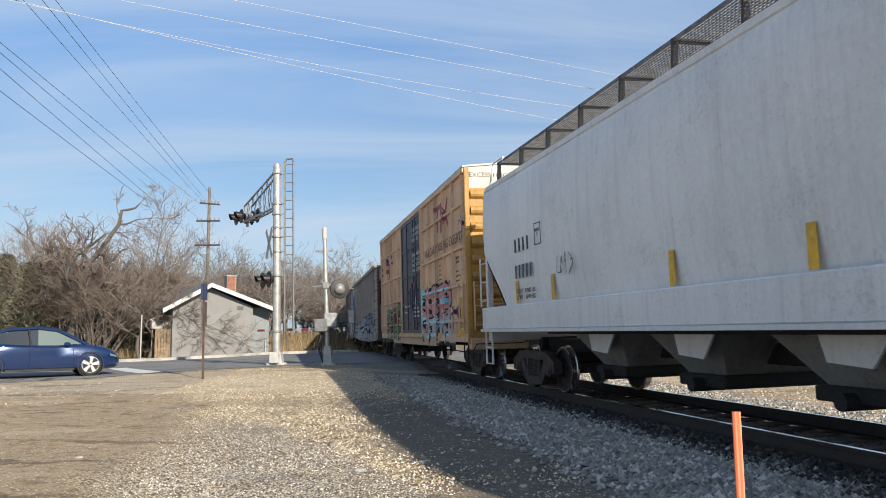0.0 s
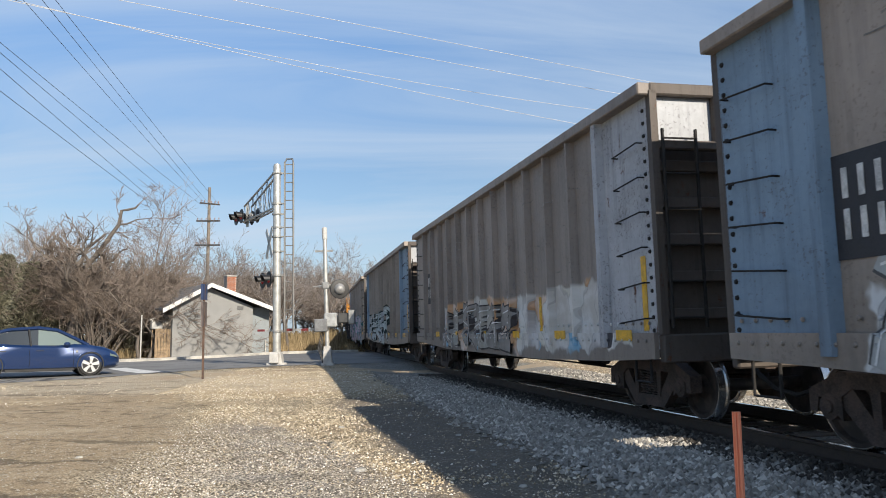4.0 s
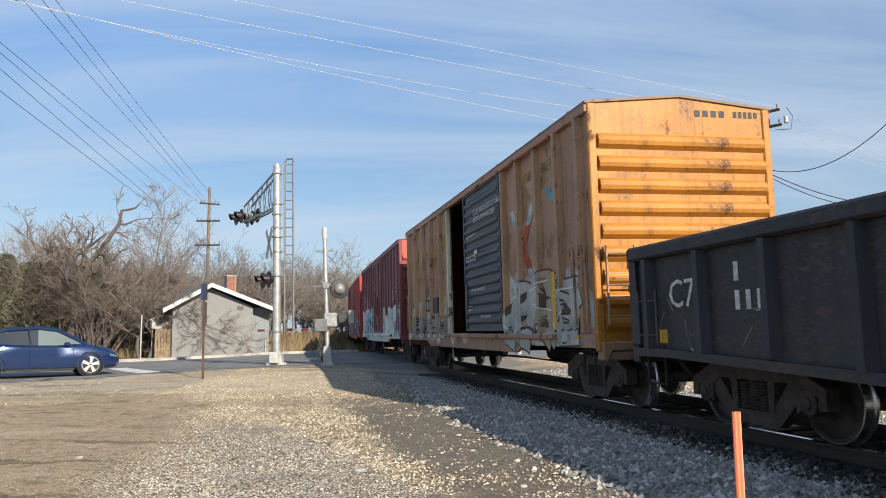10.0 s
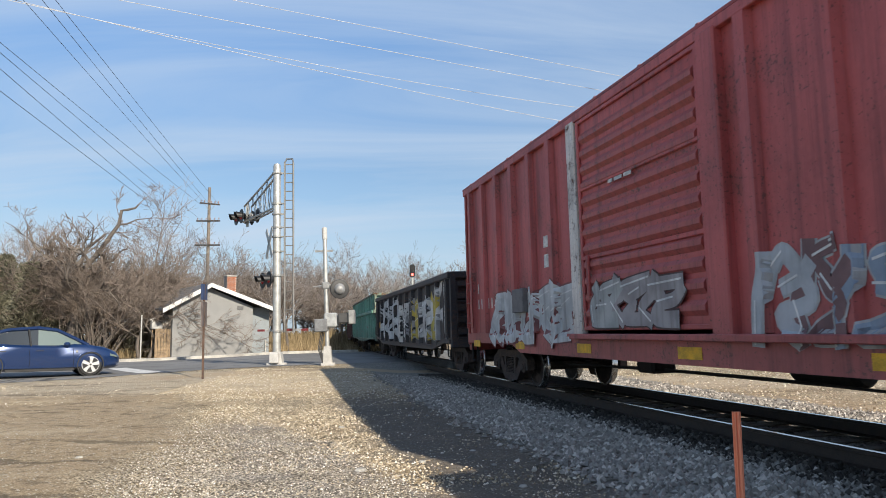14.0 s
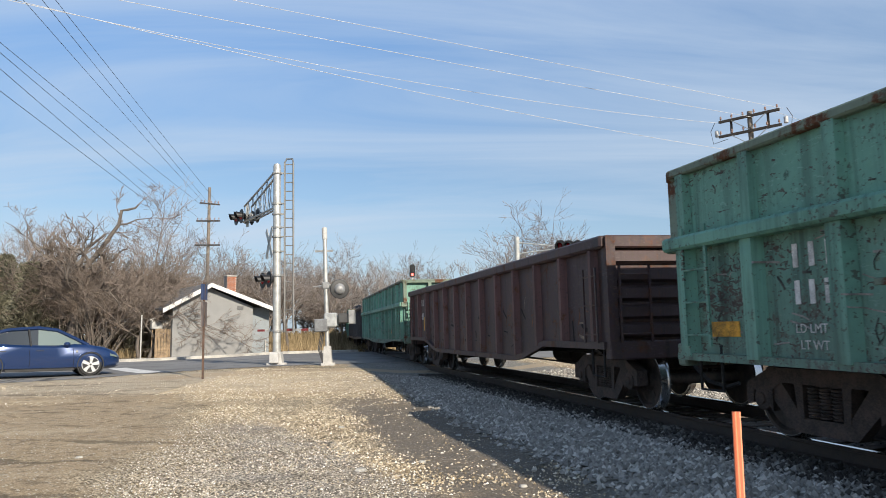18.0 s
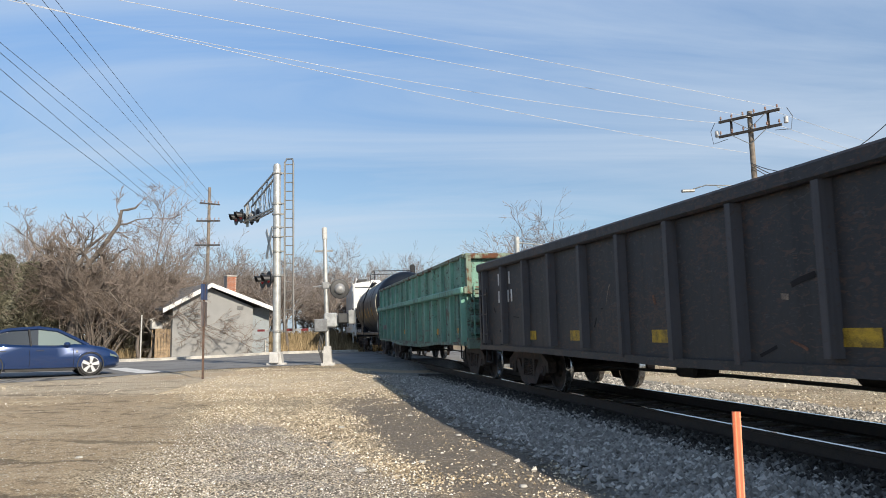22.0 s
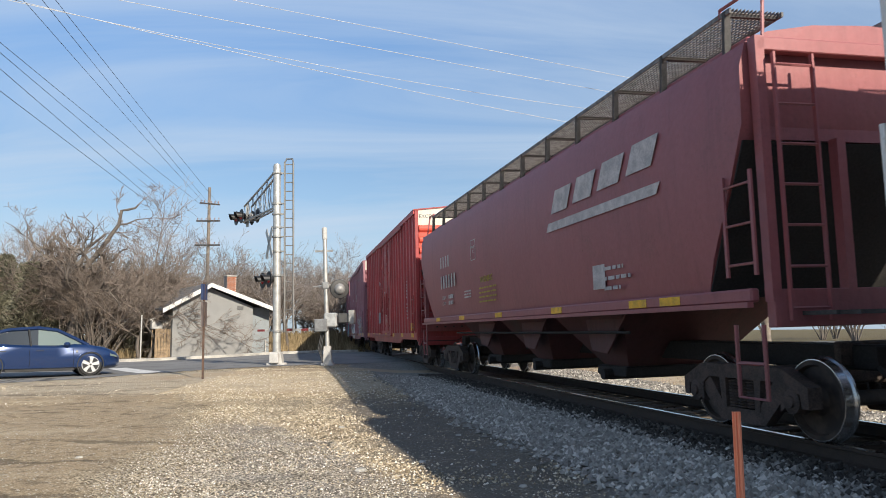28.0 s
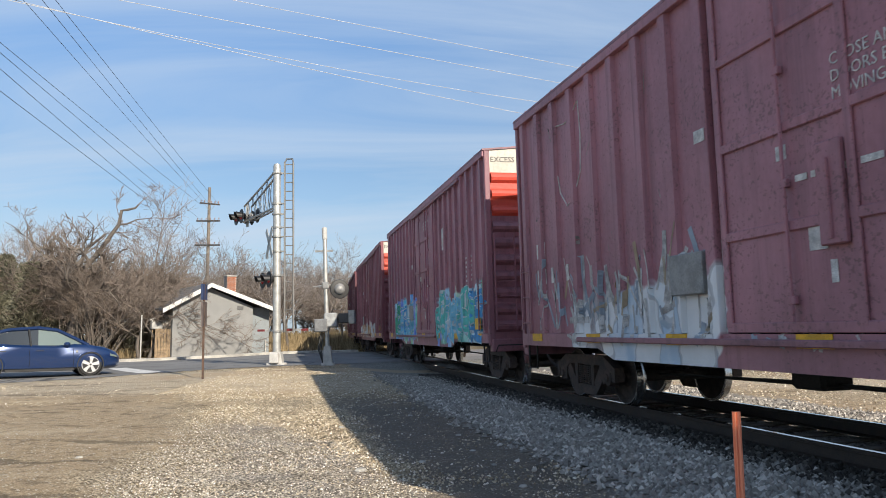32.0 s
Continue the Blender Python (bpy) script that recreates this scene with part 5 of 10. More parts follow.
def words(car, text, x, z, size, mat, y=-1.506, name="lettering", spread=1.0, end=None):
    """Readable lettering on the near side; end: on the front end at that x instead."""
    cu = bpy.data.curves.new(name, "FONT")
    cu.body, cu.size, cu.extrude, cu.resolution_u, cu.space_character = text, size, 0.002, 2, spread
    ob = bpy.data.objects.new(name, cu)
    scene.collection.objects.link(ob)
    me = bpy.data.meshes.new_from_object(ob)
    scene.collection.objects.unlink(ob)
    bpy.data.objects.remove(ob)
    me.materials.clear()
    me.materials.append(mat)
    o = part(name, me, None, car)
    if end is None:
        o.matrix_basis = pose(x, y - 0.003, z, 90, 0, 0)
    else:
        o.matrix_basis = pose(end + 0.003, x, z, 90, 0, 90)
    return o


def post_row(car, xs, z0, z1, mat, y=-1.50, w=0.16, d=0.075, name="side_post"):
    for x in xs:
        m = Mesh()
        m.prism([(x - w / 2, y), (x - w / 2 + d * 0.35, y - d), (x + w / 2 - d * 0.35, y - d), (x + w / 2, y)], "z", z0, z1)
        part(name, m, mat, car)


# ---- box cars ----
def end_wall(car, L, x_sign, z0, z1, mat, top_mat, n, top_h, band_mat=None, band_h=0.0):
    """A corrugated end: sheet, ribs, an upper band in another colour or coloured as sunlit."""
    def sheet(nm, a, b, mt, lab=""):
        m = Mesh()
        lo, hi = sorted((x_sign * (L - 0.05), x_sign * L))
        m.box(lo, hi, -1.49, 1.49, a, b)
        part(nm, m, mt, car, lab)
    cut = z1 - top_h - band_h
    sheet("end_wall", z0, cut, mat)
    if band_h:
        sheet("lit_end_band", cut, z1 - top_h, band_mat)
    if top_h:
        sheet("end_top", z1 - top_h, z1, top_mat, "bright upper end panel")
    step = (z1 - z0 - 0.2) / n
    def rib(m):
        m.prism([(0.0, -0.13), (0.075, -0.05), (0.085, 0.0), (0.06, 0.09), (0.0, 0.13)], "y", -1.40, 1.40)
    for i in range(n):
        z = z0 + 0.2 + step * (i + 0.3)
        mt = mat if z < cut else (band_mat if z < z1 - top_h else top_mat)
        if z > z1 - min(top_h, 0.55) and top_h:
            continue
        me = shared("end_rib_%s" % mt.name, lambda m: m.prism([(0.0, -0.12), (0.07, -0.06), (0.085, 0.0), (0.055, 0.07), (0.0, 0.12)], "y", -1.40, 1.40), mt)
        o = part("end_rib", me, None, car)
        o.location = (x_sign * L, 0, z)
        if x_sign < 0:
            o.rotation_euler = (0, 0, math.pi)
    for s in (-1, 1):
        m = Mesh()
        lo, hi = sorted((x_sign * (L - 0.08), x_sign * (L + 0.03)))
        m.box(lo, hi, *sorted((s * 1.42, s * 1.545)), z0 - 0.1, z1, 0.015)
        part("corner_post", m, mat, car)


def box_shell(car, L, eave, side, end_m, roof_m, end_top, n_ribs, top_h, holes, band=None, band_h=0.0, sill=0.95, tagged_side=None, plate=True):
    """Side sheets with the door openings left out, ends, roof, sills and floor."""
    xs = [-L + 0.04]
    for a, b in holes:
        xs += [a, b]
    xs += [L - 0.04]
    for i in range(0, len(xs), 2):
        m = Mesh()
        m.box(xs[i], xs[i + 1], -1.50, -1.46, sill, eave - 0.02)
        part("side_sheet", m, side, car)
    m = Mesh()
    m.box(-L + 0.04, L - 0.04, 1.46, 1.50, sill, eave - 0.02)
    part("side_sheet", m, side, car)
    for s in (1, -1):
        end_wall(car, L, s, sill, eave, end_m, end_top or end_m, n_ribs, top_h if s > 0 or end_top else 0.0, band or None, band_h)
        m = Mesh()
        lo, hi = sorted((s * (L - 0.05), s * L))
        m.prism([(-1.5, eave), (1.5, eave), (0, eave + 0.14)], "x", lo, hi)
        part("gable_cap", m, end_top or end_m, car)
    m = Mesh()
    m.prism([(-1.58, eave - 0.01), (-1.58, eave + 0.03), (0, eave + 0.18), (1.58, eave + 0.03), (1.58, eave - 0.01), (0, eave + 0.14)], "x", -L - 0.03, L + 0.03)
    roof = part("roof", m, roof_m, car)
    k = int(2 * L / 1.25)
    def seam(q):
        q.prism([(-1.58, 0.0), (-1.58, 0.035), (0, 0.19), (1.58, 0.035), (1.58, 0.0), (0, 0.15)], "x", -0.03, 0.03)
    me = shared("roof_seam_%s" % roof_m.name, seam, roof_m)
    for i in range(k):
        o = part("roof_seam", me, None, roof)
        o.location = (-L + (i + 0.5) * 2 * L / k, 0, eave + 0.012)
    if plate:
        m = Mesh()
        m.box(-L, L, -1.585, -1.50, eave - 0.14, eave - 0.012, 0.01)
        m.box(-L, L, 1.50, 1.585, eave - 0.14, eave - 0.012, 0.01)
        part("top_chord", m, side, car)
    m = Mesh()
    m.box(-L + 0.06, L - 0.06, -1.46, 1.46, sill + 0.0, sill + 0.08)
    part("floor", m, M_UNDER, car)
    m = Mesh()
    m.prism([(-L + 0.02, sill - 0.05), (-L + 0.02, sill + 0.16), (L - 0.02, sill + 0.16), (L - 0.02, sill - 0.05), (L - 3.2, sill - 0.05), (L - 3.7, sill - 0.20),
             (-L + 3.7, sill - 0.20), (-L + 3.2, sill - 0.05)], "y", -1.56, -1.502)
    part("side_sill", m, tagged_side or side, car)
    m = Mesh()
    for i in range(7):
        x = -L + 3.4 + i * (2 * L - 6.8) / 6
        m.box(x - 0.06, x + 0.06, -1.45, 1.45, sill - 0.16, sill - 0.005)
    tagged(part("cross_bearers", m, M_UNDER, car), kind="stuff")


def plug_door(car, x0, x1, z0, z1, mat, rods=True):
    """A flush panelled door with locking bars, gears and a handle."""
    m = Mesh()
    m.box(x0 + 0.03, x1 - 0.03, -1.545, -1.49, z0, z1, 0.012)
    d = part("door", m, mat, car)
    m = Mesh()
    w = x1 - x0
    n = 4
    for i in range(n + 1):
        z = z0 + 0.05 + (z1 - z0 - 0.1) * i / n
        m.box(x0 + 0.05, x1 - 0.05, -1.575, -1.545, z - 0.05, z + 0.05, 0.01)
    for a in (x0 + 0.09, x1 - 0.09, x0 + w * 0.62):
        m.box(a - 0.05, a + 0.05, -1.578, -1.545, z0 + 0.05, z1 - 0.05, 0.01)
    part("door_frame", m, mat, d)
    if rods:
        for a in (x0 + w * 0.36, x0 + w * 0.80):
            r = Mesh()
            r.bar((a, -1.60, z0 + 0.1), (a, -1.60, z1 - 0.1), 0.02, 6)
            for k in range(4):
                zz = z0 + 0.3 + k * (z1 - z0 - 0.6) / 3
                r.box(a - 0.05, a + 0.05, -1.615, -1.56, zz - 0.04, zz + 0.04, 0.008)
            part("lock_rod", r, mat, d)
        r = Mesh()
        r.box(x0 + w * 0.50, x0 + w * 0.60, -1.62, -1.56, z0 + 0.75, z0 + 1.65, 0.012)
        r.bar((x0 + w * 0.55, -1.63, z0 + 0.8), (x0 + w * 0.55, -1.63, z0 + 1.5), 0.02, 6)
        part("door_handle", r, mat, d)
    return d


def rib_door(car, x0, x1, z0, z1, mat, n=14):
    """A sliding door with pressed horizontal ribs in three sheets."""
    m = Mesh()
    m.box(x0, x1, -1.56, -1.50, z0, z1, 0.01)
    d = part("sliding_door", m, mat, car)
    h = (z1 - z0 - 0.3) / n
    def rib(q):
        q.prism([(-1.56, 0.0), (-1.605, h * 0.25), (-1.605, h * 0.5), (-1.56, h * 0.75)], "x", x0 + 0.12, x1 - 0.12)
    me = shared("door_rib_%.2f_%.2f_%s" % (x0, h, mat.name), rib, mat)
    for i in range(n):
        o = part("door_rib", me, None, d)
        o.location = (0, 0, z0 + 0.15 + i * h)
    m = Mesh()
    for a in (x0 + 0.04, x1 - 0.04):
        m.box(a - 0.04, a + 0.04, -1.60, -1.56, z0, z1, 0.01)
    for i in range(4):
        z = z0 + (z1 - z0 - 0.06) * i / 3
        m.box(x0, x1, -1.598, -1.56, z, z + 0.06, 0.01)
    part("door_frame", m, mat, d)
    m = Mesh()
    m.box(x0 + 0.25, x0 + 0.33, -1.64, -1.6, z0 + 0.5, z0 + 1.1, 0.01)
    part("door_handle", m, mat, d)
    return d


def box_fittings(car, L, eave, mat, lad=True, low=1.15, rungs=5):
    """Ladders, grab irons, steps, end platform, brake wheel, door tracks."""
    zs = [low + 0.15 + 0.46 * i for i in range(5)]
    if lad:
        ladder(car, mat, L - 0.62, L - 0.18, -1.60, -1.60, zs[:min(rungs, 3)])
        ladder(car, mat, -L + 0.18, -L + 0.62, -1.60, -1.60, zs[:3])
        ladder(car, mat, L + 0.13, L + 0.13, -1.40, -0.95, zs[:rungs])
        ladder(car, mat, -L - 0.13, -L - 0.13, -1.40, -0.95, zs[:4])
    for s in (1, -1):
        step_iron(car, s * (L - 0.4))
        m = Mesh()
        for i in range(6):
            lo, hi = sorted((s * (L + 0.12 + 0.06 * i), s * (L + 0.15 + 0.06 * i)))
            m.box(lo, hi, -0.85, 0.85, 1.20, 1.23)
        lo, hi = sorted((s * L, s * (L + 0.47)))
        for y in (-0.84, 0.84):
            m.box(lo, hi, y - 0.02, y + 0.02, 1.16, 1.24)
        tagged(part("end_platform", m, mat, car), kind="stuff")
        grab(car, mat, (s * (L + 0.0), -1.3, 1.9), (s * (L + 0.0), 1.3, 1.9), (s * 0.16, 0, 0))
        m = Mesh()
        lo, hi = sorted((s * (L - 0.12), s * (L + 0.10)))
        m.box(lo, hi, -1.5, 1.5, 0.72, 0.99, 0.02)
        part("end_sill", m, mat, car)
        rod(car, "uncoupling_lever", [(s * (L + 0.15), -1.45, 0.72), (s * (L + 0.18), -1.4, 0.86), (s * (L + 0.18), -0.25, 0.86), (s * (L + 0.45), -0.1, 0.98)], 0.014, M_UNDER)
    m = Mesh()
    m.lathe([(0.24, 0.0), (0.27, 0.02), (0.24, 0.04), (0.215, 0.02), (0.24, 0.0)], "x", 20, (L + 0.12, 0.55, 2.1))
    for k in range(4):
        a = math.pi * k / 2 + 0.3
        m.bar((L + 0.14, 0.55, 2.1), (L + 0.14, 0.55 + 0.23 * math.cos(a), 2.1 + 0.23 * math.sin(a)), 0.012, 5)
    part("brake_wheel", m, mat, car)


def reflectors(car, L, n, z, w=0.48, h=0.13, y=-1.565, mat=None, skip=()):
    for i in range(n):
        if i in skip:
            continue
        x = -L + 0.8 + i * (2 * L - 1.6) / (n - 1)
        decal(car, "reflector", x - w / 2, x + w / 2, z, z + h, mat or M_YELLOW, y, "yellow reflective strip")
# ---- sprayed colours ----
SPRAY_CYAN = [(0.10, 0.42, 0.45), (0.12, 0.46, 0.48), (0.09, 0.38, 0.42)]
SPRAY_SILVER = [(0.42, 0.43, 0.42), (0.20, 0.21, 0.22), (0.52, 0.53, 0.52), (0.30, 0.33, 0.33), (0.10, 0.16, 0.14), (0.55, 0.56, 0.55)]
SPRAY_AQUA = [(0.20, 0.46, 0.52), (0.40, 0.54, 0.52), (0.33, 0.50, 0.50), (0.30, 0.46, 0.42), (0.52, 0.42, 0.44), (0.18, 0.42, 0.52), (0.42, 0.52, 0.46)]
SPRAY_PALE = [(0.50, 0.52, 0.46), (0.55, 0.55, 0.49), (0.42, 0.50, 0.44), (0.30, 0.46, 0.47), (0.50, 0.46, 0.38), (0.58, 0.58, 0.53)]
SPRAY_MIX = [(0.42, 0.40, 0.34), (0.38, 0.36, 0.33), (0.14, 0.30, 0.42), (0.40, 0.22, 0.10), (0.46, 0.45, 0.42), (0.28, 0.26, 0.25)]
SPRAY_DUST = [(0.34, 0.31, 0.25), (0.30, 0.26, 0.20), (0.38, 0.36, 0.32), (0.26, 0.20, 0.12), (0.20, 0.30, 0.34), (0.34, 0.31, 0.27)]
SPRAY_ROSE = [(0.52, 0.34, 0.36), (0.58, 0.42, 0.42), (0.46, 0.30, 0.34), (0.55, 0.40, 0.38)]
SPRAY_PALEBLUE = [(0.42, 0.50, 0.54), (0.55, 0.56, 0.55), (0.30, 0.40, 0.48), (0.50, 0.52, 0.52), (0.20, 0.17, 0.18), (0.44, 0.26, 0.12), (0.58, 0.60, 0.60)]
SPRAY_VIVID = [(0.05, 0.30, 0.62), (0.10, 0.45, 0.70), (0.08, 0.42, 0.22), (0.12, 0.22, 0.55), (0.30, 0.55, 0.65), (0.10, 0.50, 0.40)]
SPRAY_GREEN = [(0.10, 0.12, 0.055), (0.14, 0.15, 0.09), (0.20, 0.06, 0.035), (0.12, 0.14, 0.075), (0.18, 0.17, 0.11)]
M_GREYROOF = paint("roof_galvanised", (0.30, 0.29, 0.28), 3.3, 0.4, 0.3, 0.6, 0.3, 0)
M_WHITETOP = paint("white_band", (0.40, 0.375, 0.32), 4.1, 0.15, 0.1, 0.55, 0.25, 0)


_spray = {}


def spray(col):
    """Matt sprayed paint: patchy cover, dust and fine run marks."""
    if col not in _spray:
        g = Nodes("spray_paint_%d" % len(_spray))
        v = g.coords()
        c = g.mix(g.step(g.noise(2.4, v, 5), 0.3, 0.7), tuple(k * 0.72 for k in col), tuple(min(k * 1.12, 0.85) for k in col))
        c = g.mix(g.math("MULTIPLY", g.step(g.noise(3.0, g.mapped((2.6, 2.6, 0.2)), 5), 0.5, 0.75), 0.45), c, (0.10, 0.085, 0.075))
        _spray[col] = g.done(c, 0.65, 0, 0.3)
    return _spray[col]


def relief(posts, w, d, y0=-1.50, sill=0.0, sill_y=-1.578):
    """The side's depth at (x, z): posts stand proud of the sheet, the sill below them."""
    def at(x, z):
        y = y0
        for q in posts:
            if abs(x - q) <= w / 2 + 0.01:
                y = y0 - d
        return min(y, sill_y) if z < sill else y
    return at


def ribbon(m, pts, hw, surf, off, tip=1.0):
    """A flat stroke of paint along pts (x, z), laid on the side's relief."""
    n, fine = len(pts), []
    for i in range(n - 1):
        p0, p1, p2, p3 = (pts[min(max(i + k, 0), n - 1)] for k in (-1, 0, 1, 2))
        for j in range(7):
            t = j / 7
            fine.append(tuple(0.5 * (2 * b + (c - a) * t + (2 * a - 5 * b + 4 * c - d) * t * t + (3 * b - a - 3 * c + d) * t ** 3) for a, b, c, d in zip(p0, p1, p2, p3)))
    fine.append(tuple(pts[-1]))
    vs, k, last = [], 5, len(fine) - 1
    for i, (x, z) in enumerate(fine):
        a, b = fine[max(i - 1, 0)], fine[min(i + 1, last)]
        dx, dz = b[0] - a[0], b[1] - a[1]
        ln = math.hypot(dx, dz) or 1.0
        h = hw * (1 + (tip - 1) * i / last)
        for j in range(k):
            u = (j / (k - 1) * 2 - 1) * h
            q = (x - dz / ln * u, z + dx / ln * u)
            vs.append((q[0], surf(*q) - off, q[1]))
    m.add(vs, [(i * k + j, i * k + j + 1, (i + 1) * k + j + 1, (i + 1) * k + j) for i in range(last) for j in range(k - 1)])


def spray_piece(car, surf, x0, x1, z0, z1, n, fills, edge, seed, thick=0.17, rim=0.045, glint=(0.75, 0.75, 0.73), lean=0.06):
    """A row of overlapping abstract sprayed shapes: dark edge, coloured fill and a pale glint each."""
    rng = random.Random(seed)
    w, h = (x1 - x0) / n, z1 - z0
    for i in range(n):
        a, hh = x0 + i * w, h * rng.uniform(0.82, 1.06)
        at = lambda u, v: (a + (u * 1.3 - 0.15) * w + v * lean * h, z0 + v * hh)
        j = lambda r=0.16: rng.uniform(-r, r)
        strokes = [[at(0.2 + j(), -0.02), at(0.05 + j(), 0.35 + j()), at(0.35 + j(), 0.7 + j()), at(0.15 + j(), 1.0 + j(0.06))]]
        q = rng.random()
        if q < 0.5:
            strokes.append([at(0.2 + j(), 0.85), at(0.65 + j(), 1.0), at(0.95 + j(), 0.6 + j()), at(0.45 + j(), 0.35 + j()), at(0.9 + j(), 0.05)])
        else:
            strokes.append([at(0.95 + j(), 0.9 + j(0.06)), at(0.4 + j(), 0.8), at(0.75 + j(), 0.45 + j()), at(0.3 + j(), 0.12), at(0.95, 0.1 + j(0.08))])
        strokes.append([at(0.4 + j(), 0.5 + j()), at(0.75 + j(), 0.6 + j()), at(1.05, 0.85 + j())])
        hw = w * thick * rng.uniform(0.85, 1.15)
        tips = [rng.uniform(0.7, 1.35) for _ in strokes]
        o, f, gl = Mesh(), Mesh(), Mesh()
        for k, (st, tip) in enumerate(zip(strokes, tips)):
            ribbon(o, st, hw + rim, surf, 0.007 + 0.0007 * k, tip)
            ribbon(f, st, hw, surf, 0.012 + 0.0007 * k, tip)
            ribbon(gl, [(x - hw * 0.45, z + hw * 0.3) for x, z in st[:2]], 0.012, surf, 0.017 + 0.0007 * k)
        e = part("sprayed_shape", o, spray(edge), car, "sprayed shape with a dark edge")
        part("sprayed_fill", f, spray(fills[rng.randrange(len(fills))]), e)
        if glint:
            part("sprayed_glint", gl, spray(glint), e)


def scrawl(car, surf, x, z, size, mat, seed, n=3, r=0.012):
    """A quick loop of chalk or spray that spells nothing."""
    rng = random.Random(seed)
    for i in range(n):
        pts = [(x + size * (0.45 * i + rng.uniform(-0.2, 0.4)), z + size * rng.uniform(-0.5, 0.6)) for _ in range(5)]
        m = Mesh()
        ribbon(m, pts, r, surf, 0.008 + i * 0.001)
        part("scrawl", m, mat, car, "thin scrawled line")


def scuffs(car, surf, L, z0, z1, n, mat, seed, up=0.5, size=(0.05, 0.35), wide=(0.004, 0.012), name="wear", label="short pale scratches", clear=()):
    """Short pale scratches over a side."""
    rng = random.Random(seed)
    m = Mesh()
    for i in range(n):
        x, z = rng.uniform(-L + 0.5, L - 0.5), rng.uniform(z0, z1)
        ln = rng.uniform(*size)
        if any(abs(x + ln * 0.5 - q) < 0.34 for q in clear):
            continue
        d = (rng.gauss(0, 0.5), 1) if rng.random() < up else (1, rng.gauss(0, 0.25))
        k = math.hypot(*d)
        ribbon(m, [(x, z), (x + d[0] / k * ln * 0.5 + rng.gauss(0, 0.02), z + d[1] / k * ln * 0.5), (x + d[0] / k * ln, z + d[1] / k * ln)], rng.uniform(*wide), surf, 0.006)
    tagged(part(name, m, mat, car, label), kind="stuff")


M_GOUGE = plain("bared_steel_dark", (0.060, 0.062, 0.052), 0.8, 0, 0.5, 9)
M_CHALK = plain("chalk", (0.50, 0.49, 0.47), 0.8, 0, 0.3, 9)
M_DUSTMARK = plain("dust_mark", (0.27, 0.25, 0.23), 0.8, 0, 0.3, 9)


# ---- B: tan box car with a black plug door ----
def tan_boxcar(q0, q1):
    side = paint("tan_paint", (0.338, 0.214, 0.124), 1.0, 0.2, 0.10, 0.55, 0.36, 0.3, [(1.95, 5.9, 1.0, 2.42, 0.5, SPRAY_CYAN), (-6.4, -2.5, 0.75, 2.15, 0.9, SPRAY_GREEN)], worn=0.2)
    end = paint("tan_end", (0.31, 0.165, 0.030), 1.4, 0.25, 0.15, 0.5, 0.3, 0.1)
    door = paint("black_door", (0.018, 0.021, 0.030), 1.7, 0.2, 0.08, 0.5, 0.2, 0.15)
    car, L = new_car("boxcar", "weathered tan boxcar with a black plug door and sprayed lettering", "boxcar", q0, q1)
    box_shell(car, L, 5.13, side, end, M_GREYROOF, M_WHITETOP, 10, 0.52, [(-1.85, 2.0)])
    xs = [-7.6, -6.7, -5.75, -4.8, -3.85, -2.9, -2.0, 2.15, 3.15, 4.2, 5.3, 6.4, 7.55]
    post_row(car, xs, 1.12, 4.99, side, w=0.13, d=0.08)
    for z in (1.42, 2.30, 3.22, 4.28):
        for a, b in ((-L + 0.1, -1.95), (2.08, L - 0.1)):
            m = Mesh()
            m.box(a, b, -1.57, -1.50, z - 0.035, z + 0.035, 0.008)
            part("side_girt", m, side, car)
    d = plug_door(car, -1.85, 2.0, 1.12, 4.97, door)
    for a, b in ((-1.95, -1.83), (1.98, 2.10)):
        m = Mesh()
        m.box(a, b, -1.60, -1.50, 1.05, 5.0, 0.01)
        part("door_post", m, side, car)
    m = Mesh()
    m.box(-5.6, 2.2, -1.64, -1.56, 0.98, 1.06, 0.01)
    part("door_track", m, side, car)
    words(car, "RAILCAR POOLING EXPERTS", 2.75, 3.36, 0.36, plain("faded_stencil", (0.13, 0.10, 0.075), 0.7, 0, 0.6, 3), -1.584, spread=1.06)
    words(d, "CLOSE AND LOCK\nDOORS BEFORE\nMOVING CAR", 0.55, 4.45, 0.17, M_WHITE, -1.58)
    words(d, "CIERRE Y PONGA\nEL SEGURO A LA\nPUERTA ANTES DE\nMOVER EL CARRO", 0.55, 3.62, 0.17, M_WHITE, -1.58)
    words(car, "EXCESS HEIGHT CAR", -1.42, 4.88, 0.17, M_BLACKMARK, end=L)
    blue, red = plain("logo_blue", (0.03, 0.06, 0.30), 0.6), plain("logo_red", (0.40, 0.06, 0.06), 0.6)
    face = relief(xs, 0.13, 0.08)
    for pts, mat in (([(-5.72, 4.12), (-5.42, 3.86), (-5.28, 3.78)], blue), ([(-5.02, 4.42), (-5.22, 4.05), (-5.28, 3.72)], blue), ([(-5.28, 3.84), (-5.05, 3.55), (-4.88, 3.42)], blue), ([(-5.28, 3.80), (-5.42, 3.5), (-5.62, 3.28)], blue),
                     ([(-5.76, 3.98), (-5.50, 3.80), (-5.76, 3.55)], red), ([(-4.84, 4.40), (-5.10, 3.98), (-4.80, 3.68)], red)):
        m = Mesh()
        ribbon(m, pts, 0.065, face, 0.010 if mat is blue else 0.007)
        part("logo_stroke", m, mat, car, "plain stroke of a crossed emblem")
    spray_piece(car, face, 2.25, 5.6, 1.62, 2.36, 4, [(0.60, 0.27, 0.25), (0.66, 0.34, 0.32)], (0.035, 0.03, 0.033), 101, 0.15, 0.06)
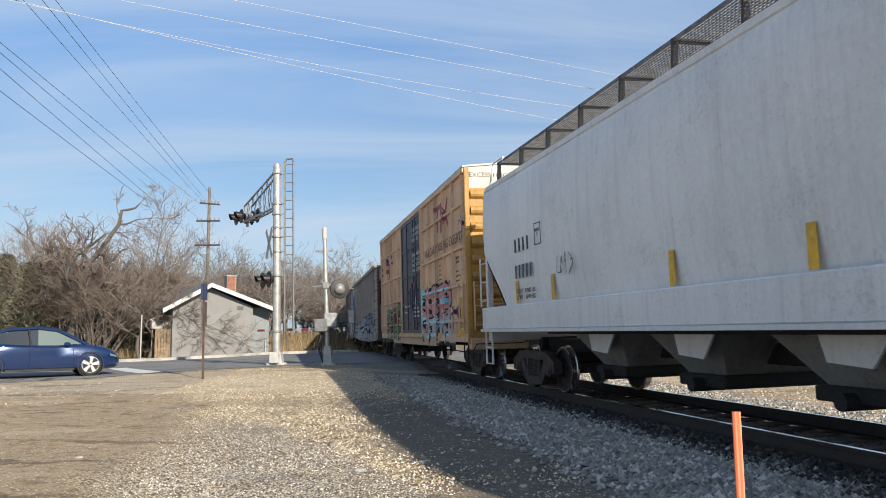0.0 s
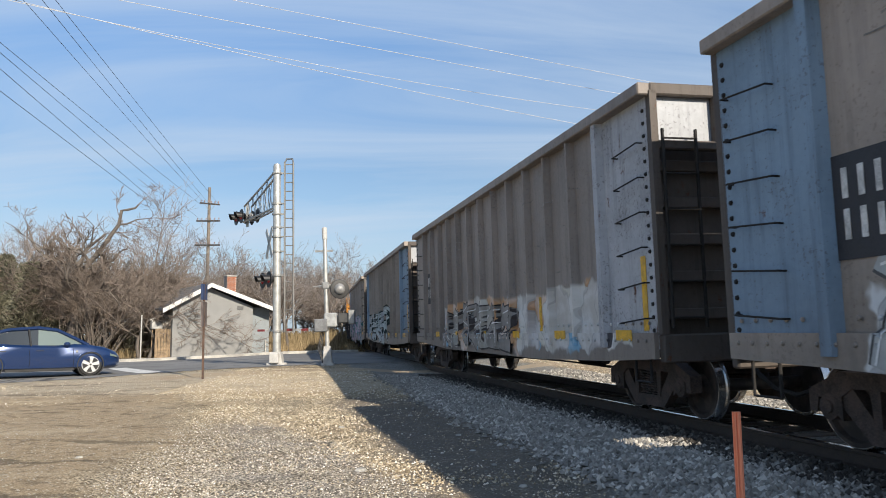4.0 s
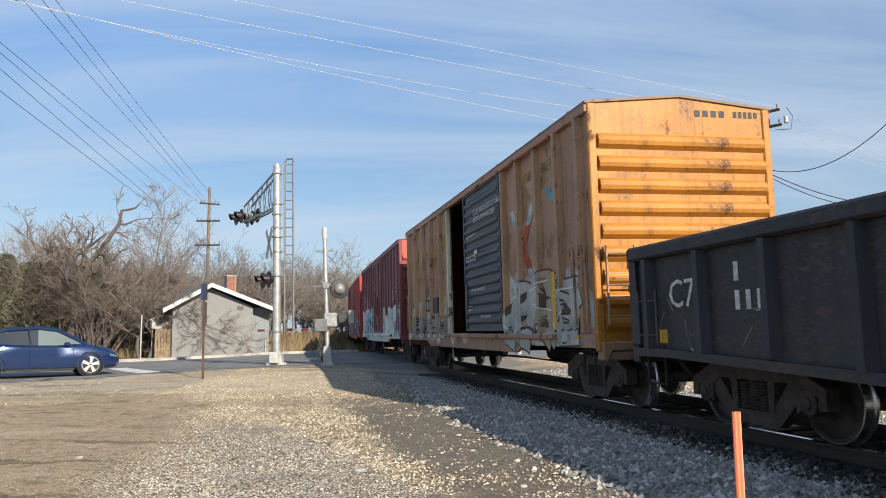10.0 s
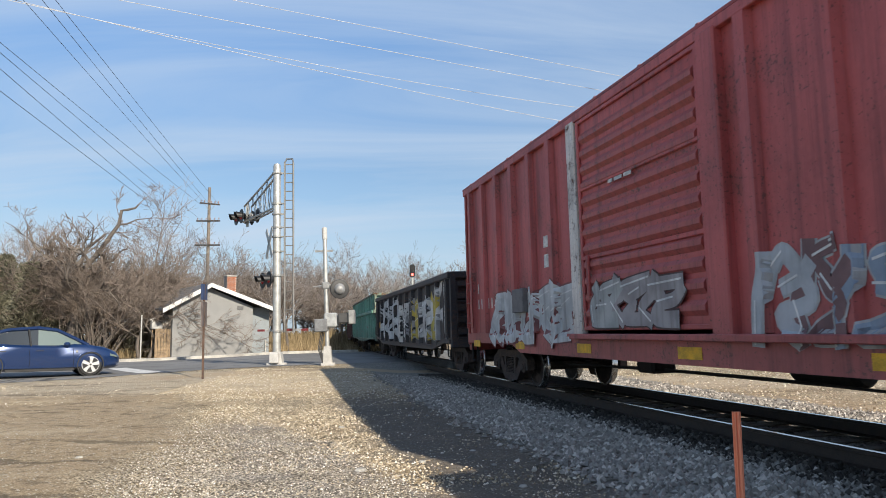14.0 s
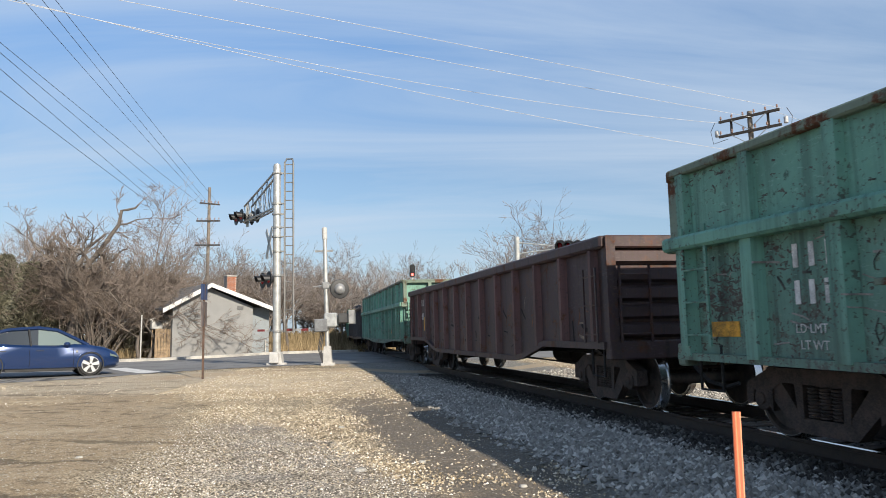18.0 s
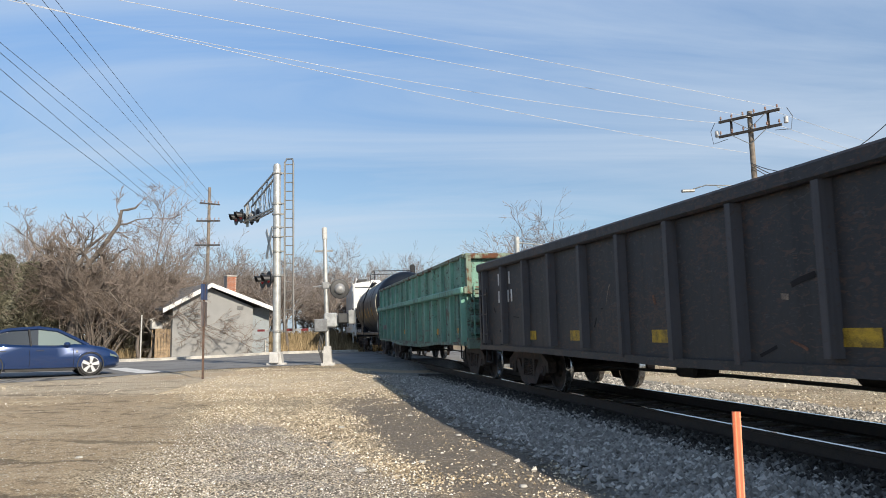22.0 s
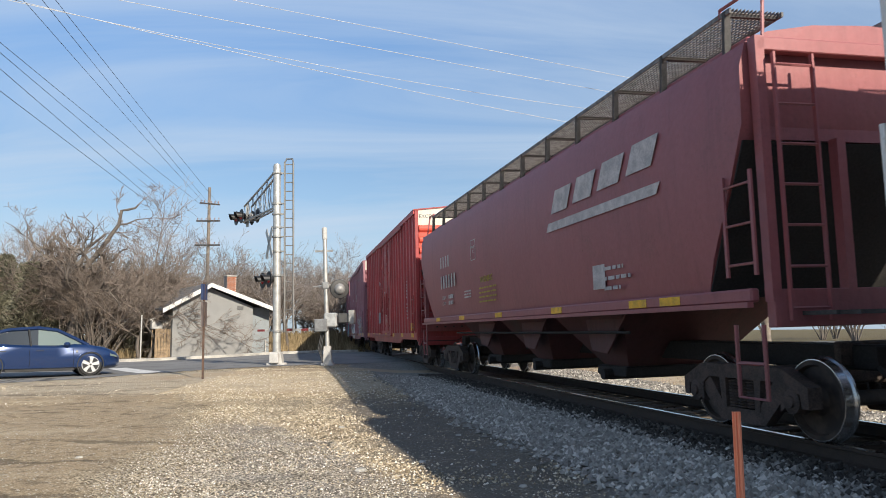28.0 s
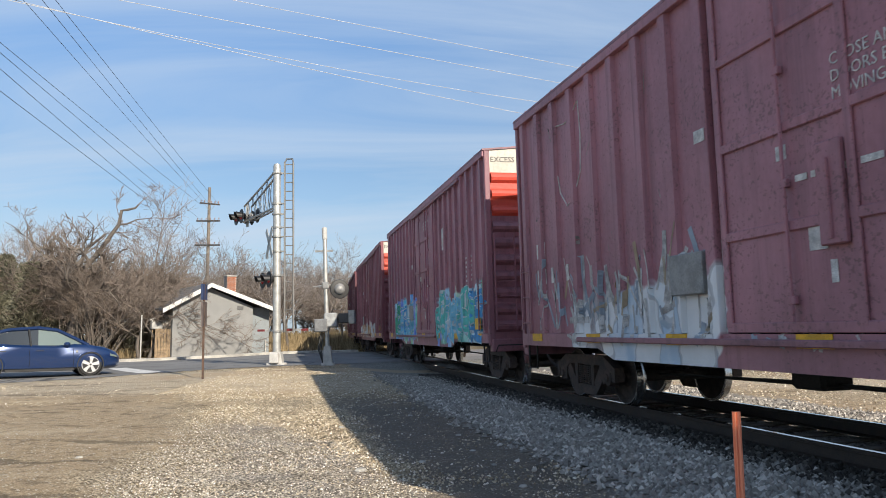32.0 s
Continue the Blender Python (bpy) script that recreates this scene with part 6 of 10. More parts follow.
    spray_piece(car, face, 2.2, 6.2, 0.95, 1.60, 5, [(0.58, 0.42, 0.42), (0.52, 0.50, 0.50), (0.60, 0.34, 0.33)], (0.035, 0.03, 0.033), 104, 0.15, 0.06)
    spray_piece(car, face, -6.2, -2.6, 0.92, 2.05, 5, [(0.26, 0.31, 0.17), (0.30, 0.34, 0.21), (0.22, 0.27, 0.15)], (0.20, 0.05, 0.045), 102, 0.20, 0.03)
    scrawl(car, face, -2.75, 1.02, 0.30, M_WHITE, 5, 4, 0.022)
    rose, plum = spray((0.33, 0.10, 0.13)), spray((0.10, 0.05, 0.09))
    for pts in ([(4.25, 4.62), (4.95, 4.66)], [(4.42, 4.62), (4.40, 3.95)], [(4.84, 4.64), (4.82, 3.90)], [(5.15, 4.66), (5.75, 3.98)], [(5.72, 4.72), (5.18, 3.92)]):
        m = Mesh()
        ribbon(m, pts, 0.07, face, 0.009)
        part("sprayed_stroke", m, rose, car, "faded rose spray stroke")
    for pts in ([(7.25, 3.25), (6.92, 3.62), (6.98, 3.92), (7.18, 3.86), (7.27, 3.68)], [(7.27, 3.68), (7.40, 3.95), (7.60, 3.88), (7.56, 3.55), (7.25, 3.25)], [(7.12, 3.12), (7.3, 3.2), (7.2, 2.98), (7.42, 3.08)]):
        m = Mesh()
        ribbon(m, pts, 0.014, face, 0.009)
        part("scrawl", m, plum, car, "thin scrawled heart")
    for k, x in enumerate((3.05, 6.95)):
        m = Mesh()
        ribbon(m, [(x, 1.25), (x + 0.02, 1.65), (x, 2.0)], 0.16 if k else 0.09, face, 0.006)
        part("sprayed_stroke", m, spray((0.62, 0.36, 0.02)), car, "yellow spray block")
    scrawl(car, face, 6.3, 1.6, 0.5, plum, 6, 3, 0.03)
    marks(car, -7.1, 2.5, [(2, 0.26, 0.14, 0.08, 0.0), (2, 0.26, 0.14, 0.08, 0.48)], M_BLACKMARK)
    marks(car, -6.2, 2.5, [(2, 0.26, 0.14, 0.08, 0.0), (2, 0.26, 0.14, 0.08, 0.48)], M_BLACKMARK)
    marks(car, -5.3, 2.02, [(2, 0.26, 0.14, 0.08, 0.0)], M_BLACKMARK)
    words(car, "next\nload", -7.15, 3.75, 0.24, M_BLACKMARK, -1.584)
    words(car, "any\nroad", -4.35, 4.05, 0.26, M_BLACKMARK, -1.584)
    faint = plain("worn_stencil", (0.11, 0.085, 0.065), 0.7, 0, 0.6, 3)
    words(car, "EXH W\nEXW H", 6.52, 2.98, 0.105, faint, -1.502)
    words(car, "8-2\n6-0\n16-0\n6-0\n3-8", 7.16, 2.98, 0.105, faint, -1.502)
    bars(car, 6.52, 2.66, [(0.42, 0.032, 0.0), (0.5, 0.032, 0.12), (0.4, 0.032, 0.24)], faint)
    words(car, "17-0\n10-8", 4.98, 2.98, 0.10, faint, -1.502)
    bars(car, 4.45, 2.98, [(0.28, 0.032, k * 0.13) for k in range(6)], faint)
    bars(car, 4.98, 2.72, [(0.22, 0.032, k * 0.13) for k in range(4)], faint)
    bars(d, -1.2, 2.0, [(1.0, 0.06, 0.0), (0.7, 0.06, 0.2)], M_WHITE, -1.58)
    bars(d, 0.7, 1.9, [(0.9, 0.06, k * 0.13) for k in range(3)], M_WHITE, -1.58)
    decal(d, "placard", 0.95, 1.25, 2.0, 2.3, M_WHITE, -1.58)
    decal(d, "placard", 0.0, 0.22, 2.05, 2.35, M_WHITE, -1.58)
    decal(d, "placard", 0.62, 0.82, 2.55, 2.78, red, -1.58, "small red placard")
    box_fittings(car, L, 5.13, side, rungs=3)
    reflectors(car, L, 7, 1.0)
    decal(car, "corner_patch", L - 0.75, L - 0.2, 1.06, 1.2, M_YELLOW, -1.565)
    m = Mesh()
    m.box(5.0, 5.6, -1.62, -1.5, 1.9, 2.05, 0.01)
    part("card_board", m, side, car)


# ---- C, D, F, G: grey high-side gondolas ----
def high_gondola(q0, q1, seed, tag, blue_ends, words_at, label, win=None, dark=False, pieces=()):
    base = (0.152, 0.127, 0.106) if not dark else (0.118, 0.100, 0.087)
    side = paint("grey_steel_%d" % seed, base, seed * 1.3, 0.2, 0.10, 0.6, 0.36, 0.3, tag, worn=0.18)
    blue = paint("blue_end_%d" % seed, (0.128, 0.190, 0.256), seed * 2.1, 0.25, 0.15, 0.6, 0.6, 0.2)
    dusky = paint("sooty_end_%d" % seed, (0.064, 0.052, 0.044), seed * 1.1, 0.5, 0.4, 0.7, 0.5, 0.1)
    pale = paint("pale_end_%d" % seed, (0.30, 0.31, 0.33), seed * 1.7, 0.35, 0.3, 0.6, 0.6, 0.3)
    car, L = new_car("gondola_car", label, "gondola", q0, q1)
    T, rear, front = 4.28, blue_ends[0], blue_ends[1]
    ends = {"b": blue, "p": pale, "g": side}
    outline = lambda a, b, lo0, lo1: [(a, lo0), (b, lo1), (b, T - 0.02), (a, T - 0.02)]
    for s in (-1, 1):
        m = Mesh()
        y = sorted((s * 1.46, s * 1.50))
        m.prism([(-L + 1.35, 0.84), (-3.5, 0.74), (3.5, 0.70), (L - 1.35, 0.76), (L - 1.35, T - 0.02), (-L + 1.35, T - 0.02)], "y", *y)
        part("side_sheet", m, side, car)
        for e, k in ((-1, rear), (1, front)):
            m = Mesh()
            a, b = sorted((e * (L - 1.35), e * L))
            m.box(a + 0.002, b - 0.002, *sorted((s * 1.455, s * 1.51)), 0.92, T - 0.02)
            part("corner_sheet", m, ends[k], car, {"b": "faded blue corner sheet", "p": "pale grey corner sheet"}.get(k, ""))
    n = 13
    xs = [-L + 1.4 + i * (2 * L - 2.8) / (n - 1) for i in range(n)]
    post_row(car, xs[1:-1], 0.92, T - 0.15, side, w=0.15, d=0.12)
    for x, k in ((xs[0], rear), (xs[-1], front)):
        post_row(car, [x], 0.92, T - 0.15, ends[k], w=0.22, d=0.12)
    m = Mesh()
    for s in (-1, 1):
        m.box(-L - 0.08, L + 0.08, *sorted((s * 1.44, s * 1.66)), T - 0.16, T, 0.015)
    part("top_chord", m, side, car)
    m = Mesh()
    m.prism([(-L, 0.86), (-L + 1.4, 0.82), (-3.5, 0.70), (3.5, 0.67), (L - 1.4, 0.73), (L, 0.80), (L, 1.12), (-L, 1.12)], "y", -1.575, -1.512)
    part("side_sill", m, side, car)
    rv = Mesh()
    for i in range(int(2 * L / 0.22)):
        x = -L + 0.15 + i * 0.22
        for z in (1.02, 1.24):
            rv.lathe([(0.026, -1.52 - (0.06 if z < 1.1 else 0.0)), (0.02, -1.535 - (0.06 if z < 1.1 else 0.0)), (0.0, -1.54 - (0.06 if z < 1.1 else 0.0))], "y", 6, (x, 0, z))
    ob = part("rivets", rv, side, car)
    tagged(ob, kind="stuff")
    rv = Mesh()
    for i in range(18):
        for x in (L - 0.09, -L + 0.09):
            rv.lathe([(0.03, -1.51), (0.022, -1.53), (0.0, -1.535)], "y", 6, (x, 0, 1.15 + i * 0.165))
    tagged(part("corner_bolts", rv, M_UNDER, car), kind="stuff")
    for s, k in ((1, front), (-1, rear)):
        m = Mesh()
        lo, hi = sorted((s * (L - 0.06), s * L))
        m.box(lo, hi, -1.45, 1.45, T - 0.78, T - 0.05)
        # the plate's pale tone carries the sun on it
        part("end_top", m, pale if k != "g" else ends["p"], car, "upper end plate toned pale as sunlit")
        m = Mesh()
        lo, hi = sorted((s * (L - 0.36), s * (L - 0.30)))
        m.box(lo, hi, -1.45, 1.45, 1.0, T - 0.7)
        part("end_wall", m, dusky, car, "dark end wall")
        def rib(q):
            q.box(0.0, 0.14, -1.44, 1.44, -0.07, 0.07, 0.01)
        me = shared("high_rib_%s" % dusky.name, rib, dusky)
        for i in range(5):
            o = part("end_rib", me, None, car)
            o.location = (s * (L - 0.31), 0, 1.35 + 0.48 * i)
            o.rotation_euler = (0, 0, 0 if s > 0 else math.pi)
        m = Mesh()
        lo, hi = sorted((s * (L - 0.02), s * (L + 0.10)))
        m.box(lo, hi, -1.5, 1.5, T - 0.16, T, 0.02)
        m.box(lo, hi, -1.5, 1.5, T - 0.86, T - 0.74, 0.02)
        m.box(lo, hi, -1.5, 1.5, 0.75, 1.1, 0.02)
        for y in (-1.46, -0.55, 0.55, 1.46):
            m.box(lo, hi, y - 0.05, y + 0.05, T - 0.8, T - 0.1)
        for y in (-1.46, 1.46):
            m.box(lo, hi, y - 0.05, y + 0.05, 1.1, T - 0.8)
        part("end_frame", m, dusky, car)
        ladder(car, M_UNDER, s * (L + 0.14), s * (L + 0.14), -1.38, -0.92, [1.3 + 0.45 * i for i in range(6)])
        for i in range(6):
            grab(car, M_UNDER, (s * (L - 0.85), -1.51, 1.25 + 0.45 * i), (s * (L - 0.15), -1.51, 1.3 + 0.45 * i), (0, -0.09, 0))
        step_iron(car, s * (L - 0.45))
    m = Mesh()
    m.box(-L + 1.25, L - 1.25, -1.45, 1.45, 1.0, 1.06)
    part("floor", m, M_UNDER, car)
    reflectors(car, L, 7, 1.02 if not win else 0.98, 0.46, 0.14, -1.58, skip=(0,))
    for x in (-L + 3.2, -L + 5.4, L - 4.2) if seed > 1 else ():
        decal(car, "reflector", x, x + 0.12, 1.15, 1.75, M_YELLOW, -1.503, "upright yellow strip")
    decal(car, "reflector", L - 0.35, L - 0.22, 1.15, 2.1, M_YELLOW, -1.513, "upright yellow strip")
    if rear == "b" and front == "b":
        for x, z0, z1 in ((-6.86, 1.2, 2.25), (-5.78, 1.15, 1.75)):
            decal(car, "reflector", x, x + 0.14, z0, z1, M_YELLOW, -1.516, "upright yellow strip")
    face = relief(xs, 0.15, 0.12, sill=1.12)
    scuffs(car, face, L - 1.4, 1.9, 4.0, 60, M_DUSTMARK, seed)
    for args in pieces:
        spray_piece(car, face, *args)
    if win:
        x, z = win
        m = Mesh()
        m.box(x - 0.27, x + 0.27, -1.515, -1.495, z - 0.20, z + 0.20)
        part("placard", m, M_BLACKMARK, car, "black placard in a white border")
        m = Mesh()
        for a, b, c, d in ((-0.30, 0.30, 0.20, 0.23), (-0.30, 0.30, -0.23, -0.20), (-0.30, -0.27, -0.20, 0.20), (0.27, 0.30, -0.20, 0.20), (-0.012, 0.012, -0.20, 0.20)):
            m.box(x + a, x + b, -1.519, -1.495, z + c, z + d)
        part("placard_border", m, M_WHITE, car)
    if words_at:
        x, z, h, bg = words_at
        if bg:
            decal(car, "stencil_panel", x - 0.08, x + 0.76, z - 0.52, z + 0.38, M_BLACKMARK if bg in "kb" else M_WHITE, -1.508)
        marks(car, x, z, [(4, h, 0.115, 0.065, 0.0), (4, h, 0.115, 0.065, h * 1.35)], M_BLACKMARK if bg == "w" else M_WHITE, -1.515)
    return car


# ---- H, L, N, P: low mill gondolas ----
def low_gondola(q0, q1, seed, col, top, n, label, tag=None, rust=0.3, belly=0.60, rim=0.16, flare=True, patch=0.0, patch_col=(0.1, 0.05, 0.03), low=None, post_col=None, scars=0):
    """low: the side sheet's lower edge from rear to front, as (x, z)."""
    side = paint("gondola_paint_%d" % seed, col, seed * 1.9, 0.25, rust, 0.6, 0.5, 0.2, tag, patch, patch_col, 0.42, worn=0.6)
    posts_m = paint("gondola_post_%d" % seed, post_col, seed * 2.9, 0.35, rust, 0.6, 0.6, 0.2, worn=0.5) if post_col else side
    car, L = new_car("gondola_car", label, "gondola", q0, q1)
    for s in (-1, 1):
        m = Mesh()
        edge = [(-L, low[0][1])] + [(x, z) for x, z in low] + [(L, low[-1][1])]
        m.prism(edge + [(L, top), (-L, top)], "y", *sorted((s * 1.46, s * 1.50)))
        part("side_sheet", m, side, car)
        m = Mesh()
        m.box(-L - 0.06, L + 0.06, *sorted((s * 1.44, s * 1.62)), top - rim, top + 0.02, 0.03)
        part("top_chord", m, side, car, "battered top rail")
    xs = [-L + 0.35 + i * (2 * L - 0.7) / (n - 1) for i in range(n)]
    for x in xs:
        z = round(float(np.interp(x, [e[0] for e in edge], [e[1] for e in edge])) + 0.08, 1)
        post_row(car, [x], z, top - rim, posts_m, w=0.17 if post_col else 0.22, d=0.11)
    m = Mesh()
    m.prism([(x, z - 0.03) for x, z in edge] + [(x, z + 0.07) for x, z in edge[::-1]], "y", -1.59, -1.502)
    part("side_sill", m, side, car)
    for s in (1, -1):
        m = Mesh()
        lo, hi = sorted((s * (L - 0.06), s * L))
        m.box(lo, hi, -1.49, 1.49, 0.95, top)
        part("end_wall", m, side, car)
        k = 5 if top > 2.4 else 4
        def rib(q):
            q.prism([(0.0, -0.11), (0.10, -0.07), (0.10, 0.07), (0.0, 0.11)], "y", -1.42, 1.42)
        me = shared("gondola_rib_%s" % side.name, rib, side)
        for i in range(k):
            o = part("end_rib", me, None, car)
            o.location = (s * L, 0, 1.15 + i * (top - 1.3) / (k - 0.5))
            o.rotation_euler = (0, 0, 0 if s > 0 else math.pi)
        m = Mesh()
        lo, hi = sorted((s * (L - 0.05), s * (L + 0.12)))
        m.box(lo, hi, -1.55, 1.55, 0.74, 1.0, 0.02)
        m.box(lo, hi, -1.55, 1.55, top - rim, top + 0.02, 0.02)
        for y in (-1.48, 1.48):
            m.box(lo, hi, y - 0.07, y + 0.07, 0.95, top)
        part("end_frame", m, side, car)
        zs = [1.1 + 0.42 * i for i in range(int((top - 1.0) / 0.42))]
        ladder(car, side, *sorted((s * (L - 0.62), s * (L - 0.18))), -1.60, -1.60, zs)
        ladder(car, side, s * (L + 0.15), s * (L + 0.15), -1.38, -0.92, zs)
        step_iron(car, s * (L - 0.4))
    m = Mesh()
    m.box(-L + 0.06, L - 0.06, -1.46, 1.46, 0.96, 1.02)
    part("floor", m, M_UNDER, car)
    m = Mesh()
    for i in range(8):
        x = -L + 3.4 + i * (2 * L - 6.8) / 7
        m.box(x - 0.06, x + 0.06, -1.45, 1.45, 0.78, 0.955)
    tagged(part("cross_bearers", m, M_UNDER, car), kind="stuff")
    m = Mesh()
    if scars:
        face = relief(xs, 0.17, 0.11)
        for k, (col_k, share) in enumerate((((0.15, 0.07, 0.04), 1.0), ((0.26, 0.20, 0.15), 0.35), ((0.012, 0.010, 0.010), 1.2))):
            scuffs(car, face, L, 0.85, 1.6, int(scars * share), plain("scar_%d_%d" % (seed, k), col_k, 0.85, 0, 0.45, 7), seed * 3 + k, 0.25, (0.06, 0.34), (0.006, 0.03), "wear", "rusty scars along the side", xs)
    m = Mesh()
    m.lathe([(0.2, 0.0), (0.23, 0.02), (0.2, 0.04), (0.18, 0.02), (0.2, 0.0)], "x", 18, (L + 0.16, 0.6, 1.75))
    part("brake_wheel", m, side, car)
    return car, L, side


# ---- M, O, Q: green gondolas with raised sides ----
def green_gondola(q0, q1, seed, label, top=3.0, mid=2.13, rust=0.4):
    side = paint("green_paint_%d" % seed, (0.062, 0.150, 0.113), seed * 2.7, 0.45, rust * 0.35, 0.6, 0.6, 0.15, None, 0.1, (0.05, 0.12, 0.09), scrape=0.05, worn=0.5)
    lower = paint("green_worn_%d" % seed, (0.064, 0.135, 0.104), seed * 3.7, 0.95, rust * 0.9, 0.65, 0.85, 0.3, None, 0.30, (0.105, 0.105, 0.08), scrape=0.12, worn=0.75)
    clean = paint("green_post_%d" % seed, (0.066, 0.158, 0.119), seed * 4.1, 0.5, rust * 0.5, 0.6, 0.8, 0.25, worn=0.55)
    rim = paint("rusty_rail_%d" % seed, (0.075, 0.10, 0.075), seed * 1.7, 0.6, 0.75, 0.7, 0.4, 0)
    car, L = new_car("gondola_car", label, "gondola", q0, q1)
    n = 14
    xs = [-L + 0.2 + i * (2 * L - 0.4) / (n - 1) for i in range(n)]
    for s in (-1, 1):
        m = Mesh()
        m.prism([(-L, 0.86), (-4.6, 0.84), (-2.0, 0.72), (2.0, 0.72), (4.6, 0.84), (L, 0.86), (L, mid), (-L, mid)], "y", *sorted((s * 1.46, s * 1.50)))
        part("side_sheet", m, lower, car, "scraped green lower side, rust showing")
        m = Mesh()
        m.box(-L, L, *sorted((s * 1.47, s * 1.51)), mid, top)
        part("side_extension", m, side, car, "green raised side panel")
        m = Mesh()
        m.box(-L - 0.1, L + 0.1, *sorted((s * 1.44, s * 1.68)), mid - 0.07, mid + 0.09, 0.03)
        part("middle_chord", m, clean, car)
        m = Mesh()
        m.box(-L - 0.05, L + 0.05, *sorted((s * 1.45, s * 1.60)), top - 0.07, top + 0.03, 0.02)
        part("top_chord", m, rim, car, "rust-worn top rail")
    post_row(car, xs, 0.86, mid - 0.06, clean, w=0.26, d=0.12)
    post_row(car, xs, mid + 0.09, top - 0.06, clean, y=-1.51, w=0.20, d=0.08)
    for s in (1, -1):
        m = Mesh()
        lo, hi = sorted((s * (L - 0.06), s * L))
        m.box(lo, hi, -1.49, 1.49, 0.95, top - 0.02)
        part("end_wall", m, lower, car)
        def rib(q):
            q.prism([(0.0, -0.10), (0.11, -0.06), (0.11, 0.06), (0.0, 0.10)], "y", -1.42, 1.42)
        me = shared("green_rib_%s" % lower.name, rib, lower)
        for z in (1.15, 1.45, 1.75, 2.02):
            o = part("end_rib", me, None, car)
            o.location = (s * L, 0, z)
            o.rotation_euler = (0, 0, 0 if s > 0 else math.pi)
        m = Mesh()
        lo, hi = sorted((s * (L - 0.04), s * (L + 0.14)))
        m.box(lo, hi, -1.6, 1.6, mid - 0.08, mid + 0.10, 0.02)
        m.box(lo, hi, -1.55, 1.55, top - 0.10, top + 0.03, 0.02)
        m.box(lo, hi, -1.52, 1.52, 0.74, 1.0, 0.02)
        for y in (-1.46, -0.55, 0.55, 1.46):
            m.box(lo, hi, y - 0.06, y + 0.06, mid, top)
        part("end_frame", m, rim, car, "rust-streaked end framing")
        zs = [1.1 + 0.36 * i for i in range(4)]
        ladder(car, side, *sorted((s * (L - 0.72), s * (L - 0.28))), -1.64, -1.64, zs)
        ladder(car, side, s * (L + 0.17), s * (L + 0.17), -1.36, -0.9, zs)
        for a in (-1.0, 0.3):
            rod(car, "latch_bar", [(s * (L + 0.17), a, mid + 0.15), (s * (L + 0.19), a + 0.05, mid + 0.45), (s * (L + 0.17), a + 0.62, top - 0.16)], 0.016, lower)
        step_iron(car, s * (L - 0.5))
    m = Mesh()
    m.box(-L + 0.06, L - 0.06, -1.46, 1.46, 0.96, 1.02)
    part("floor", m, M_UNDER, car)
    m = Mesh()
    m.prism([(-L, 0.82), (-4.6, 0.80), (-2.0, 0.68), (2.0, 0.68), (4.6, 0.80), (L, 0.82), (L, 0.90), (4.6, 0.88), (2.0, 0.76), (-2.0, 0.76), (-4.6, 0.88), (-L, 0.90)],
            "y", -1.60, -1.502)
    part("side_sill", m, lower, car)
    worn = plain("worn_yellow", (0.55, 0.27, 0.03), 0.6, 0, 0.4, 9)
    reflectors(car, L, 6, 1.08, 0.5, 0.16, -1.503, worn)
    marks(car, -5.95, 1.72, [(4, 0.22, 0.12, 0.09, 0.0), (4, 0.22, 0.12, 0.07, 0.34)], M_WHITE, -1.503)
    words(car, "LD LMT", -5.95, 1.12, 0.12, M_WHITE, -1.503)
    words(car, "LT WT", -5.9, 0.97, 0.12, M_WHITE, -1.503)
    m = Mesh()
    for a, b, e, f in ((-0.21, 0.21, 0.13, 0.145), (-0.21, 0.21, -0.145, -0.13), (-0.21, -0.195, -0.13, 0.13), (0.195, 0.21, -0.13, 0.13), (-0.006, 0.006, -0.06, 0.13), (-0.195, 0.195, -0.07, -0.055)):
        m.box(6.5 + a, 6.5 + b, -1.512, -1.508, 1.08 + e, 1.08 + f)
    decal(car, "data_panel", 6.29, 6.71, 0.935, 1.225, M_BLACKMARK, -1.503, "black data panel in white lines")
    part("panel_border", m, M_WHITE, car)
    upper = relief(xs, 0.20, 0.08, -1.51)
    low_face = relief(xs, 0.26, 0.12)
    scuffs(car, upper, L, mid + 0.2, top - 0.15, 110, M_GOUGE, seed * 7, 0.1, (0.04, 0.20), (0.004, 0.017), "wear", "dark gouges in the green paint", xs)
    scuffs(car, low_face, L, 0.95, mid - 0.15, 210, M_GOUGE, seed * 9, 0.3, (0.04, 0.22), (0.004, 0.018), "wear", "dark gouges in the green paint", xs)
    scuffs(car, low_face, L, 0.95, mid - 0.15, 60, M_DUSTMARK, seed * 5, 0.4)
    for x, z, w, h in ((-5.0, 1.5, 0.5, 0.06), (1.6, 1.35, 0.35, 0.3), (-2.5, 1.0, 0.22, 0.16)):
        m = Mesh()
        m.box(x, x + w, -1.512, -1.50, z, z + h, 0.006)
        part("weld_patch", m, rim, car, "rusty welded patch")


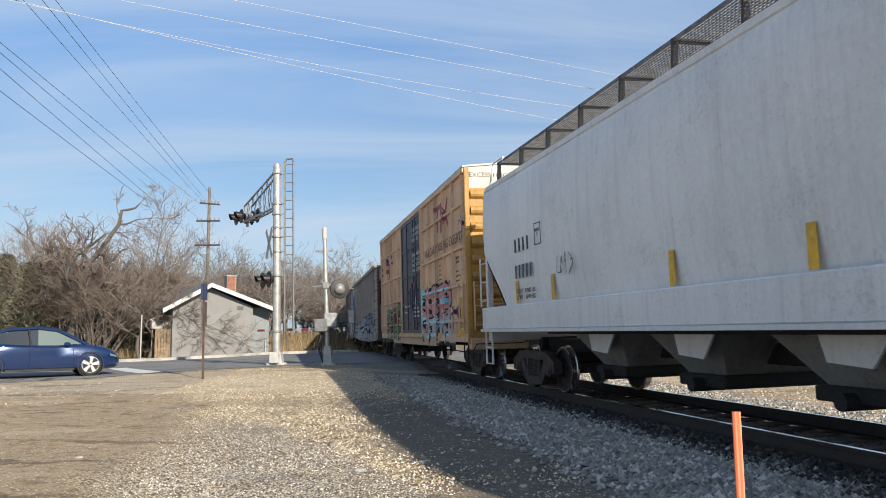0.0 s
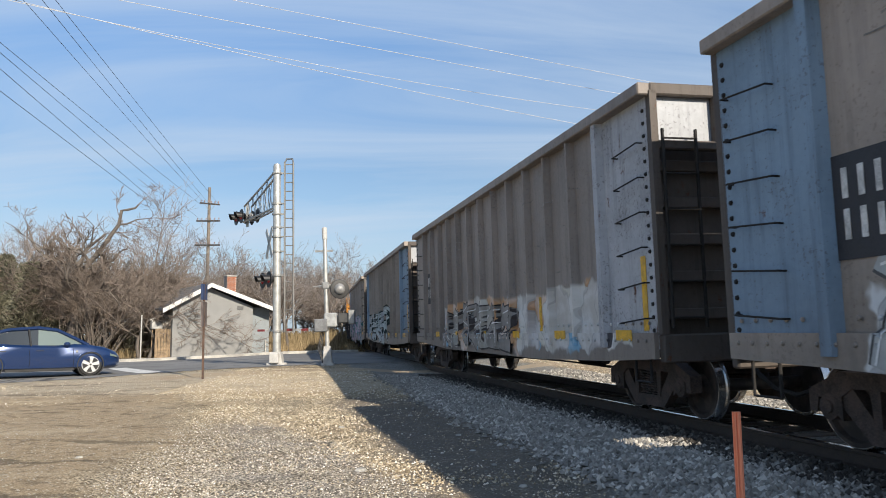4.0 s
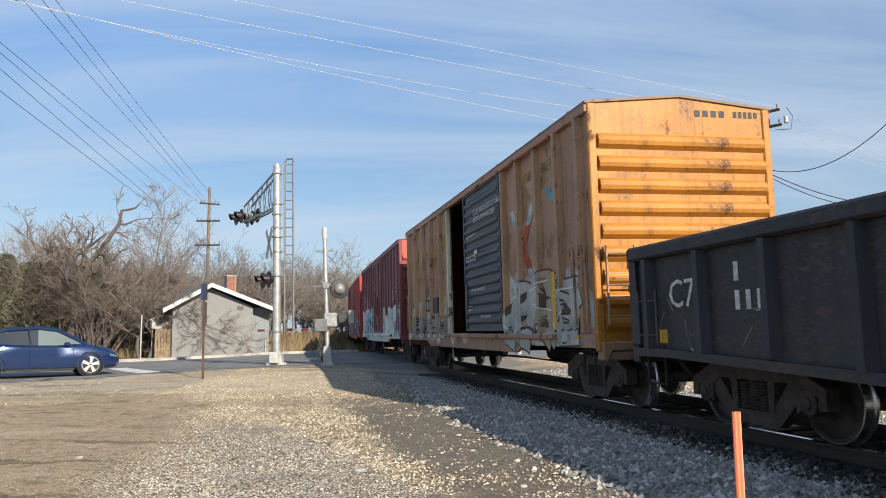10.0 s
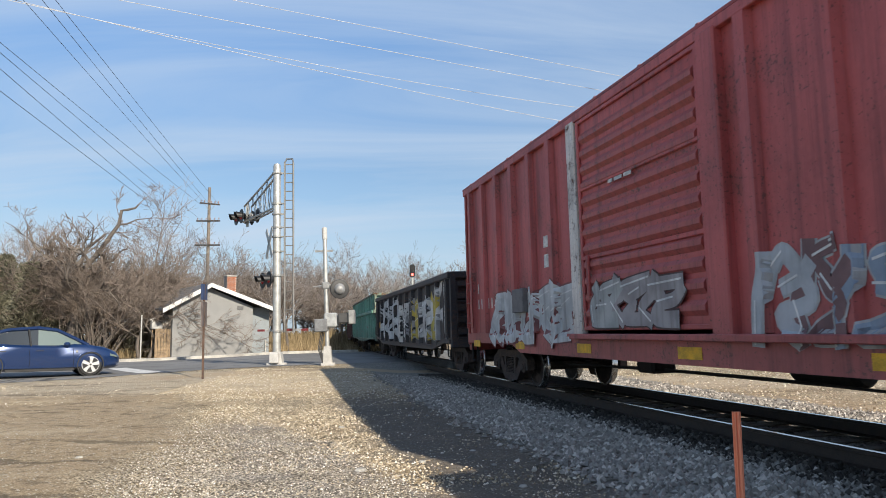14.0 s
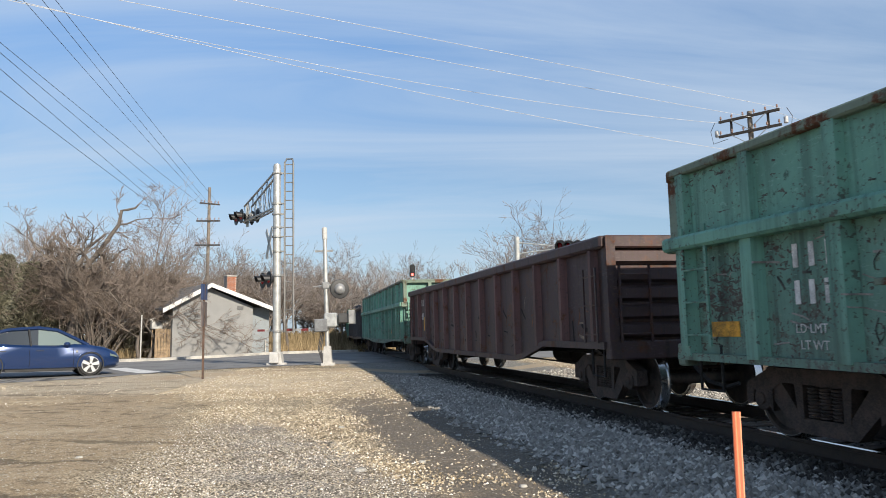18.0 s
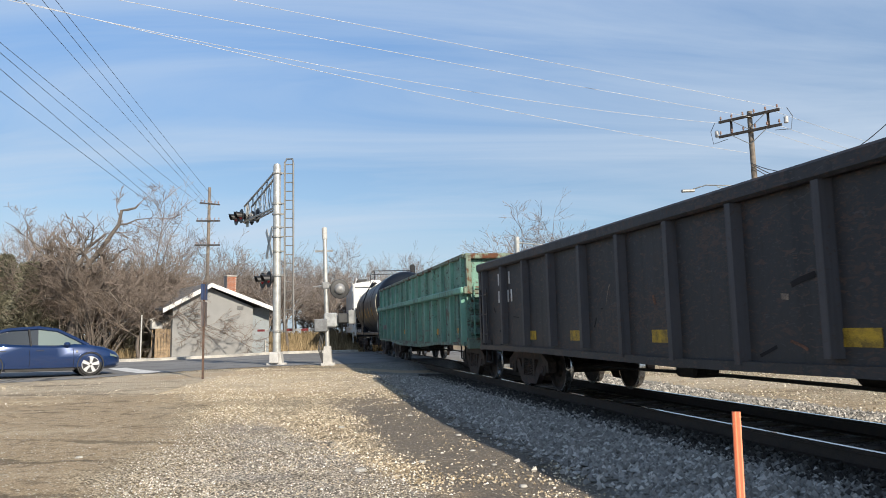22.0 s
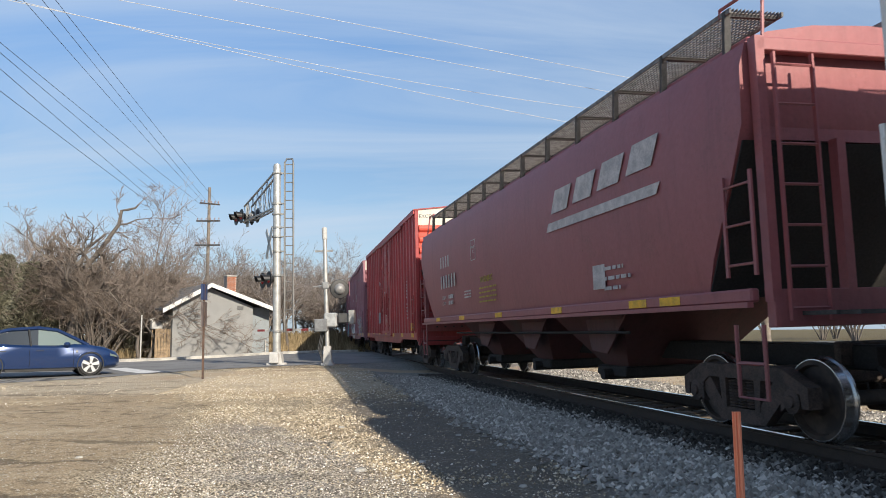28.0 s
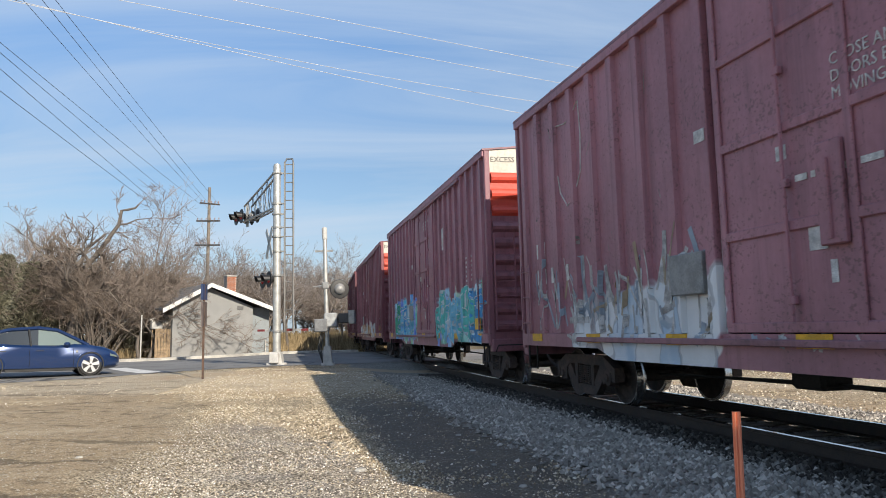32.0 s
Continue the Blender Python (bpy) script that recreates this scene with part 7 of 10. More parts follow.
# ---- I: orange box car, sliding door half open ----
def orange_boxcar(q0, q1):
    side = paint("orange_brown", (0.185, 0.104, 0.066), 5.2, 0.45, 0.42, 0.6, 0.6, 0.2, (-7.5, 7.4, 1.0, 2.15, -0.5, SPRAY_DUST), 0.3, (0.26, 0.16, 0.055))
    end = paint("orange_end", (0.335, 0.132, 0.009), 5.9, 0.35, 0.42, 0.5, 0.6, 0.05)
    door = paint("charcoal_door", (0.022, 0.026, 0.034), 5.5, 0.2, 0.05, 0.5, 0.2, 0.05)
    post = paint("orange_post", (0.195, 0.112, 0.058), 6.2, 0.45, 0.45, 0.6, 0.6, 0.2)
    car, L = new_car("boxcar", "orange-brown boxcar with peeling paint and a half-open charcoal door", "boxcar", q0, q1)
    box_shell(car, L, 4.55, side, end, paint("rusty_roof", (0.11, 0.07, 0.045), 6.6, 0.4, 0.4, 0.6, 0.3, 0), end, 10, 0.5, [(-1.45, 3.3)])
    xs = [-7.3, -6.1, -4.9, -3.7, -2.5, -1.55, 3.45, 4.4, 5.4, 6.4, 7.3]
    post_row(car, xs, 1.12, 4.41, post, w=0.20, d=0.10)
    d = rib_door(car, 0.35, 3.3, 1.16, 4.40, door)
    inner = plain("car_inside", (0.30, 0.30, 0.31), 0.9, 0, 0.3)
    m = Mesh()
    m.box(-7.2, 7.2, 1.40, 1.455, 1.04, 4.5)
    part("inner_wall", m, inner, car, "dark lining seen through the open door")
    m = Mesh()
    m.box(-1.54, -1.45, -1.60, -1.46, 1.05, 4.45, 0.01)
    part("door_post", m, paint("pale_post", (0.42, 0.36, 0.26), 7.7, 0.4, 0.4), car)
    m = Mesh()
    m.box(-1.6, 6.2, -1.66, -1.56, 1.02, 1.10, 0.01)
    m.box(-1.6, 6.2, -1.64, -1.58, 4.38, 4.44, 0.01)
    part("door_track", m, paint("rust_track", (0.20, 0.09, 0.05), 7.1, 0.4, 0.6), car)
    words(d, "CLOSE AND LOCK DOORS\nBEFORE MOVING CAR", 1.32, 3.80, 0.17, M_WHITE, -1.607)
    words(d, "SECURITY DEVICE ONLY", 0.62, 3.33, 0.085, M_WHITE, -1.607)
    words(d, "SECURE BOTH HASPS\nBEFORE MOVING CAR", 0.62, 2.85, 0.085, M_WHITE, -1.607)
    words(d, "STANDARD CAR SEAL ONLY", 0.95, 2.06, 0.095, M_WHITE, -1.607)
    words(d, "FORK TRUCK PUSH", 1.72, 1.45, 0.09, M_WHITE, -1.607)
    decal(d, "white_tape", 1.32, 1.58, 2.9, 3.0, M_WHITE, -1.606)
    bars(d, 0.7, 1.72, [(0.3, 0.03, 0.0), (0.4, 0.03, 0.08)], M_WHITE, -1.607)
    marks(car, -5.4, 2.2, [(4, 0.28, 0.2, 0.12, 0.0)], M_BLACKMARK)
    decal(car, "number_panel", -5.45, -4.1, 1.76, 2.12, M_BLACKMARK, -1.508)
    marks(car, -5.38, 1.82, [(5, 0.24, 0.15, 0.1, 0.0)], M_WHITE, -1.514)
    m = Mesh()
    m.box(-3.3, -2.65, -1.62, -1.5, 1.68, 2.12, 0.015)
    part("route_board", m, M_BLACKMARK, car, "dark route board in a bent frame")
    decal(car, "plate_panel", -3.05, -2.68, 2.35, 2.72, plain("cream_panel", (0.48, 0.36, 0.12), 0.6), -1.506)
    words(car, "PLATE\n    C", -3.02, 2.57, 0.11, M_BLACKMARK, -1.513)
    yel = plain("logo_yellow", (0.33, 0.21, 0.06), 0.7, 0, 0.45, 5)
    for x, z, w, h, sk in ((-6.9, 3.2, 0.9, 0.5, 0.35), (-5.7, 2.75, 0.8, 0.45, 0.3), (-5.3, 3.3, 0.35, 1.0, 0.2), (-4.2, 3.0, 0.9, 0.5, 0.4), (-3.0, 3.35, 0.8, 0.4, 0.3), (4.6, 3.9, 0.6, 0.18, 0), (5.6, 3.9, 0.7, 0.18, 0)):
        decal(car, "logo_stroke", x, x + w, z, z + h, yel, -1.506, "worn plain yellow logo stroke", sk)
    face = relief(xs, 0.20, 0.10, sill=1.11, sill_y=-1.562)
    spray_piece(car, face, -7.0, -1.8, 1.0, 1.65, 12, [(0.40, 0.37, 0.32), (0.34, 0.38, 0.38), (0.44, 0.42, 0.38)], (0.10, 0.075, 0.06), 161, 0.11, 0.015, None)
    spray_piece(car, face, 3.7, 7.0, 1.0, 2.0, 3, [(0.46, 0.47, 0.44), (0.40, 0.34, 0.24)], (0.10, 0.07, 0.05), 162, 0.18, 0.03)
    sil, aqua = plain("spray_silver", (0.42, 0.46, 0.45), 0.6, 0, 0.3, 5), plain("spray_cyan", (0.06, 0.42, 0.60), 0.6, 0, 0.3, 5)
    red = plain("spray_orange", (0.50, 0.09, 0.03), 0.7, 0, 0.4, 5)
    for k in (-1, 1):
        decal(car, "spray_stroke", 4.35 - k * 0.45, 4.62 - k * 0.45, 2.1, 3.3, red, -1.507, "sprayed orange cross", 0.9 * k)
        decal(car, "spray_stroke", 4.35 - k * 0.6, 4.62 - k * 0.6, 1.95, 2.3, sil, -1.509, "sprayed silver cross", 0.28 * k)
        decal(car, "spray_stroke", 4.35 + k * 0.33, 4.62 + k * 0.33, 3.1, 3.5, sil, -1.509, "sprayed silver cross", 0.3 * k)
    decal(car, "spray_stroke", 6.0, 6.2, 3.35, 3.6, aqua, -1.509, "cyan sprayed arrow", -0.25)
    decal(car, "spray_stroke", 6.0, 6.2, 3.35, 3.85, aqua, -1.511, "cyan sprayed arrow", 0.3)
    m = Mesh()
    for i in range(4):
        m.box(L + 0.002, L + 0.006, 0.25 + i * 0.14, 0.34 + i * 0.14, 4.40, 4.50)
    for i in range(5):
        m.box(L + 0.002, L + 0.006, 0.92 + i * 0.09, 0.98 + i * 0.09, 4.40, 4.50)
    part("end_marks", m, M_BLACKMARK, car)
    decal(car, "reflector", 5.9, 6.04, 1.15, 2.15, M_YELLOW, -1.511, "upright yellow strip")
    decal(car, "reflector", -7.15, -7.05, 1.3, 2.0, M_YELLOW, -1.511, "upright yellow strip")
    box_fittings(car, L, 4.55, post, low=1.2, rungs=3)
    reflectors(car, L, 5, 0.99, 0.4, 0.1, skip=(2,))


# ---- J: maroon box car; K: red box car ----
def maroon_boxcar(q0, q1):
    side = paint("maroon_paint", (0.094, 0.021, 0.029), 8.1, 0.12, 0.06, 0.5, 0.3, 0.2, [(-7.7, -1.4, 0.5, 2.35, 0.8, SPRAY_ROSE), (-6.3, -1.4, 0.5, 2.25, -0.5, SPRAY_AQUA), (2.2, 7.8, 0.5, 2.1, -0.5, SPRAY_PALE)], 0.12, (0.13, 0.05, 0.055))
    tag2 = paint("maroon_sill", (0.12, 0.030, 0.034), 8.6, 0.2, 0.15, 0.5, 0.3, 0.3, (-7.6, 7.6, 0.5, 1.9, 0.95, SPRAY_PALE))
    end = paint("maroon_end", (0.14, 0.028, 0.03), 8.8, 0.15, 0.1, 0.5, 0.3, 0.1)
    # sun on the end's upper part, put into a brighter red
    top = paint("red_end_top", (0.34, 0.055, 0.03), 8.9, 0.1, 0.1, 0.5, 0.2, 0)
    car, L = new_car("boxcar", "dark maroon boxcar with aqua and pink sprayed lettering low down", "boxcar", q0, q1)
    box_shell(car, L, 4.55, side, end, end, top, 9, 0.75, [(-1.3, 2.05)], tagged_side=tag2)
    xs = [-7.2, -6.3, -5.35, -4.4, -3.45, -2.5, -1.6, 2.35, 3.3, 4.25, 5.2, 6.15, 7.1]
    post_row(car, xs, 1.12, 4.41, side, w=0.22, d=0.055)
    d = plug_door(car, -1.3, 2.05, 1.12, 4.40, end)
    m = Mesh()
    m.box(-1.6, 5.4, -1.64, -1.56, 0.99, 1.06, 0.01)
    part("door_track", m, tag2, car)
    face = relief(xs, 0.22, 0.055, sill=1.11, sill_y=-1.562)
    spray_piece(car, face, -6.0, -1.6, 1.0, 2.15, 5, [(0.30, 0.56, 0.60), (0.46, 0.62, 0.62), (0.58, 0.46, 0.48)], (0.12, 0.13, 0.15), 121, 0.19, 0.035)
    spray_piece(car, face, 6.3, 7.5, 1.05, 1.75, 2, [(0.30, 0.52, 0.54), (0.48, 0.56, 0.53)], (0.25, 0.36, 0.36), 122, 0.15, 0.02)
    scrawl(car, face, -6.75, 3.0, 0.5, M_CHALK, 21, 5, 0.012)
    scrawl(car, face, 6.6, 2.25, 0.22, M_WHITE, 22, 3, 0.014)
    scuffs(car, face, L, 2.4, 4.2, 50, M_DUSTMARK, 23, 0.95)
    marks(car, -6.95, 2.2, [(3, 0.72, 0.45, 0.40, 0.0)], M_WHITE, -1.506, "logo_bars", "large white plain bars")
    marks(car, -6.7, 1.52, [(6, 0.32, 0.2, 0.12, 0.0)], M_WHITE, -1.506)
    bars(car, -6.6, 1.3, [(0.9, 0.07, 0.0), (0.9, 0.07, 0.2)], M_WHITE)
    bars(car, 5.3, 2.75, [(0.3, 0.05, 0.1 * k) for k in range(4)], M_WHITE)
    bars(car, 6.2, 2.85, [(0.4, 0.06, 0.0), (0.4, 0.06, 0.15)], M_WHITE)
    m = Mesh()
    for a, b, c, e in ((-0.2, 0.2, 0.24, 0.26), (-0.2, 0.2, -0.26, -0.24), (-0.2, -0.18, -0.24, 0.24), (0.18, 0.2, -0.24, 0.24)):
        m.box(-4.0 + a, -4.0 + b, -1.511, -1.506, 2.65 + c, 2.65 + e)
    part("plate_border", m, M_WHITE, car)
    words(car, "PLATE\n    E", -4.15, 2.68, 0.10, M_WHITE, -1.508)
    words(d, "CLOSE AND LOCK\nDOORS BEFORE\nMOVING CAR", -1.05, 3.3, 0.1, M_WHITE, -1.549)
    for x in (-6.85, -4.2, -2.4, 2.6, 5.0, 6.9):
        decal(car, "reflector", x, x + 0.13, 1.2, 1.9, M_YELLOW, -1.507, "upright yellow strip")
    m = Mesh()
    m.box(4.9, 5.4, -1.6, -1.5, 1.65, 2.0, 0.015)
    part("card_board", m, side, car)
    box_fittings(car, L, 4.55, end, low=1.2)


def red_boxcar(q0, q1):
    side = paint("red_oxide", (0.212, 0.043, 0.041), 9.3, 0.5, 0.16, 0.55, 0.55, 0.25, worn=0.45)
    door = paint("red_door", (0.20, 0.036, 0.034), 9.6, 0.35, 0.16, 0.55, 0.6, 0.2, worn=0.55)
    end = paint("red_end", (0.24, 0.035, 0.03), 9.8, 0.1, 0.1, 0.5, 0.2, 0.1)
    # brighter copy of the end's red for the stretch the sun reaches
    top = paint("orange_red_top", (0.42, 0.075, 0.036), 9.9, 0.08, 0.08, 0.5, 0.2, 0)
    car, L = new_car("boxcar", "faded red boxcar with ribbed sliding door and sprayed lettering", "boxcar", q0, q1)
    box_shell(car, L, 4.52, side, end, end, top, 9, 0.75, [(-1.7, 2.1)])
    xs = [-7.6, -6.6, -5.6, -4.6, -3.6, -2.6, 2.75, 3.9, 5.0, 6.1, 7.2]
    post_row(car, xs, 1.12, 4.38, side, w=0.24, d=0.09)
    d = rib_door(car, -1.35, 2.0, 1.16, 4.36, door, 12)
    m = Mesh()
    m.box(-1.75, -1.45, -1.60, -1.47, 1.06, 4.42, 0.02)
    part("door_post", m, paint("bare_post", (0.36, 0.33, 0.30), 9.2, 0.6, 0.5), car, "scraped grey door post")
    m = Mesh()
    m.box(2.0, 2.35, -1.62, -1.47, 1.06, 4.42, 0.02)
    part("door_post", m, side, car)
    m = Mesh()
    m.box(-1.8, 6.0, -1.66, -1.56, 1.03, 1.11, 0.01)
    part("door_track", m, side, car)
    face = relief(xs, 0.24, 0.09, sill=1.11, sill_y=-1.562)
    spray_piece(car, face, -6.0, -2.0, 1.0, 1.85, 5, [(0.56, 0.57, 0.57), (0.48, 0.54, 0.58)], (0.24, 0.10, 0.10), 131, 0.20, 0.03)
    spray_piece(car, face, 2.7, 7.3, 1.0, 1.95, 8, [(0.10, 0.085, 0.09), (0.30, 0.37, 0.46), (0.22, 0.13, 0.13), (0.46, 0.48, 0.50)], (0.46, 0.46, 0.46), 132, 0.13, 0.022)
    spray_piece(d, lambda x, z: -1.607, -1.0, 1.3, 1.25, 1.85, 3, [(0.42, 0.43, 0.42), (0.36, 0.33, 0.33)], (0.10, 0.06, 0.06), 133, 0.12, 0.02)
    marks(car, -7.3, 2.0, [(2, 0.22, 0.13, 0.5, 0.0), (5, 0.22, 0.13, 0.12, 0.35)], M_WHITE)
    bars(d, -0.3, 3.2, [(0.7, 0.05, 0.0)], M_WHITE, -1.607)
    decal(car, "placard", -3.1, -2.85, 2.6, 2.8, M_WHITE, -1.506)
    decal(car, "placard", -3.1, -2.85, 2.25, 2.48, M_WHITE, -1.506)
    m = Mesh()
    m.box(-4.6, -4.0, -1.62, -1.5, 1.5, 1.95, 0.015)
    part("route_board", m, plain("board_grey", (0.16, 0.15, 0.15), 0.7), car)
    box_fittings(car, L, 4.52, end, low=1.2)
    reflectors(car, L, 6, 0.82, 0.5, 0.14)


# ---- R: black tank car ----
def tank_car(q0, q1):
    g = Nodes("tank_black")
    film = g.noise(1.2, None, 6, 0.6)
    c = g.mix(g.step(film, 0.35, 0.7), (0.0035, 0.0065, 0.0125), (0.0065, 0.0105, 0.0175))
    c = g.mix(g.math("MULTIPLY", g.step(g.noise(3.0, g.mapped((2.4, 2.4, 0.2)), 5), 0.52, 0.75), 0.35), c, (0.020, 0.020, 0.022))
    g.bump(film, 0.12, 0.02)
    shell = g.done(c, g.step(film, 0.3, 0.7, 0.36, 0.5), 0, 0.32)
    car, L = new_car("tank_car", "glossy black tank car with yellow stripes and a top platform", "tank car", q0, q1)
    R, ZC, T = 1.50, 2.54, L - 0.08
    prof = [(0.0, -T)]
    for i in range(1, 9):
        a = math.pi / 2 * i / 8
        prof.append((R * math.sin(a), -T + 0.75 * (1 - math.cos(a))))
    prof += [(R, -T + 0.8), (R, -4.1), (R + 0.012, -4.09), (R + 0.012, -3.95), (R, -3.94), (R, 3.94), (R + 0.012, 3.95), (R + 0.012, 4.09), (R, 4.1), (R, T - 0.8)]
    for i in range(8, 0, -1):
        a = math.pi / 2 * i / 8
        prof.append((R * math.sin(a), T - 0.75 * (1 - math.cos(a))))
    prof.append((0.0, T))
    m = Mesh()
    m.lathe([(max(r, 0.001), h) for r, h in prof], "x", 56, (0, 0, ZC))
    part("tank_shell", m, shell, car, smooth_it=True)
    for s in (-1, 1):
        m = Mesh()
        m.box(-L, L, *sorted((s * 1.36, s * 1.46)), 1.02, 1.16, 0.015)
        part("side_sill", m, shell, car)
        for e in (-1, 1):
            m = Mesh()
            lo, hi = sorted((e * (L - 2.7), e * (L - 0.7)))
            m.prism([(lo, 1.1), (hi, 1.1), (hi - 0.2, 1.75), (lo + 0.2, 1.75)], "y", *sorted((s * 0.9, s * 1.2)))
            part("saddle", m, shell, car)
            m = Mesh()
            lo, hi = sorted((e * (L - 0.08), e * (L + 0.06)))
            m.box(lo, hi, -1.46, 1.46, 0.86, 1.16, 0.02)
            if s < 0:
                part("end_sill", m, shell, car)
                rod(car, "end_railing", [(e * (L - 0.15), -1.42, 1.1), (e * (L - 0.15), -1.42, 2.28), (e * (L - 0.25), -1.38, 2.34), (e * (L - 0.25), 1.38, 2.34), (e * (L - 0.15), 1.42, 2.28), (e * (L - 0.15), 1.42, 1.1)], 0.022, shell)
                step_iron(car, e * (L - 0.35), -1.42, shell)
                m = Mesh()
                lo, hi = sorted((e * (L - 0.9), e * L))
                for i in range(7):
                    m.box(lo, hi, -1.36 + i * 0.42, -1.30 + i * 0.42, 1.13, 1.16)
                tagged(part("end_walkway", m, M_UNDER, car), kind="stuff")
    # the platform over the middle with its rails and manway
    m = Mesh()
    for i in range(9):
        m.box(-1.25, 1.25, -0.95 + i * 0.225, -0.86 + i * 0.225, ZC + R - 0.22, ZC + R - 0.18)
    m.box(-1.3, 1.3, -1.02, -0.96, ZC + R - 0.30, ZC + R - 0.14)
    m.box(-1.3, 1.3, 0.96, 1.02, ZC + R - 0.30, ZC + R - 0.14)
    tagged(part("platform", m, M_UNDER, car), kind="stuff")
    zp = ZC + R
    for y in (-1.0, 1.0):
        rod(car, "platform_rail", [(-1.25, y, zp - 0.05), (-1.25, y, zp + 0.42), (-1.1, y, zp + 0.52), (1.1, y, zp + 0.52), (1.25, y, zp + 0.42), (1.25, y, zp - 0.05)], 0.024, shell)
        rod(car, "platform_rail", [(-1.25, y, zp + 0.18), (1.25, y, zp + 0.18)], 0.018, shell)
    for x in (-1.25, 1.25):
        rod(car, "platform_rail", [(x, -0.95, zp + 0.48), (x, 0.95, zp + 0.48)], 0.022, shell)
    m = Mesh()
    m.lathe([(0.30, zp - 0.1), (0.30, zp + 0.06), (0.33, zp + 0.07), (0.33, zp + 0.11), (0.0, zp + 0.13)], "z", 20)
    part("manway", m, shell, car)
    for x, k in ((0.75, 0.09), (-0.75, 0.08)):
        m = Mesh()
        m.lathe([(k * 0.7, zp - 0.05), (k * 0.7, zp + 0.14), (k, zp + 0.15), (k, zp + 0.20), (0, zp + 0.21)], "z", 10, (x, 0.2, 0))
        part("relief_valve", m, plain("valve_red", (0.35, 0.05, 0.03), 0.5) if x > 0 else M_UNDER, car)
    ladder(car, shell, -0.30, 0.16, -1.56, -1.56, [0.65 + 0.42 * i for i in range(6)])
    rod(car, "ladder_stay", [(-0.30, -1.56, 2.8), (-0.30, -1.3, 3.5), (-0.3, -0.95, zp)], 0.02, shell)
    rod(car, "ladder_stay", [(0.16, -1.56, 2.8), (0.16, -1.3, 3.5), (0.16, -0.95, zp)], 0.02, shell)
    m = Mesh()
    m.lathe([(0.14, 0.75), (0.14, 1.2), (0.2, 1.2)], "z", 12, (1.6, 0, 0))
    m.box(1.4, 1.8, -0.2, 0.2, 0.62, 0.8, 0.02)
    part("bottom_outlet", m, M_UNDER, car)
    for x in (1.15, 2.0):
        m = Mesh()
        m.lathe([(0.06, 0.45), (0.06, 1.1)], "z", 8, (x, -0.5, 0))
        m.lathe([(0.10, 0.42), (0.10, 0.5)], "z", 8, (x, -0.5, 0))
        part("steam_pipe", m, M_UNDER, car)
    rod(car, "brake_pipe", [(-4.5, -1.2, 0.92), (4.5, -1.2, 0.92)], 0.025, M_UNDER)

    def patch(nm, x0, x1, a0, a1, mat, lab=""):
        q = Mesh()
        n = 8
        vs = []
        for i in range(n + 1):
            a = radians(a0 + (a1 - a0) * i / n)
            for x, r in ((x0, R + 0.006), (x1, R + 0.006), (x1, R - 0.01), (x0, R - 0.01)):
                vs.append((x, -r * math.cos(a), ZC + r * math.sin(a)))
        q.add(vs, [(i * 4 + j, i * 4 + (j + 1) % 4, i * 4 + 4 + (j + 1) % 4, i * 4 + 4 + j) for i in range(n) for j in range(4)])
        part(nm, q, mat, car, lab)
    for x in (-6.3, -4.05, -2.1, 0.05, 2.2, 4.2):
        patch("reflector", x, x + 0.11, -23, -3, M_YELLOW, "upright yellow strip")
    patch("reflector", 6.72, 6.80, -30, 16, plain("pale_strip", (0.50, 0.47, 0.36), 0.5), "narrow pale upright strip")
    dull = plain("data_plate", (0.14, 0.12, 0.07), 0.6, 0, 0.3, 8)
    patch("data_panel", 4.0, 4.75, -40, -25, dull)
    patch("data_panel", 5.6, 6.55, -12, 14, plain("grey_plate", (0.09, 0.095, 0.10), 0.6, 0, 0.3, 8))
    patch("data_panel", 0.0, 0.35, -36, -24, dull)
    m = Mesh()
    m.prism([(6.26, 1.20), (6.48, 1.46), (6.26, 1.72), (6.04, 1.46)], "y", -1.36, -1.345)
    part("hazard_placard", m, M_WHITE, car, "white diamond hazard placard")
    for i in range(4):
        patch("stencil_marks", -5.1 + i * 0.28, -4.92 + i * 0.28, -18, -10, M_BLACKMARK if i < 0 else plain("grey_marks", (0.22, 0.22, 0.22), 0.6))


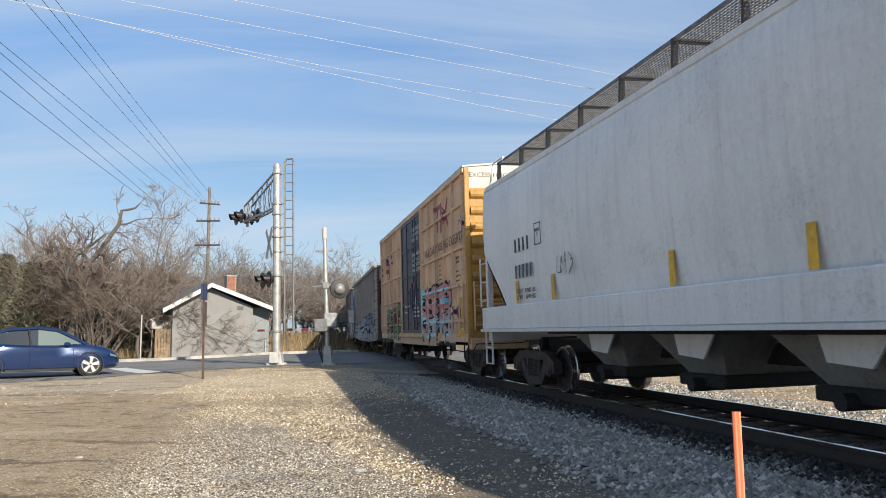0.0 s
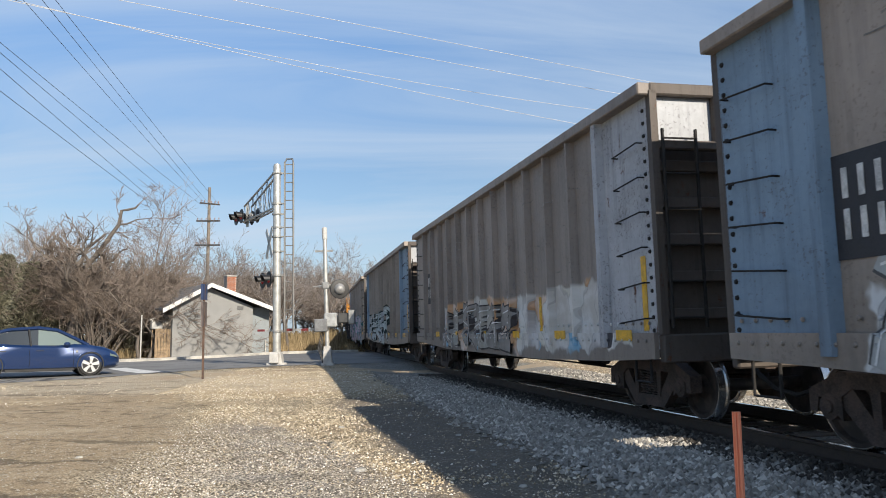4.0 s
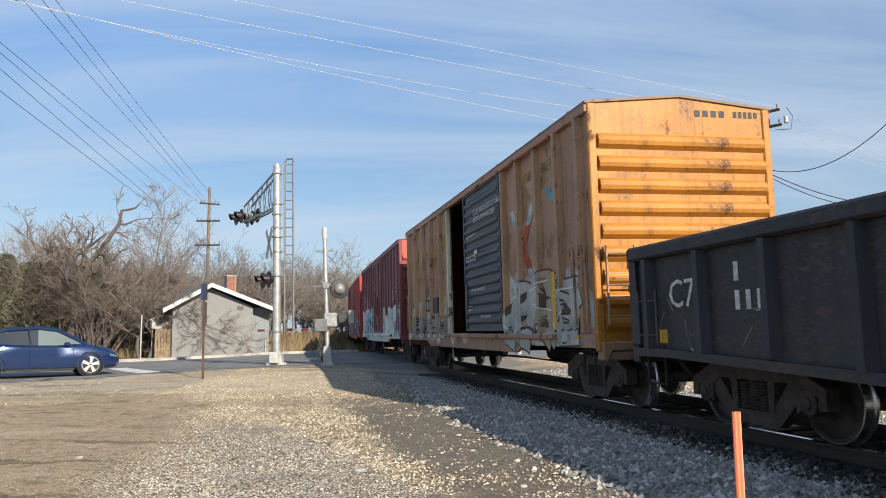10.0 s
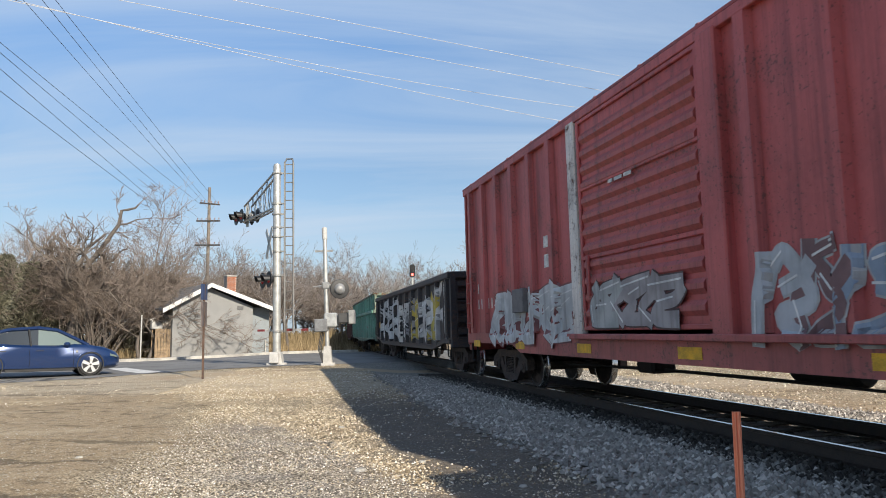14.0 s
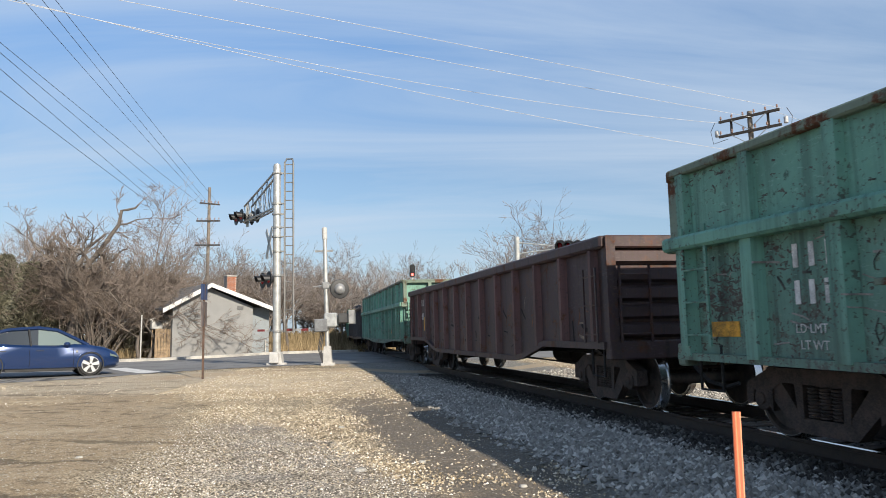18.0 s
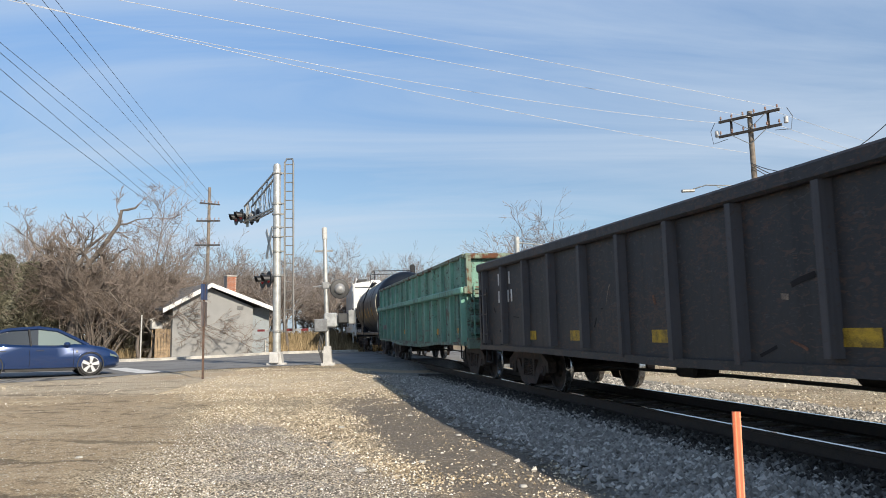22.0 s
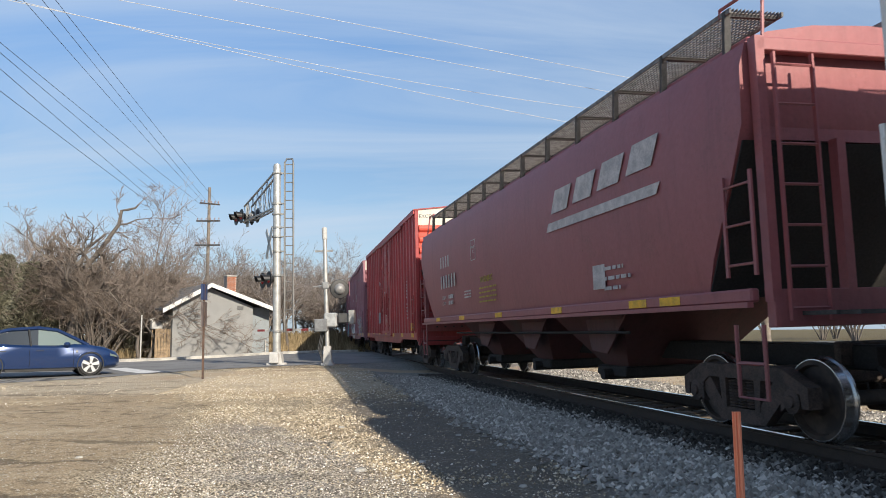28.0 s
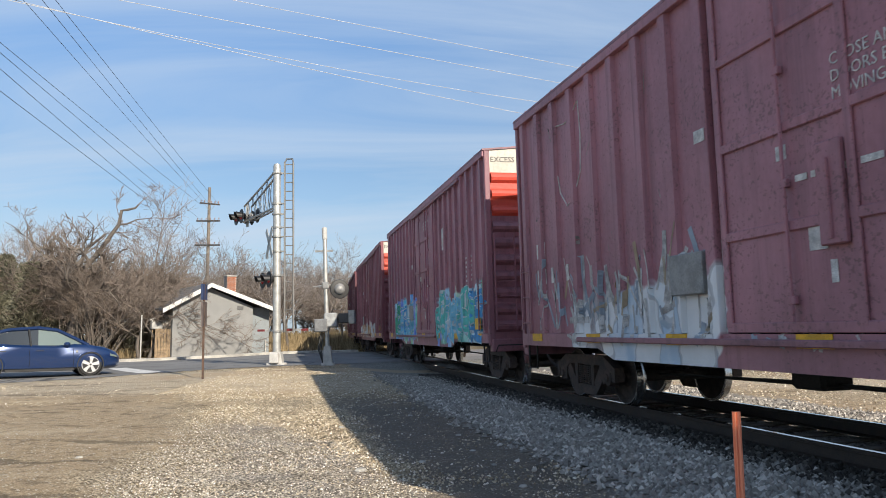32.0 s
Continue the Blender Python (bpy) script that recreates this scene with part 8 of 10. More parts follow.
# ---- A, S, T: covered hoppers ----
def covered_hopper(q0, q1, seed, col, label, prof, sill, slope, bays, rail_z, tag=None, end_col=None, sill_h=(1.20, 1.66), board=(0.55, 1.2), inset=0.25):
    """prof: half section from the sill up to the roof's middle, as (y, z). slope: (z top, z bottom, run)."""
    skin = paint("hopper_paint_%d" % seed, col, seed * 1.1, 0.12, 0.03, 0.5, 0.22, 0.18, tag)
    car, L = new_car("covered_hopper", label, "hopper car", q0, q1, bare=True)
    zt, zb, run = slope
    half = L
    def x_end(z):
        k = min(max((zt - z) / (zt - zb), 0), 1)
        return L - inset - run * k
    n = len(prof)
    vs, fs = [], []
    loop = [(-y, z) for y, z in prof] + [(y, z) for y, z in prof[::-1]]
    for y, z in loop:
        vs += [(-x_end(z), y, z), (x_end(z), y, z)]
    k = len(loop)
    for i in range(k - 1):
        fs.append((2 * i, 2 * i + 1, 2 * i + 3, 2 * i + 2))
    for i in range(n - 1):
        j = k - 1 - i
        fs.append((2 * i, 2 * i + 2, 2 * (j - 1), 2 * j))
        fs.append((2 * i + 1, 2 * j + 1, 2 * (j - 1) + 1, 2 * i + 3))
    m = Mesh()
    m.add(vs, fs)
    part("hopper_body", m, skin, car, smooth_it=True)
    # slope sheets in underframe black: the end's deep shade put into their colour
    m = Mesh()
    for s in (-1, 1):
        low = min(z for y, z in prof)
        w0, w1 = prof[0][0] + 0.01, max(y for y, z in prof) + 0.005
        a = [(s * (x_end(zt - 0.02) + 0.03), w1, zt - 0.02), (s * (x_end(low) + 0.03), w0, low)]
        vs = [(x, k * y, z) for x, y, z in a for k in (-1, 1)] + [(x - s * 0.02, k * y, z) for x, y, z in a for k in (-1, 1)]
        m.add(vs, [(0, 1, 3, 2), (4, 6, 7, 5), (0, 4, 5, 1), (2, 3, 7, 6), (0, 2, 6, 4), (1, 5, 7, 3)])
    part("slope_sheet", m, M_UNDER, car, "sloping end sheet, coloured black for its shade")
    for s in (-1, 1):
        m = Mesh()
        y = sorted((s * (sill - 0.10), s * sill))
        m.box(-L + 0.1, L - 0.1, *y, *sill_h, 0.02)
        part("side_sill", m, skin, car)
        m = Mesh()
        m.box(-L + 0.1, L - 0.1, *sorted((s * (sill - 0.02), s * (sill + 0.05))), sill_h[0] - 0.05, sill_h[0] + 0.003)
        part("sill_lip", m, skin, car)
        m = Mesh()
        zc = prof[-3][1] if n > 4 else prof[-2][1]
        m.box(-L + 0.3, L - 0.3, *sorted((s * (prof[-3][0] - 0.03), s * (prof[-3][0] + 0.045))), zc - 0.06, zc + 0.05, 0.015)
        part("roof_chord", m, skin, car)
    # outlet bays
    # bays darkened for soot and for underside shade, both put into the paint
    soot_shade = paint("bay_soot_%d" % seed, tuple(k * 0.22 for k in col), seed * 1.9, 0.5, 0.1, 0.7, 0.4, 0.2)
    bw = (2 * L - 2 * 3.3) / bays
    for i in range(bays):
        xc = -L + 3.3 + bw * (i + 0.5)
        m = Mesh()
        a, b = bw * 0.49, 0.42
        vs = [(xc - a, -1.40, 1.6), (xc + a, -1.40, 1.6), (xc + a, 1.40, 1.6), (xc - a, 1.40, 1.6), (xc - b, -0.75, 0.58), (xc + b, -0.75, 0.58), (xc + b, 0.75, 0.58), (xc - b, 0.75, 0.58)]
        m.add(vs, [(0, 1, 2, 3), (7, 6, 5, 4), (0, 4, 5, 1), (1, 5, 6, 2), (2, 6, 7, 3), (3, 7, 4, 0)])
        bay = part("hopper_bay", m, soot_shade, car)
        m = Mesh()
        m.box(xc - b - 0.1, xc + b + 0.1, -0.85, 0.85, 0.42, 0.58, 0.02)
        m.lathe([(0.09, -1.0), (0.09, 1.0)], "y", 10, (xc, 0, 0.45))
        part("outlet_gate", m, M_UNDER, bay)
        m = Mesh()
        m.prism([(xc - a * 0.1, 1.55), (xc + b * 0.3, 0.84), (xc + b + 0.25, 0.80), (xc + a, 1.55)], "y", -1.22, -1.19)
        part("bay_gusset", m, skin if seed < 22 else soot_shade, bay)
    # running boards of open grating along the roof's edge and middle
    top = prof[-1][1]
    m = Mesh()
    ry0, ry1 = board
    for s in (-1, 1):
        for j in range(15):
            y = s * (ry0 + (ry1 - ry0) * j / 14)
            m.box(-L + 0.5, L - 0.5, y - 0.004, y + 0.004, rail_z - 0.022, rail_z)
        for i in range(int((2 * L - 1.0) / 0.075)):
            x = -L + 0.5 + i * 0.075
            m.box(x - 0.004, x + 0.004, *sorted((s * ry0, s * ry1)), rail_z - 0.022, rail_z - 0.004)
        for y in (ry0, ry1):
            m.box(-L + 0.5, L - 0.5, s * y - 0.012, s * y + 0.012, rail_z - 0.05, rail_z + 0.004)
    part("running_board", m, M_MESHWALK, car, "open steel grating walkway on the roof")
    k = int(2 * L / 1.3)
    def bracket(q):
        q.prism([(-ry1 - 0.06, top - 0.34), (-ry1 - 0.02, rail_z), (-ry0, rail_z), (-ry0, rail_z - 0.05), (-ry1 + 0.05, rail_z - 0.06), (-ry1 + 0.02, top - 0.34)], "x", -0.025, 0.025)
    me = shared("bracket_%d" % seed, bracket, M_GRATE)
    for i in range(k):
        o = part("walkway_bracket", me, None, car)
        o.location = (-L + 0.6 + i * (2 * L - 1.2) / (k - 1), 0, 0)
    for i in range(8):
        x = -L + 1.3 + i * (2 * L - 2.6) / 7
        m = Mesh()
        m.box(x - 0.75, x + 0.75, -0.36, 0.36, top - 0.02, top + 0.08, 0.03)
        part("hatch_cover", m, skin, car)
    for s in (1, -1):
        L = half + 0.25 - inset
        # end cage: posts, ladder, crossover
        m = Mesh()
        lo, hi = sorted((s * (L - 0.22), s * (L - 0.10)))
        for y in (-1.46, 1.46):
            m.box(lo, hi, y - 0.05, y + 0.05, sill_h[0], top - 0.25)
        m.box(lo, hi, -1.5, 1.5, top - 0.40, top - 0.26, 0.01)
        m.box(lo, hi, -1.5, 1.5, sill_h[0] - 0.25, sill_h[0] + 0.12, 0.01)
        for y in (-0.6, 0.6):
            m.box(lo, hi, y - 0.05, y + 0.05, sill_h[0], zt)
        part("end_frame", m, skin, car)
        m = Mesh()
        lo, hi = sorted((s * (L - 0.32), s * (L - 0.26)))
        m.box(lo, hi, -1.40, 1.40, zt, top - 0.28)
        part("end_sheet", m, skin, car)
        ladder(car, skin, s * (L - 0.02), s * (L - 0.02), -1.38, -0.94, [1.35 + 0.40 * i for i in range(int((top - 1.5) / 0.40))], r=0.016)
        ladder(car, skin, *sorted((s * (L - 0.62), s * (L - 0.16))), -sill - 0.03, -sill - 0.03, [1.8 + 0.40 * i for i in range(3)], r=0.016)
        m = Mesh()
        lo, hi = sorted((s * (L - 0.3), s * (L + 0.35)))
        for i in range(10):
            m.box(lo, hi, -1.2 + i * 0.26, -1.16 + i * 0.26, 1.28, 1.32)
        tagged(part("end_platform", m, M_GRATE, car), kind="stuff")
        rod(car, "sill_step", [(s * (L - 0.62), -1.58, 1.2), (s * (L - 0.62), -1.58, 0.48), (s * (L - 0.18), -1.58, 0.48), (s * (L - 0.18), -1.58, 1.2)], 0.024, skin)
        rod(car, "sill_step", [(s * (L - 0.62), -1.58, 0.82), (s * (L - 0.18), -1.58, 0.82)], 0.02, skin)
        rod(car, "roof_handhold", [(s * (L - 0.12), -1.42, top - 0.45), (s * (L - 0.2), -1.3, rail_z + 0.05), (s * (L - 0.9), -ry1, rail_z + 0.05), (s * (L - 0.9), -ry1, rail_z - 0.05)], 0.02, skin)
    L = half
    rod(car, "brake_rod", [(-L + 3.2, -1.35, 1.12), (L - 3.2, -1.35, 1.12)], 0.022, M_UNDER)
    return car, L, skin
# ---- U to Y: tall box cars with close vertical ribs ----
def tall_boxcar(q0, q1, seed, col, label, tag=None, white=True, lit_band_col=(0.36, 0.045, 0.03), logo=None, tag_sill=None, shield=False):
    side = paint("tall_paint_%d" % seed, col, seed * 2.3, 0.10, 0.05, 0.5, 0.32, 0.15, tag)
    end = paint("tall_end_%d" % seed, tuple(c * 1.15 for c in col), seed * 3.3, 0.12, 0.06, 0.5, 0.25, 0.1)
    # band below the white top: the end's sunlit stretch, put into its colour
    band = paint("tall_band_%d" % seed, lit_band_col, seed * 1.3, 0.1, 0.05, 0.5, 0.2, 0)
    car, L = new_car("boxcar", label, "boxcar", q0, q1)
    box_shell(car, L, 5.12, side, end, end, M_WHITETOP if white else band, 11, 0.50, [(-1.3, 1.75)], band, 0.85)
    xs = [-L + 0.35 + i * (L - 1.85) / 8 for i in range(9)] + [2.0 + i * (L - 2.35) / 8 for i in range(9)]
    post_row(car, xs, 1.12, 4.98, side, w=0.20, d=0.065)
    d = plug_door(car, -1.3, 1.75, 1.12, 4.97, side)
    m = Mesh()
    m.box(-5.0, 2.0, -1.64, -1.56, 0.99, 1.06, 0.01)
    part("door_track", m, end, car)
    m = Mesh()
    m.box(-1.5, 5.2, -1.63, -1.585, 4.86, 4.94, 0.01)
    part("door_track", m, end, car)
    for a in (-1.42, 1.87):
        m = Mesh()
        m.box(a - 0.06, a + 0.06, -1.60, -1.50, 1.05, 5.0, 0.01)
        part("door_post", m, side, car)
    words(d, "CLOSE AND LOCK\nDOORS BEFORE\nMOVING CAR", *((0.42, 3.42, 0.15) if logo == "rows" else (0.25, 4.45, 0.10)), M_WHITE, -1.549)
    bars(d, -0.1, 2.5, [(1.1, 0.06, 0.0)], M_WHITE, -1.549)
    decal(d, "placard", 0.02, 0.24, 1.85, 2.12, M_WHITE, -1.549)
    decal(d, "placard", -0.34, -0.2, 2.74, 2.88, M_WHITE, -1.549)
    decal(car, "placard", -1.6, -1.4, 3.22, 3.36, M_WHITE, -1.604)
    decal(d, "placard", 0.26, 0.34, 1.55, 1.75, M_WHITE, -1.549)
    m = Mesh()
    m.box(-2.3, -1.62, -1.60, -1.5, 1.55, 2.03, 0.015)
    part("route_board", m, plain("board_steel", (0.30, 0.30, 0.29), 0.6, 0.3), car, "grey route board")
    bars(car, 5.4, 2.9, [(0.6, 0.05, 0.11 * k) for k in range(6)], M_WHITE)
    bars(car, 5.5, 2.1, [(0.5, 0.05, 0.12 * k) for k in range(5)], M_WHITE)
    if logo == "four":
        marks(car, 4.3, 3.92, [(4, 0.60, 0.34, 0.42, 0.0)], M_WHITE, -1.507, "logo_bars", "large white plain bars")
    elif logo == "rows":
        thin = [(9, 0.36, 0.12, 0.42, 0.0), (7, 0.36, 0.12, 0.58, 0.62)]
        marks(car, 2.3, 4.0, thin, M_WHITE, -1.507, "logo_bars", "two rows of thin white bars")
    elif logo == "white":
        decal(car, "logo_panel", 2.4, 3.2, 3.4, 4.0, M_WHITE, -1.507, "plain white logo panel")
    if shield:
        m = Mesh()
        pts = [(-5.75, 4.55), (-5.4, 4.5), (-5.15, 4.55), (-4.85, 4.72), (-4.8, 4.2), (-4.85, 3.6), (-5.1, 3.3), (-5.4, 3.15), (-5.65, 3.4), (-5.8, 3.9), (-5.75, 4.55)]
        m.tube([(x, -1.508, z) for x, z in pts], 0.012, 4)
        part("chalk_outline", m, M_WHITE, car, "pale chalk outline of a shield")
    face = relief(xs, 0.20, 0.065, sill=1.11, sill_y=-1.562)
    if logo == "white":
        spray_piece(car, face, -5.6, -1.6, 1.0, 2.1, 5, [(0.08, 0.34, 0.66), (0.20, 0.52, 0.68), (0.10, 0.46, 0.30)], (0.50, 0.58, 0.60), 151, 0.17, 0.03)
        spray_piece(car, face, 2.2, 6.8, 1.0, 2.05, 5, [(0.08, 0.34, 0.66), (0.12, 0.50, 0.45), (0.20, 0.52, 0.68)], (0.50, 0.58, 0.60), 152, 0.17, 0.03)
    if shield:
        scuffs(car, face, L, 2.2, 4.6, 40, M_DUSTMARK, 33, 0.9)
        for k, (mat, n) in enumerate(((M_CHALK, 150), (spray((0.34, 0.40, 0.46)), 70), (spray((0.42, 0.33, 0.22)), 26))):
            scuffs(car, face, L - 0.3, 0.95, 1.75, n, mat, 34 + k, 0.95, (0.15, 0.75), (0.012, 0.05), "wear", "upright streaks of worn spray")
    marks(car, -L + 0.75, 2.42, [(2, 0.26, 0.16, 0.14, 0.0), (5, 0.26, 0.16, 0.16, 0.46)], M_WHITE)
    words(car, "LD LMT\nLT WT", -L + 0.75, 1.75, 0.14, M_WHITE)
    if white and not shield:
        words(car, "EXCESS HEIGHT CAR", -1.40, 4.86, 0.17, M_BLACKMARK, end=L)
    m = Mesh()
    for i, (z, w) in enumerate(((4.15, 0.8), (4.0, 0.9), (3.85, 0.7), (3.25, 1.0), (3.1, 0.8))):
        a = 0.2
        while a < 0.2 + w:
            m.box(L + 0.09, L + 0.094, a, a + 0.14, z, z + 0.06)
            a += 0.19
    part("end_print", m, M_WHITE, car)
    box_fittings(car, L, 5.12, end)
    reflectors(car, L, 7, 0.98, 0.46, 0.13)
    decal(car, "corner_patch", L - 1.05, L - 0.55, 1.2, 1.45, M_YELLOW, -1.575)


# ---- the train, front to rear ----
def build_train():
    # A
    car, L, skin = covered_hopper(0.6, 17.42, 20, (0.54, 0.53, 0.505), "pale grey covered hopper with black stencils and yellow strips",
                                  [(1.47, 1.5), (1.55, 2.0), (1.60, 2.8), (1.60, 3.5), (1.57, 4.05), (1.50, 4.22), (1.1, 4.40), (0.0, 4.48)], 1.63, (2.85, 1.7, 1.25), 4, 4.78, board=(0.6, 1.3))
    marks(car, -6.15, 2.64, [(4, 0.25, 0.13, 0.09, 0.0), (5, 0.25, 0.13, 0.07, 0.50)], M_BLACKMARK, -1.602)
    m = Mesh()
    for a, b, c, e in ((-0.15, 0.15, 0.18, 0.193), (-0.15, 0.15, -0.193, -0.18), (-0.15, -0.137, -0.18, 0.18), (0.137, 0.15, -0.18, 0.18)):
        m.box(-4.9 + a, -4.9 + b, -1.607, -1.60, 2.86 + c, 2.86 + e)
    part("plate_border", m, M_BLACKMARK, car)
    words(car, "PLATE\n    C", -5.02, 2.90, 0.08, M_BLACKMARK, -1.603)
    scrawl(car, lambda x, z: -1.60, -4.0, 2.2, 0.35, M_BLACKMARK, 8, 4, 0.008)
    words(car, "LD LMT  219600 LBS\nLT WT     66400 LBS", -6.1, 1.86, 0.115, M_BLACKMARK, -1.60)
    for x in (-6.2, -4.4, -0.65, 1.7, 4.2, 6.6):
        decal(car, "reflector", x, x + 0.13, 1.68, 2.1, M_YELLOW, -1.575, "yellow strip")
    # B
    tan_boxcar(18.85, 34.4)
    # C, D, F, G
    high_gondola(36.3, 52.2, 1, (-6.2, 0.5, 0.8, 1.55, -0.75, SPRAY_SILVER), "bg", (-6.36, 2.25, 0.26, "k"), "tall grey-brown gondola with a blue corner and silver sprayed lettering", (4.92, 1.95),
                 pieces=[(-6.0, -0.6, 0.85, 1.75, 7, [(0.50, 0.51, 0.50), (0.34, 0.42, 0.48), (0.42, 0.43, 0.42)], (0.09, 0.09, 0.09), 111, 0.15, 0.03), (-0.4, 6.4, 0.85, 1.95, 7, [(0.44, 0.45, 0.45), (0.30, 0.31, 0.32), (0.38, 0.44, 0.48)], (0.03, 0.03, 0.035), 112, 0.17)])
    high_gondola(53.7, 69.0, 2, (-4.0, 7.0, 0.8, 1.9, 0.8, SPRAY_MIX), "gp", (-6.02, 2.5, 0.26, "k"), "tall grey-brown gondola with bolted corners and stencilled panel", None, True,
                 pieces=[(-3.8, 2.0, 0.85, 1.7, 7, [(0.40, 0.38, 0.34), (0.30, 0.28, 0.26)], (0.06, 0.05, 0.05), 113, 0.14, 0.03)])
    high_gondola(70.8, 85.45, 3, None, "bb", (-5.74, 2.36, 0.25, "b"), "tall grey gondola with blue corners and outlined silver lettering", (3.46, 1.95),
                 pieces=[(-4.9, 1.9, 0.85, 2.05, 5, [(0.50, 0.54, 0.52), (0.30, 0.17, 0.19), (0.46, 0.48, 0.48)], (0.022, 0.035, 0.03), 114, 0.15, 0.06)])
    high_gondola(87.1, 102.4, 4, None, "pg", (-6.04, 2.5, 0.26, "w"),
                 "tall grey gondola with a silver corner and lilac sprayed lettering",
                 pieces=[(-5.2, 6.0, 0.85, 1.95, 8, [(0.50, 0.40, 0.48), (0.44, 0.38, 0.42), (0.36, 0.37, 0.40)], (0.07, 0.20, 0.20), 115, 0.21, 0.04, None)])
    # H
    car, L, skin = low_gondola(104.2, 119.75, 5, (0.0095, 0.010, 0.012), 2.20, 14, "low black gondola with chalk marks and yellow patches", rust=0.08, post_col=(0.0125, 0.0135, 0.0165), low=[(-7.0, 0.86), (-5.0, 0.78), (-1.0, 0.62), (3.4, 0.62), (5.2, 0.70), (7.0, 0.76)])
    face = relief([-L + 0.35 + i * (2 * L - 0.7) / 13 for i in range(14)], 0.24, 0.10)
    scuffs(car, face, L, 0.9, 1.5, 34, M_DUSTMARK, 31, 0.7)
    words(car, "C6", 5.92, 1.36, 0.52, M_WHITE, -1.604)
    words(car, "C7", -6.85, 1.42, 0.46, M_WHITE, -1.604)
    m = Mesh()
    m.tube([(-6.45, -1.505, 1.05), (-6.4, -1.505, 0.80)], 0.008, 4)
    m.tube([(-6.6, -1.505, 0.95), (-6.4, -1.505, 0.80), (-6.25, -1.505, 0.97)], 0.008, 4)
    m.tube([(-6.85, -1.505, 0.86), (-6.55, -1.505, 0.88)], 0.02, 4)
    part("chalk_arrow", m, M_WHITE, car)
    for x in (-7.6, -2.6, 0.6, 3.1, 5.0, 7.0):
        decal(car, "reflector", x, x + 0.5, 0.86 if abs(x) < 4 else 1.0, 1.0 if abs(x) < 4 else 1.16, M_YELLOW, -1.503, "yellow patch")
    marks(car, -5.75, 1.66, [(2, 0.2, 0.13, 0.30, 0.0), (4, 0.2, 0.13, 0.05, 0.3)], M_WHITE, -1.503)
    decal(car, "placard", 6.2, 6.55, 1.05, 1.15, M_STEEL, -1.503)
    # I, J, K
    orange_boxcar(120.9, 136.3)
    maroon_boxcar(138.07, 153.75)
    red_boxcar(155.6, 171.75)
    # L
    car, L, skin = low_gondola(173.5, 189.1, 6, (0.012, 0.012, 0.015), 2.70, 12, "black gondola covered in white and yellow sprayed lettering", None, 0.08, low=[(-7.0, 0.88), (-5.4, 0.68), (5.4, 0.68), (7.0, 0.88)])
    face = relief([-L + 0.35 + i * (2 * L - 0.7) / 11 for i in range(12)], 0.24, 0.10)
    spray_piece(car, face, -6.2, 0.6, 0.95, 2.35, 6, [(0.62, 0.62, 0.60), (0.55, 0.56, 0.55)], (0.02, 0.02, 0.022), 141, 0.15, 0.05)
    spray_piece(car, face, 0.9, 7.0, 0.95, 2.35, 6, [(0.60, 0.60, 0.58), (0.05, 0.05, 0.055), (0.52, 0.40, 0.08)], (0.30, 0.30, 0.30), 142, 0.13, 0.03)
    words(car, "COMP. SHOES", -6.9, 1.12, 0.12, M_WHITE, -1.504)
    decal(car, "reflector", -7.3, -6.75, 1.35, 1.6, M_YELLOW, -1.504, "yellow patch")
    marks(car, -5.3, 2.2, [(3, 0.30, 0.17, 0.12, 0.0), (4, 0.30, 0.17, 0.12, 0.5)], M_WHITE, -1.504)
    # M to Q
    green_gondola(190.4, 206.05, 1, "green gondola with raised sides, scraped and rusty")
    car, L, skin = low_gondola(207.95, 223.15, 7, (0.027, 0.0145, 0.0160), 2.48, 13, "rusty dark brown gondola with worn scars along its side", None, 0.55, low=[(-5.1, 0.92), (-4.0, 0.68), (-3.4, 0.62), (3.4, 0.62), (4.0, 0.68), (5.1, 0.92)], patch=0.35, patch_col=(0.085, 0.036, 0.024), post_col=(0.060, 0.026, 0.024), scars=46)
    marks(car, -6.3, 1.95, [(4, 0.2, 0.12, 0.08, 0.0), (4, 0.2, 0.12, 0.08, 0.42)], M_WHITE, -1.503)
    decal(car, "reflector", -5.6, -5.5, 1.2, 1.6, M_YELLOW, -1.503, "upright yellow strip")
    green_gondola(224.85, 240.42, 2, "green gondola with raised sides, paint flaked to rust", rust=0.45)
    car, L, skin = low_gondola(241.9, 257.95, 8, (0.0125, 0.0118, 0.0128), 2.62, 13, "sooty black gondola with worn top rail", None, 0.25, low=[(-5.0, 0.80), (0.0, 0.75), (5.0, 0.80)], patch=0.25, patch_col=(0.04, 0.03, 0.027), post_col=(0.026, 0.024, 0.026), scars=14)
    marks(car, -6.9, 2.1, [(4, 0.24, 0.14, 0.09, 0.0), (5, 0.24, 0.14, 0.06, 0.36)], M_WHITE, -1.503)
    for x in (-5.2, -3.2, -0.6, 2.6, 7.1):
        decal(car, "reflector", x, x + 0.46, 1.0, 1.16, plain("dull_yellow", (0.45, 0.27, 0.02), 0.6, 0, 0.4, 9), -1.503, "yellow patch")
    green_gondola(259.30, 275.12, 3, "green gondola with raised sides and rust-stained corners", rust=0.5)
    # R, S, T
    tank_car(276.9, 291.9)
    car, L, skin = covered_hopper(293.1, 312.2, 21, (0.47, 0.465, 0.45), "dusty white covered hopper with black stencils and a sprayed tag",
                                  [(1.50, 1.5), (1.56, 1.9), (1.58, 2.8), (1.58, 3.92), (1.60, 3.97), (1.60, 4.18), (1.53, 4.46), (0.9, 4.58), (0.0, 4.64)], 1.62, (2.8, 1.67, 1.1), 4, 4.78)
